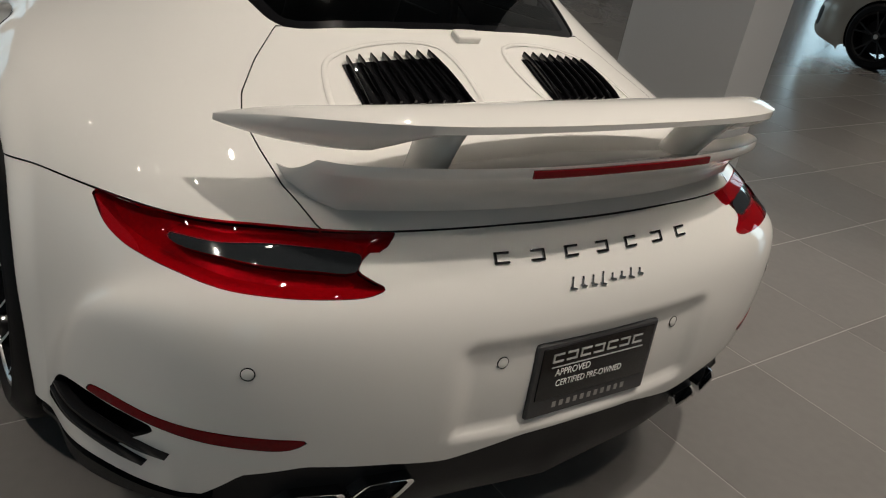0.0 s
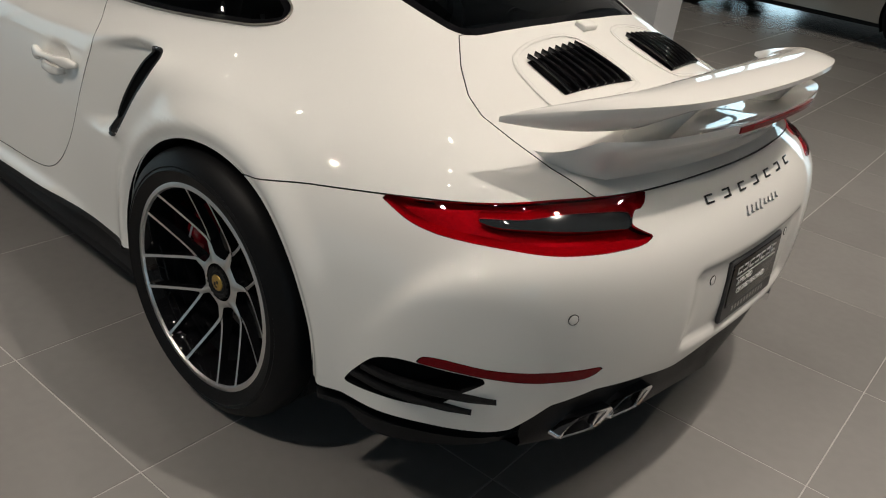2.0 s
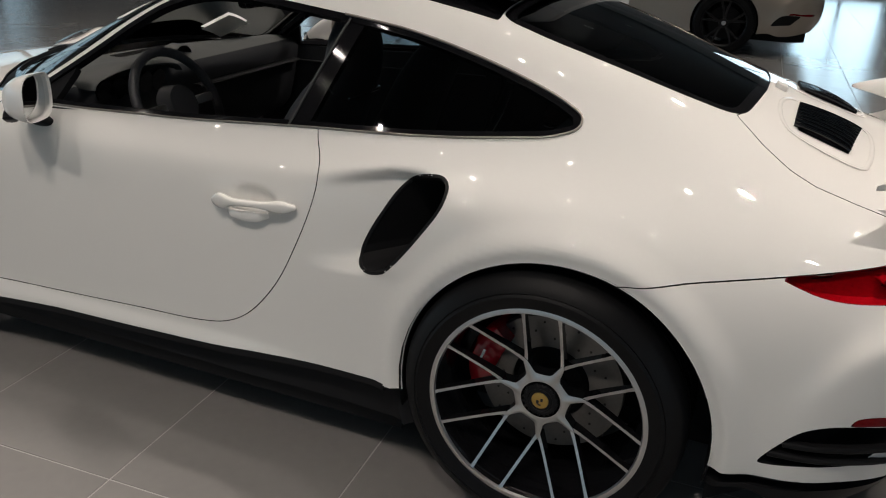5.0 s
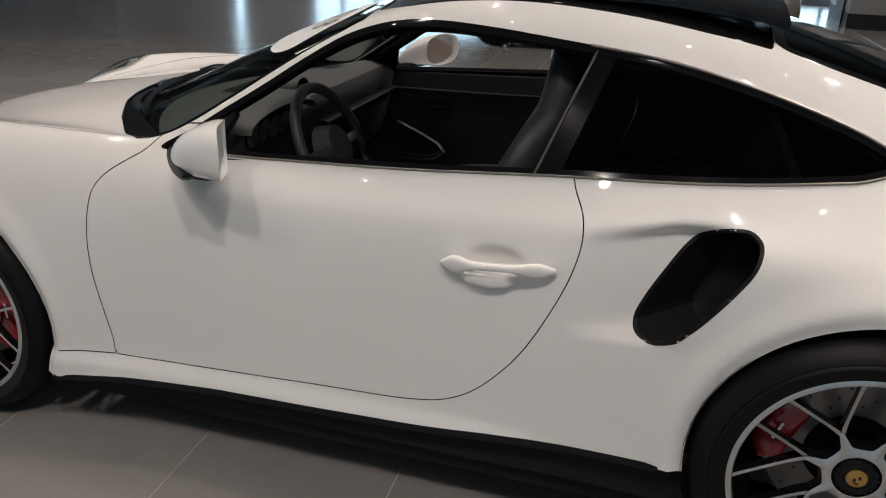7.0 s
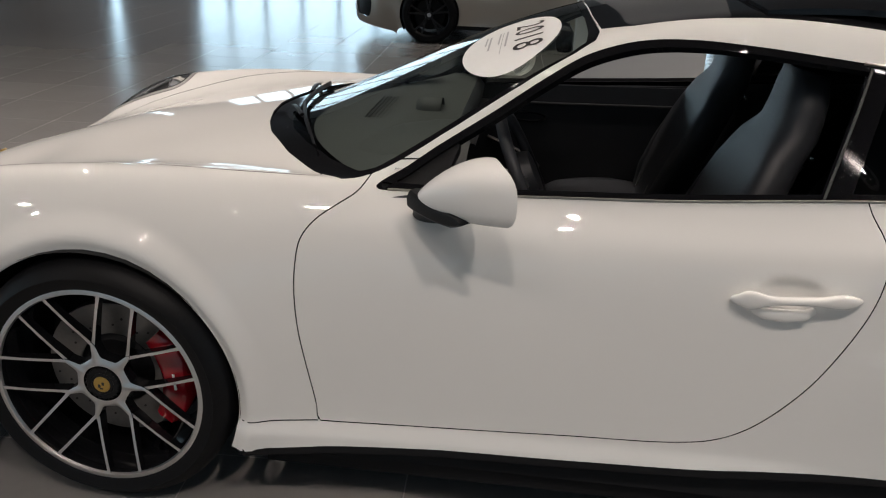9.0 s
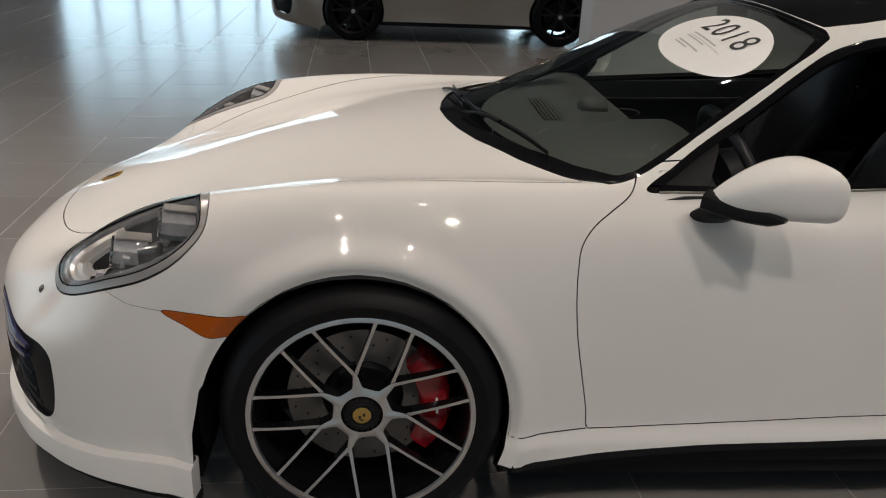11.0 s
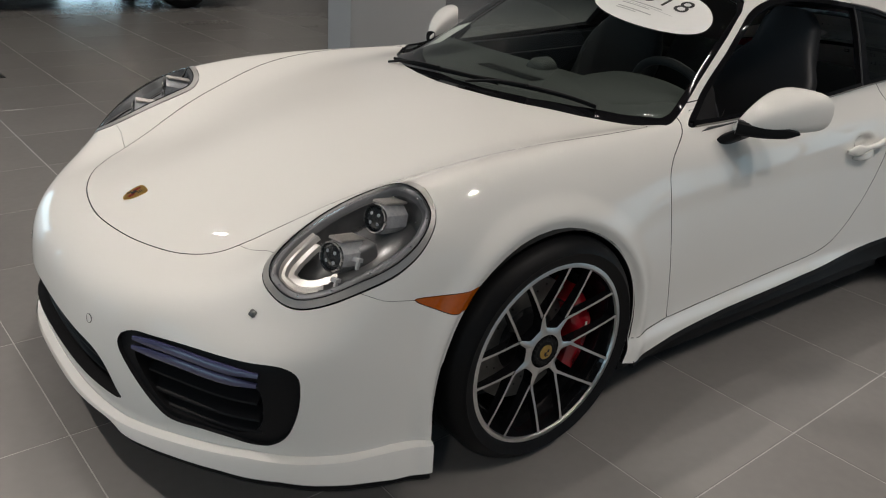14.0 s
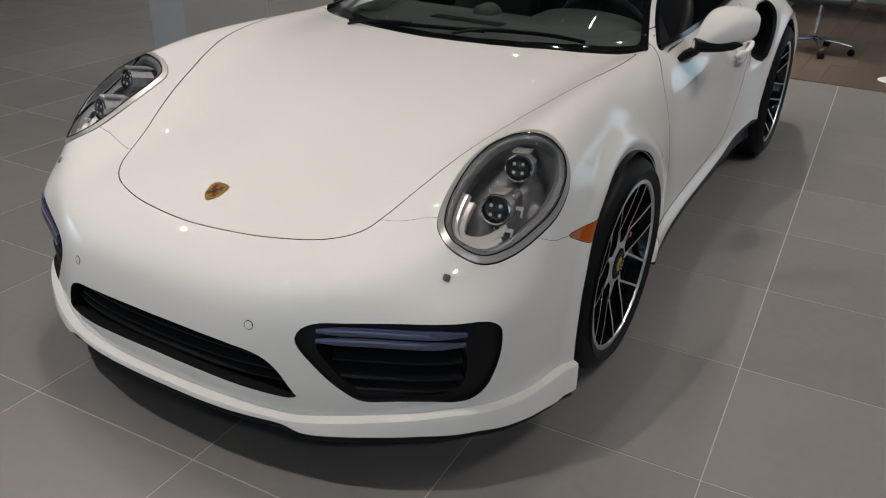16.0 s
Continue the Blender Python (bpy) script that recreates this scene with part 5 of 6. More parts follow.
# ---------- bonnet emblem, sticker, wipers, roof ----------
p, n = on_top(3.258, 0)
em = facing(p + n * .0005, n, (-1, 0, .3))
shield = outline([(-.024, .030), (0, .034), (.024, .030), (.026, .008), (.020, -.016), (0, -.034), (-.020, -.016), (-.026, .008)], 4)
bm = bmesh.new()
prism(bm, [tuple(q) for q in shield], 0, .004, em, bevel=.001)
emblem = part("emblem", bm, GOLD, bonnet, "gold shield emblem")
bm = bmesh.new()
for x, y, w, h in ((-.012, .012, .004, .022), (-.006, .012, .003, .022), (.012, -.010, .004, .018), (.006, -.012, .003, .018)):
    box(bm, (w, h, .001), at=(x, y, .0046))
bmesh.ops.transform(bm, matrix=em, verts=bm.verts)
part("emblem_bars", bm, RED_ENAMEL, emblem)
bm = bmesh.new()
for x, y, h in ((.012, .013, .010), (-.012, -.010, .009)):
    for k in range(3):
        box(bm, (.012, .0022, .001), at=(x, y + h * (k / 2 - .5), .0046))
bmesh.ops.transform(bm, matrix=em, verts=bm.verts)
part("emblem_lines", bm, INK, emblem)
bm = bmesh.new()
box(bm, (.013, .017, .0012), at=(0, 0, .0048), bevel=.001)
bmesh.ops.transform(bm, matrix=em, verts=bm.verts)
part("emblem_centre", bm, INK, emblem)

# oval price sticker on the windscreen
def on_screen(u, w, lift=.003):
    """A place on the windscreen: u across towards the passenger, w up the glass."""
    c = (1.505, .262)
    p, n = on_top(c[0] - w * .86, c[1] + u)
    return p + n * (lift - .006)


bm = bmesh.new()
rows = [[bm.verts.new(on_screen(.245 * r * math.cos(a), .150 * r * math.sin(a))) for a in np.linspace(0, 2 * math.pi, 56, endpoint=False)] for r in (1, .85, .7, .55, .4, .25, .12)]
mid = bm.verts.new(on_screen(0, 0))
for p, q in zip(rows[:-1], rows[1:]):
    for j in range(56):
        bm.faces.new((p[j], p[(j + 1) % 56], q[(j + 1) % 56], q[j]))
for j in range(56):
    bm.faces.new((rows[-1][j], rows[-1][(j + 1) % 56], mid))
bmesh.ops.recalc_face_normals(bm, faces=bm.faces)
sticker = part("window_sticker", bm, PAPER, windscreen, "white oval sticker with the year 2018")
cu = bpy.data.curves.new("year", "FONT")
cu.body, cu.size, cu.align_x, cu.align_y, cu.space_character = "2018", .125, "CENTER", "CENTER", 1.12
tmp = bpy.data.objects.new("year", cu)
me = bpy.data.meshes.new_from_object(tmp)
bpy.data.objects.remove(tmp)
for vtx in me.vertices:
    vtx.co = on_screen(vtx.co.x, vtx.co.y + .048, .0042)
me.materials.append(INK)
yr = new("year_print", me)
yr.parent = sticker
bm = bmesh.new()
for w0, w1, u0, u1 in ((-.020, -.014, -.105, .06), (-.031, -.029, -.105, .115), (-.042, -.037, -.105, .02), (-.072, -.066, -.10, .05), (-.084, -.079, -.10, -.01)):
    cols = np.linspace(u0, u1, 12)
    lo = [bm.verts.new(on_screen(u, w0, .0042)) for u in cols]
    hi = [bm.verts.new(on_screen(u, w1, .0042)) for u in cols]
    for j in range(11):
        bm.faces.new((lo[j], lo[j + 1], hi[j + 1], hi[j]))
part("sticker_bars", bm, PALEINK, sticker)

for a, b, name in (((2.165, -.36), (2.115, .18), "wiper"), ((2.135, .06), (1.985, .50), "wiper")):
    pts, ups = [], []
    for k in range(15):
        u = k / 14
        x = a[0] + (b[0] - a[0]) * u - .012 * math.sin(math.pi * u) * -1
        y = a[1] + (b[1] - a[1]) * u
        p, n = on_top(x, y)
        pts.append(p + n * .007)
        ups.append(n)
    bm = bmesh.new()
    sweep(bm, pts, lambda u: oblong(.012 * (.5 + .5 * math.sin(math.pi * u)), .016, .7, 8), ups)
    wp = part(name, bm, BLACK, windscreen, "black wiper blade")
    bm = bmesh.new()
    q0, n0 = on_top(a[0] + .035, a[1] + .02)
    mid_ = pts[7] + ups[7] * .010
    path = []
    for f in (0, .25, .5, .75, 1):
        c_ = q0.lerp(mid_, f)
        c2, n2 = on_top(c_.x, c_.y)
        path.append(c2 + n2 * (.006 + .008 * math.sin(math.pi * f) + .010 * f))
    sweep(bm, path, oblong(.014, .009, .7, 8), n0)
    part("wiper_arm", bm, BLACK, wp)

bm = bmesh.new()
grid = [[on_top(1.79 + .15 * i / 6, -.52 + .13 * j / 6) for j in range(7)] for i in range(7)]
grid = [[bm.verts.new(p - n * .012) for p, n in r] for r in grid]
for i in range(6):
    for j in range(6):
        bm.faces.new((grid[i][j], grid[i + 1][j], grid[i + 1][j + 1], grid[i][j + 1]))
bmesh.ops.recalc_face_normals(bm, faces=bm.faces)
part("window_label", bm, PAPER, windscreen, "white paper label inside the windscreen")

# tilted sunroof lid
bm = bmesh.new()
rows = []
for i in range(13):
    u = i / 12
    row = []
    for j in range(17):
        w = -1 + j / 8
        x = .93 - .66 * u - .03 * w * w * (1 - u)
        p, n = on_top(x, .44 * w)
        row.append(p + Vector((0, 0, .006 + .044 * u)))
    rows.append(row)
top = [[bm.verts.new(p) for p in r] for r in rows]
low = [[bm.verts.new(p - Vector((0, 0, .014))) for p in r] for r in rows]
for g_ in (top, low):
    for i in range(12):
        for j in range(16):
            bm.faces.new((g_[i][j], g_[i + 1][j], g_[i + 1][j + 1], g_[i][j + 1]))
ring_t = top[0] + [r[-1] for r in top[1:]] + top[-1][-2::-1] + [r[0] for r in top[-2:0:-1]]
ring_l = low[0] + [r[-1] for r in low[1:]] + low[-1][-2::-1] + [r[0] for r in low[-2:0:-1]]
for j in range(len(ring_t)):
    bm.faces.new((ring_t[j], ring_t[(j + 1) % len(ring_t)], ring_l[(j + 1) % len(ring_t)], ring_l[j]))
bmesh.ops.recalc_face_normals(bm, faces=bm.faces)
part("sunroof_lid", bm, GLOSS, car, "gloss black sunroof lid tilted open")

# ---------- cabin ----------
v, n, t = s
mid = v[t].mean(1)
keep = (mid[:, 0] > -.45) & (mid[:, 0] < 1.95) & (mid[:, 2] > .55)
used, inv = np.unique(t[keep], return_inverse=True)
mesh_object("headlining", v[used] - n[used] * .022, inv.reshape(-1, 3).tolist(), LEATHER, car, "black cabin lining")
for sd in (1, -1):
    bm = bmesh.new()
    prism(bm, [(1.86, .35), (1.86, .82), (1.70, .852), (1.2, .868), (.68, .895), (.66, .78), (.72, .60), (.86, .38), (1.0, .32)], .0, .035,
          Matrix(((1, 0, 0, 0), (0, 0, -sd, sd * .725), (0, 1, 0, 0), (0, 0, 0, 1))), bevel=.012)
    dp = part("door_card", bm, LEATHER, door[sd], "black leather door lining", smooth=45)
    bm = bmesh.new()
    sweep(bm, [(1.80, sd * .684, .785), (1.3, sd * .682, .795), (.74, sd * .684, .81)], oblong(.016, .008, .6, 8), (0, 0, 1))
    part("door_trim", bm, TRIMGREY, dp)
    bm = bmesh.new()
    sweep(bm, [(1.385 + .068 * (1 + math.cos(a)), sd * .682, .735 + .017 * math.sin(a)) for a in np.linspace(0, 2 * math.pi, 24, endpoint=False)], tube(.005, 6), (0, sd, 0), closed=True)
    part("inner_handle", bm, CHROME, dp)
    bm = bmesh.new()
    sweep(bm, [(1.61, sd * .672, .645), (1.52, sd * .655, .615), (1.43, sd * .650, .575), (1.405, sd * .652, .548), (1.44, sd * .655, .520), (1.50, sd * .664, .508), (1.58, sd * .675, .505)], oblong(.022, .022, .7, 10), (0, sd, 0))
    part("grip", bm, TRIMGREY, dp, "curved grip with a grey satin face")
    bm = bmesh.new()
    sweep(bm, [(1.61, sd * .660, .652), (1.52, sd * .643, .622), (1.43, sd * .637, .582), (1.40, sd * .639, .548), (1.44, sd * .642, .515), (1.50, sd * .652, .500), (1.60, sd * .663, .497)], tube(.0035, 6), (0, sd, 0))
    part("grip_edge", bm, BELT, dp, "brushed metal edge")
bm = bmesh.new()
box(bm, (1.9, 1.42, .04), at=(.95, 0, .22))
box(bm, (1.1, .22, .26), at=(1.15, 0, .36), bevel=.04, seg=3)
box(bm, (.04, 1.3, .52), at=(1.93, 0, .50))
part("cabin_floor", bm, LEATHER, car, "black carpeted cabin floor and tunnel")
bm = bmesh.new()
box(bm, (.05, 1.20, .55), m=pose(.30, 0, .62, 0, -28, 0), bevel=.02)
part("rear_bulkhead", bm, LEATHER, car)

dash = empty("dashboard", "", "")
dash.parent = car
bm = bmesh.new()
rows = []
for k in range(25):
    y = -.67 + 1.34 * k / 24
    a = abs(y) / .67
    cross = [(2.10 - .30 * a ** 2, .862), (1.98 - .22 * a ** 2, .885), (1.84 - .10 * a ** 2, .898), (1.71, .900), (1.655, .887), (1.632, .855), (1.64, .80), (1.655, .72), (1.68, .62), (1.74, .55)]
    rows.append(cross)
# DASH top is toned above the face for lamp light and screen sheen.
for name, span, mat, label in (("dash_top", range(0, 4), DASH, "grained dark grey dashboard"), ("dash_face", range(4, 9), LEATHER, "black dashboard face")):
    bm = bmesh.new()
    grid = [[bm.verts.new((x, -.67 + 1.34 * k / 24, z)) for x, z in [r[j] for j in (*span, span[-1] + 1)]] for k, r in enumerate(rows)]
    for p, q in zip(grid[:-1], grid[1:]):
        for j in range(len(p) - 1):
            bm.faces.new((p[j], p[j + 1], q[j + 1], q[j]))
    if name == "dash_face":
        for r in (grid[0], grid[-1]):
            y = r[0].co.y
            ends = [bm.verts.new((x, y, z)) for x, z in ((1.86, .86), (1.86, .55))]
            bm.faces.new([*r, ends[1], ends[0]])
    part(name, bm, mat, dash, label, smooth=50)
bm = bmesh.new()
rows = []
for k in range(17):
    a = math.pi * k / 16
    rows.append([bm.verts.new((x, .375 + w * math.cos(a), .880 + h * math.sin(a) ** .8)) for x, w, h in ((1.88, .10, .008), (1.80, .185, .030), (1.70, .215, .050), (1.60, .215, .054), (1.585, .205, .046), (1.61, .195, .036))])
for p, q in zip(rows[:-1], rows[1:]):
    for j in range(5):
        bm.faces.new((p[j], p[j + 1], q[j + 1], q[j]))
part("instrument_hood", bm, DASH, dash, smooth=60)
bm = bmesh.new()
for y in (.25, .31, .375, .44, .50):
    made = bmesh.ops.create_cone(bm, cap_ends=True, segments=24, radius1=.036, radius2=.036, depth=.01)["verts"]
    bmesh.ops.transform(bm, matrix=Matrix.Translation((1.630, y, .858)) @ pose(0, 0, 0, 0, 80), verts=made)
part("dial", bm, GLOSS, dash)
bm = bmesh.new()
sweep(bm, [(1.628, -.64, .80), (1.625, -.3, .80), (1.625, .05, .80)], oblong(.045, .012, .6, 8), (0, 0, 1))
part("dash_strip", bm, TRIMGREY, dash, "satin grey dashboard strip")
bm = bmesh.new()
rows = []
for k in range(13):
    a = math.pi * k / 12
    rows.append([bm.verts.new((x, .052 * r * math.cos(a), .896 + .040 * r * math.sin(a))) for x, r in ((1.80, .1), (1.795, .7), (1.77, 1), (1.72, 1), (1.715, .9))])
for p, q in zip(rows[:-1], rows[1:]):
    for j in range(4):
        bm.faces.new((p[j], p[j + 1], q[j + 1], q[j]))
part("stopwatch", bm, DASH, dash, smooth=60)
bm = bmesh.new()
for k in range(9):
    box(bm, (.004, .30, .003), m=pose(1.93 - .012 * k, 0, .894, 0, 4))
part("dash_vent", bm, INK, dash)

sw = empty("steering_wheel", "", "")
sw.parent = car
tilt = pose(1.435, .375, .815, 0, 0, 0) @ pose(0, 0, 0, 0, -64, 0)
bm = bmesh.new()
path = [tilt @ Vector((.182 * math.cos(a), .182 * math.sin(a), 0)) for a in np.linspace(0, 2 * math.pi, 40, endpoint=False)]
sweep(bm, path, tube(.016, 10), tilt.to_3x3() @ Vector((0, 0, 1)), closed=True)
part("wheel_rim", bm, LEATHER, sw, smooth=60)
bm = bmesh.new()
made = bmesh.ops.create_cone(bm, cap_ends=True, segments=28, radius1=.075, radius2=.06, depth=.05)["verts"]
bmesh.ops.transform(bm, matrix=tilt @ pose(0, 0, .0), verts=made)
part("wheel_hub", bm, LEATHER, sw)
for a in (0, math.pi / 2, -math.pi / 2):
    d = Vector((-math.cos(a), math.sin(a), 0))
    bm = bmesh.new()
    sweep(bm, [tilt @ (d * .06), tilt @ (d * .12 + Vector((0, 0, -.006))), tilt @ (d * .178)], oblong(.03, .012, .6, 8), tilt.to_3x3() @ Vector((0, 0, 1)))
    part("wheel_spoke", bm, SILVER, sw)


def seat(y):
    st = empty("seat", "", "", (0, y, 0))
    st.parent = car
    bm = bmesh.new()
    rows = []
    for k in range(15):
        f = k / 14
        z = .47 + .665 * f
        x = float(np.interp(z, [.47, .60, .72, .83, .92, .98, 1.06, 1.135], [.965, .945, .905, .86, .815, .787, .770, .765]))
        wide = float(np.interp(z, [.47, .60, .80, .88, .94, 1.0, 1.08, 1.12, 1.135], [.205, .215, .225, .215, .175, .135, .122, .105, .075]))
        thick = .075 * (1 - .35 * f)
        rows.append([bm.verts.new((x + thick * q + (.030 * abs(p) ** 3 if f < .75 else 0), wide * p, z + .3 * thick * q)) for p, q in oblong(2, 2, .7, 22)])
    for p, q in zip(rows[:-1], rows[1:]):
        for j in range(22):
            bm.faces.new((p[j], p[(j + 1) % 22], q[(j + 1) % 22], q[j]))
    bm.faces.new(rows[0][::-1])
    bm.faces.new(rows[-1])
    bmesh.ops.recalc_face_normals(bm, faces=bm.faces)
    part("backrest", bm, LEATHER, st, "black leather sports seat back", smooth=60)
    for sd in (1, -1):
        bm = bmesh.new()
        sweep(bm, [(x + .045, sd * y, z) for x, y, z in ((.965, .165, .50), (.945, .178, .60), (.905, .185, .70), (.865, .182, .79), (.828, .160, .87), (.805, .130, .93))],
              lambda u: oblong(.085 * (1 - .45 * u * u), .075 * (.5 + .5 * math.sin(math.pi * min(1, .25 + .75 * u))), .8, 12), (1, 0, .3))
        part("seat_bolster", bm, LEATHER, st, "smooth black leather bolster", smooth=60)
    bm = bmesh.new()
    grid = [[bm.verts.new((float(np.interp(z, [.50, .60, .72, .83, .90], [.963, .945, .905, .86, .825])) + .062 - .03 * (z - .5) + .004 * math.cos(math.pi * w), .125 * w * (1 - .35 * max(0, z - .7) / .2), z + .012))
             for w in np.linspace(-1, 1, 9)] for z in np.linspace(.50, .89, 14)]
    for a, b in zip(grid[:-1], grid[1:]):
        for k in range(8):
            bm.faces.new((a[k], a[k + 1], b[k + 1], b[k]))
    part("seat_insert", bm, INSERT, st, "perforated grey-black leather insert", smooth=60)
    bm = bmesh.new()
    rows = []
    for k in range(11):
        f = k / 10
        x, z = .86 + .52 * f, .42 + .05 * math.sin(math.pi * f * .9)
        rows.append([bm.verts.new((x, (.25 - .02 * f) * p, z + .065 * q * (1 if f < 1 else .6) + .03 * abs(p) ** 3)) for p, q in oblong(2, 2, .6, 18)])
    for p, q in zip(rows[:-1], rows[1:]):
        for j in range(18):
            bm.faces.new((p[j], p[(j + 1) % 18], q[(j + 1) % 18], q[j]))
    bm.faces.new(rows[0][::-1])
    bm.faces.new(rows[-1])
    bmesh.ops.recalc_face_normals(bm, faces=bm.faces)
    part("seat_cushion", bm, LEATHER, st, smooth=60)
    bm = bmesh.new()
    box(bm, (.012, .20, .012), at=(.742, 0, .935), bevel=.004)
    part("belt_guide", bm, CHROME, st)
    bm = bmesh.new()
    for w in (-.085, .085):
        sweep(bm, [(x, w, z) for x, z in ((1.035, .55), (.975, .72), (.925, .83), (.868, .94))], tube(.003, 6), (0, 1, 0))
    part("seat_piping", bm, GREYRING, st)


seat(.375)
seat(-.375)
bm = bmesh.new()
box(bm, (.05, .21, .065), at=(1.36, 0, 1.135), bevel=.02, seg=3)
part("inner_mirror", bm, GLOSS, car, "black rear-view mirror")

# ---------- room ----------
def noisy(name, dark, light, rough, scale, fine, bump=0.05, spread=0.06, rough_vary=0.06, stretch=(1, 1, 1), island=False):
    """Two-scale variation with a piece-by-piece tone shift."""
    m = bpy.data.materials.new(name)
    m.use_nodes = True
    t = m.node_tree
    b = t.nodes["Principled BSDF"]
    co = t.nodes.new("ShaderNodeNewGeometry")
    mp = t.nodes.new("ShaderNodeMapping")
    mp.inputs["Scale"].default_value = stretch
    t.links.new(co.outputs["Position"], mp.inputs["Vector"])
    big, small = t.nodes.new("ShaderNodeTexNoise"), t.nodes.new("ShaderNodeTexNoise")
    big.inputs["Scale"].default_value, small.inputs["Scale"].default_value = scale, fine
    big.inputs["Detail"].default_value, small.inputs["Detail"].default_value = (4, 6) if bump else (1, 1)
    for n in (big, small):
        t.links.new(mp.outputs["Vector"], n.inputs["Vector"])
    half = t.nodes.new("ShaderNodeMath")
    half.operation = "MULTIPLY_ADD"
    half.inputs[1].default_value, half.inputs[2].default_value = 0.45, 0.0
    t.links.new(small.outputs["Fac"], half.inputs[0])
    add = t.nodes.new("ShaderNodeMath")
    add.operation = "MULTIPLY_ADD"
    add.inputs[1].default_value = 0.55
    t.links.new(big.outputs["Fac"], add.inputs[0])
    t.links.new(half.outputs[0], add.inputs[2])
    mix = t.nodes.new("ShaderNodeMix")
    mix.data_type = "RGBA"
    mix.inputs["A"].default_value, mix.inputs["B"].default_value = (*dark, 1), (*light, 1)
    t.links.new(add.outputs[0], mix.inputs["Factor"])
    hs = t.nodes.new("ShaderNodeHueSaturation")
    if island:
        rnd = co.outputs["Random Per Island"]
    else:
        rnd = t.nodes.new("ShaderNodeObjectInfo").outputs["Random"]
    mr = t.nodes.new("ShaderNodeMapRange")
    mr.inputs["To Min"].default_value, mr.inputs["To Max"].default_value = 1 - spread, 1 + spread
    t.links.new(rnd, mr.inputs["Value"])
    t.links.new(mr.outputs["Result"], hs.inputs["Value"])
    t.links.new(mix.outputs["Result"], hs.inputs["Color"])
    t.links.new(hs.outputs["Color"], b.inputs["Base Color"])
    rr = t.nodes.new("ShaderNodeMapRange")
    rr.inputs["To Min"].default_value, rr.inputs["To Max"].default_value = rough - rough_vary, rough + rough_vary
    t.links.new(big.outputs["Fac"], rr.inputs["Value"])
    t.links.new(rr.outputs["Result"], b.inputs["Roughness"])
    bp = t.nodes.new("ShaderNodeBump")
    bp.inputs["Strength"].default_value, bp.inputs["Distance"].default_value = bump, 0.002
    t.links.new(small.outputs["Fac"], bp.inputs["Height"])
    if bump:
        t.links.new(bp.outputs["Normal"], b.inputs["Normal"])
    return m


TILE = noisy("porcelain_tile", (0.178, 0.171, 0.164), (0.220, 0.212, 0.204), 0.225, 3.0, 28.0, bump=0.0, rough_vary=0.0)
TILE_REST = noisy("porcelain_tile_far", (0.178, 0.171, 0.164), (0.220, 0.212, 0.204), 0.225, 3.0, 28.0, bump=0.0, rough_vary=0.0, island=True)
GROUT = noisy("cement_grout", (0.27, 0.262, 0.25), (0.34, 0.33, 0.315), 0.85, 6.0, 200.0, bump=0.2)
PLANK = noisy("brown_wood_floor", (0.075, 0.055, 0.042), (0.14, 0.105, 0.08), 0.42, 2.0, 30.0, bump=0.1, spread=0.16, stretch=(1, 9, 1), island=True)
WALLPAINT = noisy("white_wall_paint", (0.56, 0.55, 0.54), (0.62, 0.61, 0.60), 0.7, 0.8, 120.0, bump=0.04, spread=0.0)
COLUMNPAINT = noisy("pale_grey_paint", (0.40, 0.41, 0.42), (0.45, 0.46, 0.47), 0.6, 1.0, 140.0, bump=0.04, spread=0.0)
CEILPAINT = noisy("ceiling_paint", (0.085, 0.085, 0.087), (0.105, 0.105, 0.107), 0.8, 0.6, 60.0, bump=0.05, spread=0.0)
PLINTH = material("dark_plinth", (0.035, 0.035, 0.038), rough=0.5, vary=0.15)
MULLION = material("dark_aluminium", (0.05, 0.052, 0.056), rough=0.4, metal=0.6, vary=0.1)
PANEGLASS = glass("clear_pane", (0.90, 0.95, 0.96))
OUTSIDE = noisy("outdoor_paving", (0.20, 0.195, 0.185), (0.27, 0.26, 0.245), 0.85, 0.5, 12.0, bump=0.2, spread=0.0)

X0, X1, Y0, Y1 = -6.9, 14.0, -17.0, 10.5
TURN = Matrix.Translation((1.6775, 1.227, 0)) @ Matrix.Rotation(radians(2.4), 4, "Z")
WOOD_EDGE, WOOD_Y = -1.95, -3.2

# screed under the tiles, showing as the joints
bm = bmesh.new()
box(bm, (X1 - X0 + .6, Y1 - Y0 + .6, .20), at=((X0 + X1) / 2, (Y0 + Y1) / 2, -.1012))
floor = part("floor", bm, GROUT, None, smooth=0)
tagged(floor, "grey porcelain floor tiles with pale cement joints", "floor", kind="structure")


def block(name, lo, hi, mat, label="", category="", kind="structure", parent=None, bevel=0.0):
    bm = bmesh.new()
    box(bm, [b - a for a, b in zip(lo, hi)], at=[(a + b) / 2 for a, b in zip(lo, hi)], bevel=bevel)
    ob = part(name, bm, mat, parent, smooth=30 if bevel else 0)
    if parent is None:
        tagged(ob, label, category, kind=kind)
    return ob


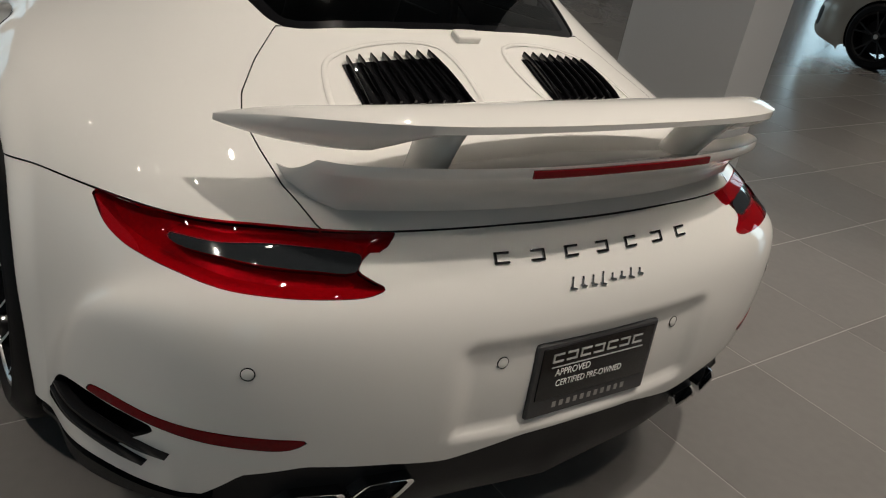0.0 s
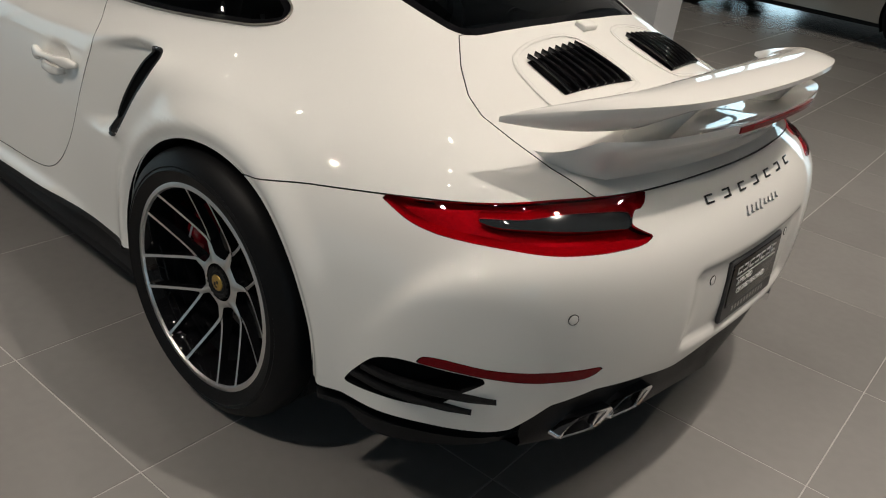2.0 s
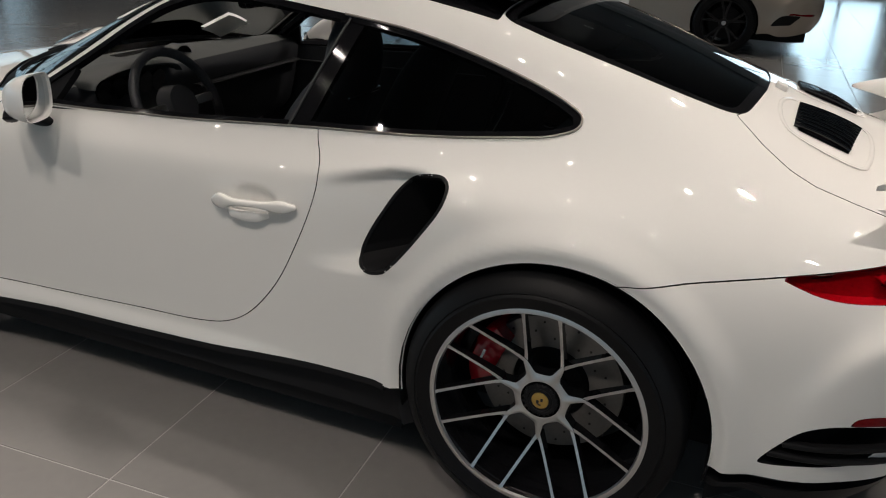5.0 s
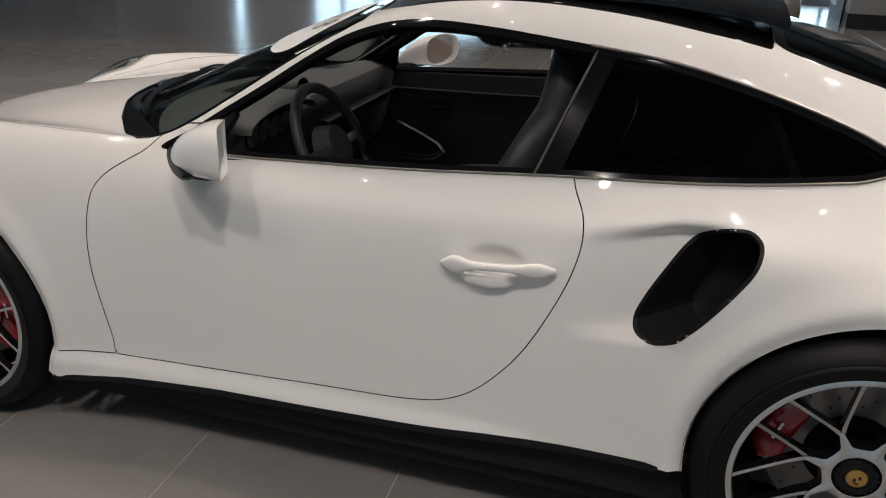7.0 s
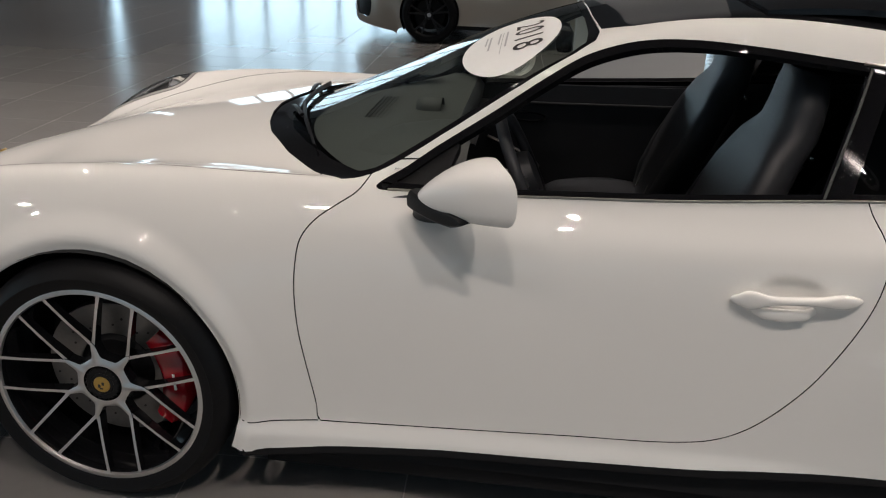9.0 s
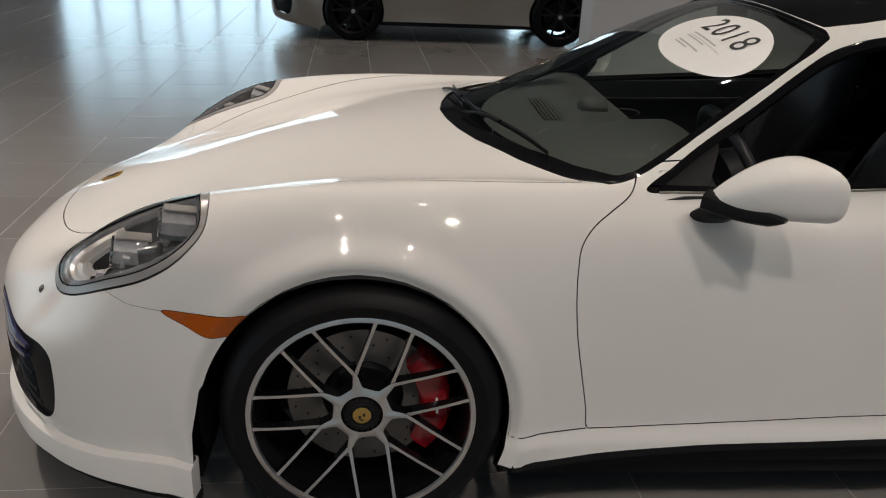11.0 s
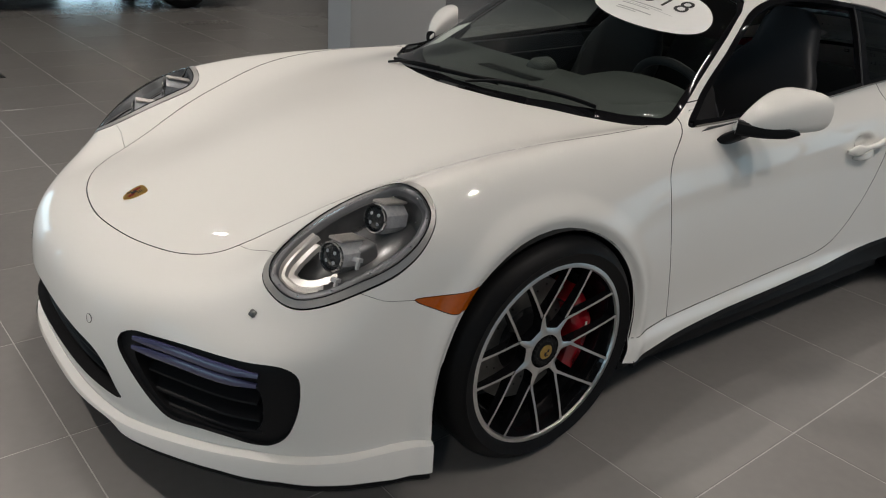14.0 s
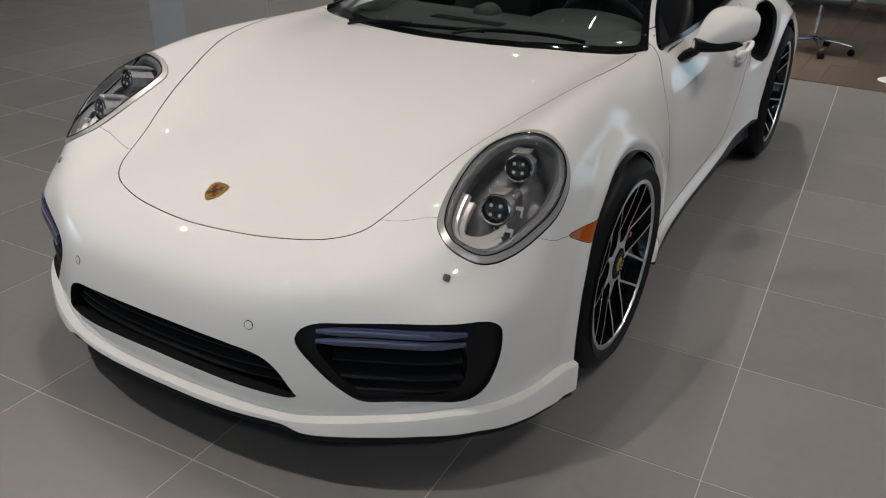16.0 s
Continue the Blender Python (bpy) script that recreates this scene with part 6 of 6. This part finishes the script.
def wall_with_openings(name, axis, at, span, openings, thick, label, head=4.15, sill=0.12):
    """A wall across x or y with tall glazed openings through it."""
    bm = bmesh.new()

    def slab(a, b, z0, z1):
        if b - a < .01:
            return
        c, w = (a + b) / 2, b - a
        if axis == "y":
            box(bm, (w, thick, z1 - z0), at=(c, at, (z0 + z1) / 2))
        else:
            box(bm, (thick, w, z1 - z0), at=(at, c, (z0 + z1) / 2))
    edge = span[0]
    for a, b in openings:
        slab(edge, a, 0, CEILING)
        slab(a, b, 0, sill)
        slab(a, b, head, CEILING)
        edge = b
    slab(edge, span[1], 0, CEILING)
    return tagged(part(name, bm, WALLPAINT, None, smooth=0), label, "wall", kind="structure")


def glazing(name, axis, at, a, b, step, head=4.15, sill=0.12, rail=2.35):
    """Frame of posts and rails with a pane in each field."""
    win = empty(name, "tall clear window with dark metal frame", "window", (0, 0, 0), kind="structure")

    def bar(name, c0, c1, z0, z1, deep, mat, parent):
        bm = bmesh.new()
        size = (c1 - c0, deep, z1 - z0) if axis == "y" else (deep, c1 - c0, z1 - z0)
        mid = ((c0 + c1) / 2, at, (z0 + z1) / 2) if axis == "y" else (at, (c0 + c1) / 2, (z0 + z1) / 2)
        box(bm, size, at=mid)
        return part(name, bm, mat, parent, smooth=0)
    n = max(1, round((b - a) / step))
    xs = [a + (b - a) * k / n for k in range(n + 1)]
    for k, x in enumerate(xs):
        c = min(max(x, a + .035), b - .035)
        bar("mullion", c - .035, c + .035, sill, head, .12, MULLION, win)
    for p, q in zip(xs[:-1], xs[1:]):
        p, q = max(p, a) + .036, min(q, b) - .036
        if p - .036 <= a:
            p += .034
        if q + .036 >= b:
            q -= .034
        bar("rail", p, q, rail - .03, rail + .03, .10, MULLION, win)
        for z0, z1 in ((sill + .004, rail - .034), (rail + .034, head - .004)):
            pane = bar("pane", p + .002, q - .002, z0, z1, .008, PANEGLASS, win)
            pane.visible_shadow = False


wall_with_openings("wall_south", "y", Y0 - .15, (X0 - .3, X1 + .3), ((-2.9, -.4), (4.5, 9.9), (11.7, 12.2)), .3, "white painted wall with tall window openings", head=2.9)
glazing("window_1", "y", Y0 - .15, -2.9, -.4, .85, head=2.9)
glazing("window_2", "y", Y0 - .15, 4.5, 9.9, .9, head=2.9)
glazing("window_3", "y", Y0 - .15, 11.7, 12.2, 1.0, head=2.9)
# Unseen window band, added to let cool fill onto the car's left side.
wall_with_openings("wall_north", "y", Y1 + .15, (X0 - .3, X1 + .3), ((-4.5, 8.5),), .3, "white painted wall with a long window band", head=3.15, sill=.25)
glazing("unseen_window", "y", Y1 + .15, -4.5, 8.5, 1.45, head=3.15, sill=.25, rail=2.3)
wall_with_openings("wall_west", "x", X0 - .15, (Y0, Y1), ((3.7, 8.7),), .3, "white painted wall with a window", head=3.15, sill=.25)
glazing("window_5", "x", X0 - .15, 3.7, 8.7, 1.25, head=3.15, sill=.25, rail=2.3)
wall_with_openings("wall_east", "x", X1 + .15, (Y0, Y1), ((-15.0, -4.0), (-2.0, 9.0)), .3, "white painted wall with a long window band", head=3.15, sill=.25)
glazing("window_6", "x", X1 + .15, -2.0, 9.0, 1.45, head=3.15, sill=.25, rail=2.3)
glazing("window_7", "x", X1 + .15, -15.0, -4.0, 1.45, head=3.15, sill=.25, rail=2.3)
block("ceiling", (X0 - .3, Y0 - .3, CEILING), (X1 + .3, Y1 + .3, CEILING + .25), CEILPAINT, "plain dark grey ceiling with recessed spot lamps", "ceiling")
bm = bmesh.new()
bmesh.ops.create_grid(bm, x_segments=1, y_segments=1, size=400)
bmesh.ops.translate(bm, vec=(0, 0, -.22), verts=bm.verts)
tagged(part("ground", bm, OUTSIDE, None, smooth=0), "grey outdoor paving beyond the windows", "ground", kind="structure")
block("baseboard", (X0, Y0, 0), (X0 + .018, 3.68, .11), PLINTH, "dark skirting board along the wall", "baseboard")
block("baseboard", (-.38, Y0, 0), (4.48, Y0 + .018, .11), PLINTH, "dark skirting board along the wall", "baseboard")

# column beside the car, partitions towards the far wall
block("column", (.515, -2.50, 0), (1.24, -2.22, CEILING), COLUMNPAINT, "pale grey square column", "column", bevel=.006)
for lo, hi, tag in (((-2.62, -14.6, 0), (-1.90, -12.5, 3.0), "white partition with a dark plinth"), ((-4.4, -13.4, 0), (-2.95, -13.1, 3.0), "white partition panel with a dark plinth")):
    pt = block("partition", lo, hi, WALLPAINT, tag, "partition", bevel=.004)
    block("plinth", (lo[0] - .012, lo[1] - .012, 0), (hi[0] + .012, hi[1] + .012, .24), PLINTH, parent=pt)
block("door_1", (-1.885, -13.75, 0), (-1.865, -12.95, 2.1), PLINTH, "dark closed door leaf in the partition", "door")


# ceiling lamps; the added fill spots get the same rings
def downlight():
    lamp = empty("ceiling_lamp", "small round recessed ceiling spot lamp", "lamp", (0, 0, 0), group="ceiling spot lamps")
    bm = bmesh.new()
    ring(bm, [(.062, -.002), (.066, .006), (.088, .006), (.092, 0)], 28)
    bmesh.ops.transform(bm, matrix=pose(0, 0, 0, -90), verts=bm.verts)
    part("trim_ring", bm, material("lamp_trim", (.7, .7, .69), rough=.4, vary=.03), lamp, smooth=40)
    return lamp


first = downlight()
spots = LAMPS + [t[:2] for t in KEY_FILL_LAMPS] + [t[:2] for t in FLOOR_FILL_LAMPS] + SMALL_LAMPS
for lx, ly in spots[1:]:
    copy_thing(first, Matrix.Translation((lx, ly, CEILING - .001)))
first.location = (*spots[0], CEILING - .001)


# ---------- far car: silver-beige coupe ----------
BEIGE = material("silver_beige_metallic", (0.42, 0.375, 0.32), rough=0.30, metal=0.55, coat=1.0, vary=0.03, scale=3)
DARKRIM = material("black_wheel_paint", (0.008, 0.008, 0.009), rough=0.45, coat=0.0, vary=0.1)
far_car = empty("far_sports_car", "silver-beige metallic sports coupe with black wheels", "car", (0, 0, 0))
FAR = Matrix.Translation((.31, -8.39, 0)) @ Matrix.Rotation(radians(-1.2), 4, "Z") @ Matrix.Diagonal((1.014, .985, 1.0, 1))
far_sheet = hull(14, 10, 16)


def moved(sheet, d=0.0):
    v, n, t = sheet
    return [FAR @ (Vector(p) + Vector(q) * d) for p, q in zip(v, n)], t


def far_panel(name, sheet, mat, d=0.0, label=""):
    v, n, t = sheet
    used, inv = np.unique(t, return_inverse=True)
    pts, _ = moved((v[used], n[used], None), d)
    return mesh_object(name, pts, inv.reshape(-1, 3).tolist(), mat, far_car, label)


fs = far_sheet
fs = clip(fs, -arch(fs[0], 0.0, 0.345, 0.368))
fs = clip(fs, -arch(fs[0], 2.45, 0.340, 0.360))
v = fs[0]
sill, fs = split(fs, np.where((both(v) > .5) & (v[:, 0] > -.3) & (v[:, 0] < 2.3), v[:, 2] - .225, 1.0))
fglass, fs = cut(fs, "side", DLO)
fscreen, fs = cut(fs, "top", SCREEN_LINE)
frear, fs = cut(fs, "top", REAR_GLASS)
fhead, fs = cut(fs, "top", HEAD)
ftail, fs = cut(fs, "across", TAIL)
frefl, fs = cut(fs, "across", REFLECTOR)
fvent, fs = cut(fs, "across", VENT)
fscoop, fs = cut(fs, "front", SCOOP)
far_panel("body_shell", fs, BEIGE)
for h in halves(sill):
    far_panel("sill_trim", h, BLACK, -.004, "satin black sill trim")
for sheet, name in ((fglass, "side_window"), (fscreen, "windscreen"), (frear, "rear_window")):
    far_panel(name, sheet, GLOSS, -.004, "dark glass")
for h in halves(fhead):
    far_panel("head_lamp", h, LENS, 0, "clear head lamp")
for h in halves(ftail):
    far_panel("tail_lamp", h, RED_LENS, 0, "red tail lamp")
for h in halves(frefl):
    far_panel("reflector", h, RED_LENS, .001, "red reflector strip")
for h in halves(fvent):
    far_panel("bumper_vent", h, BLACK, -.01, "black bumper vent")
for h in halves(fscoop):
    far_panel("front_intake", h, BLACK, -.01, "black front intake")
bm = bmesh.new()
prism(bm, [(3.30, .45), (3.30, -.45), (2.85, -.55), (-.70, -.55), (-.86, -.40), (-.86, .40), (-.70, .55), (2.85, .55)], .15, .60)
bmesh.ops.transform(bm, matrix=FAR, verts=bm.verts)
part("underbody", bm, BLACK, far_car)


def far_wheel(x, y, sd, radius, phase):
    w = empty("wheel", "", "", FAR @ Vector((x, y, radius)))
    w.parent = far_car
    w.rotation_euler = (0, 0, 0 if sd > 0 else math.pi)
    h = .13
    bm = bmesh.new()
    ring(bm, [(.25, -h), (radius - .03, -h), (radius, -h + .03), (radius, h - .03), (radius - .03, h), (.262, h + .004), (.25, h - .01)], 48)
    part("tyre", bm, TYRE, w, smooth=40)
    bm = bmesh.new()
    ring(bm, [(.255, h - .01), (.25, h), (.238, h - .01), (.232, -h + .02)], 48)
    ring(bm, [(.0, h - .02), (.05, h - .022), (.062, h - .05), (.0, h - .06)], 24)
    part("rim", bm, DARKRIM, w, smooth=40)
    for k in range(5):
        bm = bmesh.new()
        for fork in (-1, 1):
            a = phase + 2 * math.pi * k / 5
            b = a + fork * .20
            sweep(bm, [(.04 * math.cos(a), h - .03, .04 * math.sin(a)), (.14 * math.cos(a + fork * .12), h - .022, .14 * math.sin(a + fork * .12)), (.245 * math.cos(b), h - .012, .245 * math.sin(b))],
                  oblong(.024, .024, .6, 8), (0, 1, 0))
        part("spoke", bm, DARKRIM, w)
    bm = bmesh.new()
    ring(bm, [(.06, h - .09), (.18, h - .09), (.18, h - .11), (.06, h - .11)], 40)
    part("brake_disc", bm, BLACK, w)
    bm = bmesh.new()
    ring(bm, [(.0, h - .017), (.022, h - .017), (.026, h - .021)], 20)
    part("hub_cap", bm, SILVER, w)
    return w


for x, r in ((0, .345), (2.45, .338)):
    for sd in (1, -1):
        far_wheel(x, sd * .78, sd, r, .3 + x)
for x, z, r in ((0, .345, .372), (2.45, .34, .364)):
    for sd in (1, -1):
        bm = bmesh.new()
        rows = []
        for k in range(17):
            a = radians(-32 + 244 * k / 16)
            rows.append([bm.verts.new((x + r * math.cos(a), sd * y, z + r * math.sin(a))) for y in (.875, .50)] + [bm.verts.new((x, sd * .5, z))])
        for p, q in zip(rows[:-1], rows[1:]):
            for j in range(2):
                bm.faces.new((p[j], p[j + 1], q[j + 1], q[j]))
        bmesh.ops.transform(bm, matrix=FAR, verts=bm.verts)
        part("wheel_liner", bm, BLACK, far_car, smooth=40)

# ---------- sales corner behind the car ----------
chair = empty("office_chair", "black office swivel chair on a chrome star base", "chair", (-3.12, .72, 0))
for k in range(5):
    a = .35 + 2 * math.pi * k / 5
    d = Vector((math.cos(a), math.sin(a), 0))
    bm = bmesh.new()
    sweep(bm, [d * .03 + Vector((0, 0, .115)), d * .16 + Vector((0, 0, .105)), d * .31 + Vector((0, 0, .078))], lambda u: oblong(.040 - .014 * u, .026, .6, 8), (0, 0, 1))
    arm = part("base_arm", bm, CHROME, chair)
    bm = bmesh.new()
    for off in (-.013, .013):
        made = bmesh.ops.create_cone(bm, cap_ends=True, segments=18, radius1=.029, radius2=.029, depth=.016)["verts"]
        bmesh.ops.transform(bm, matrix=Matrix.Translation(d * .315 + Vector((-d.y * off, d.x * off, .029))) @ Matrix.Rotation(a, 4, "Z") @ pose(0, 0, 0, 90), verts=made)
    part("caster", bm, BLACK, arm)
bm = bmesh.new()
ring(bm, [(.035, .09), (.035, .13), (.026, .14), (.024, .30), (.015, .30), (.014, .42)], 20)
bmesh.ops.transform(bm, matrix=pose(0, 0, 0, 90), verts=bm.verts)
for q in bm.verts:
    q.co.z = abs(q.co.z)
bmesh.ops.recalc_face_normals(bm, faces=bm.faces)
part("gas_post", bm, CHROME, chair)
bm = bmesh.new()
box(bm, (.50, .50, .07), at=(0, 0, .455), bevel=.03, seg=3)
part("seat", bm, LEATHER, chair, "black leather seat", smooth=50)
bm = bmesh.new()
box(bm, (.05, .46, .52), m=pose(-.255, 0, .77, 0, -8, 0), bevel=.024, seg=3)
part("backrest", bm, LEATHER, chair, "black leather backrest", smooth=50)
for sd in (1, -1):
    bm = bmesh.new()
    sweep(bm, [(-.20, sd * .27, .45), (-.16, sd * .29, .62), (.0, sd * .29, .66), (.16, sd * .29, .65), (.14, sd * .27, .46)], oblong(.03, .022, .6, 8), (0, sd, 0))
    part("armrest", bm, CHROME, chair)

table = empty("pedestal_table", "white pedestal table on a flared round foot", "table", (-2.36, 1.42, 0))
for name, prof in (("foot", [(.0, .0), (.115, .0), (.118, .006), (.10, .014), (.05, .030), (.030, .06), (.026, .10)]), ("post", [(.026, .10), (.024, .72)]),
                   ("tabletop", [(.0, .72), (.30, .72), (.305, .73), (.305, .742), (.30, .75), (.0, .75)])):
    bm = bmesh.new()
    ring(bm, [(r, -z) for r, z in prof], 36)
    bmesh.ops.transform(bm, matrix=pose(0, 0, 0, 90), verts=bm.verts)
    for q in bm.verts:
        q.co.z = abs(q.co.z)
    bmesh.ops.recalc_face_normals(bm, faces=bm.faces)
    part(name, bm, PAPER, table, smooth=40)

desk = empty("desk", "white sales desk with panel legs", "desk", (-5.35, .95, 0))
for lo, hi, name in (((-.38, -.85, .70), (.38, .95, .74), "desktop"), ((-.36, -.82, 0), (.36, -.78, .70), "side_panel"), ((-.36, .88, 0), (.36, .92, .70), "side_panel"), ((-.30, -.775, .12), (-.27, .875, .70), "back_panel")):
    block(name, lo, hi, PAPER, parent=desk, bevel=.003)

# floor outlet cover in the tiles
outlet = empty("floor_outlet", "dark metal floor outlet cover in the tiles", "outlet", (2.93, -4.58, 0))
outlet.rotation_euler = (0, 0, radians(2.4))
bm = bmesh.new()
box(bm, (.22, .22, .006), at=(0, 0, .003), bevel=.002)
part("cover_frame", bm, MULLION, outlet)
bm = bmesh.new()
box(bm, (.18, .18, .003), at=(0, 0, .0075), bevel=.001)
part("cover_lid", bm, PLINTH, outlet)

# ---------- floor pieces ----------
rnd = random.Random(5)
T_, GAP, EDGE_ = .600, .0034, .0013


def tile_mesh(name):
    h = (T_ - GAP) / 2
    e = h - EDGE_
    vs = [(-e, -e, 0), (e, -e, 0), (e, e, 0), (-e, e, 0), (-h, -h, -.0016), (h, -h, -.0016), (h, h, -.0016), (-h, h, -.0016)]
    fs_ = [(0, 1, 2, 3), (4, 5, 1, 0), (5, 6, 2, 1), (6, 7, 3, 2), (7, 4, 0, 3)]
    return vs, fs_


vs, fs_ = tile_mesh("tile")
tm = bpy.data.meshes.new("tile")
tm.from_pydata(vs, [], fs_)
tm.update()
tm.materials.append(TILE)
rest_v, rest_f = [], []
for i in range(-22, 26):
    for j in range(-34, 20):
        c = TURN @ Vector(((i + .5) * T_, (j + .5) * T_, 0))
        if not (X0 - .1 < c.x < X1 + .1 and Y0 - .1 < c.y < Y1 + .1):
            continue
        if c.x < WOOD_EDGE - .31 and c.y > WOOD_Y:
            continue
        lift = rnd.uniform(-.0002, .0002)
        if -9 <= i < 7 and -9 <= j < 8:
            ob = new("tile", tm)
            ob.matrix_world = TURN @ Matrix.Translation(((i + .5) * T_, (j + .5) * T_, lift))
            ob.parent = floor
        else:
            k = len(rest_v)
            rest_v += [TURN @ (Vector(p) + Vector(((i + .5) * T_, (j + .5) * T_, lift))) for p in vs]
            rest_f += [tuple(q + k for q in f) for f in fs_]
ob = mesh_object("far_tiles", rest_v, rest_f, TILE_REST, floor, smooth=False)
ob["kind"] = "stuff"

# brown planks, a thin layer over the screed and tile edge
rest_v, rest_f = [], []
for r, y in enumerate(np.arange(WOOD_Y, Y1, .18)):
    x = WOOD_EDGE
    first_len = .4 + .8 * ((r * 37) % 11) / 11
    while x > X0:
        ln = min(first_len, x - X0)
        first_len = 1.2
        if ln > .02:
            k = len(rest_v)
            z = .0045 + rnd.uniform(-.0003, .0003)
            a, b, c, d = x - ln + .0012, x - .0012, y + .0012, min(y + .18, Y1) - .0012
            rest_v += [(a, c, z), (b, c, z), (b, d, z), (a, d, z), (a, c, -.001), (b, c, -.001), (b, d, -.001), (a, d, -.001)]
            rest_f += [tuple(q + k for q in f) for f in ((0, 1, 2, 3), (4, 5, 1, 0), (5, 6, 2, 1), (6, 7, 3, 2), (7, 4, 0, 3))]
        x -= ln
ob = mesh_object("planks", rest_v, rest_f, PLANK, floor, "brown wood planks in the sales corner", smooth=False)
ob["kind"] = "stuff"
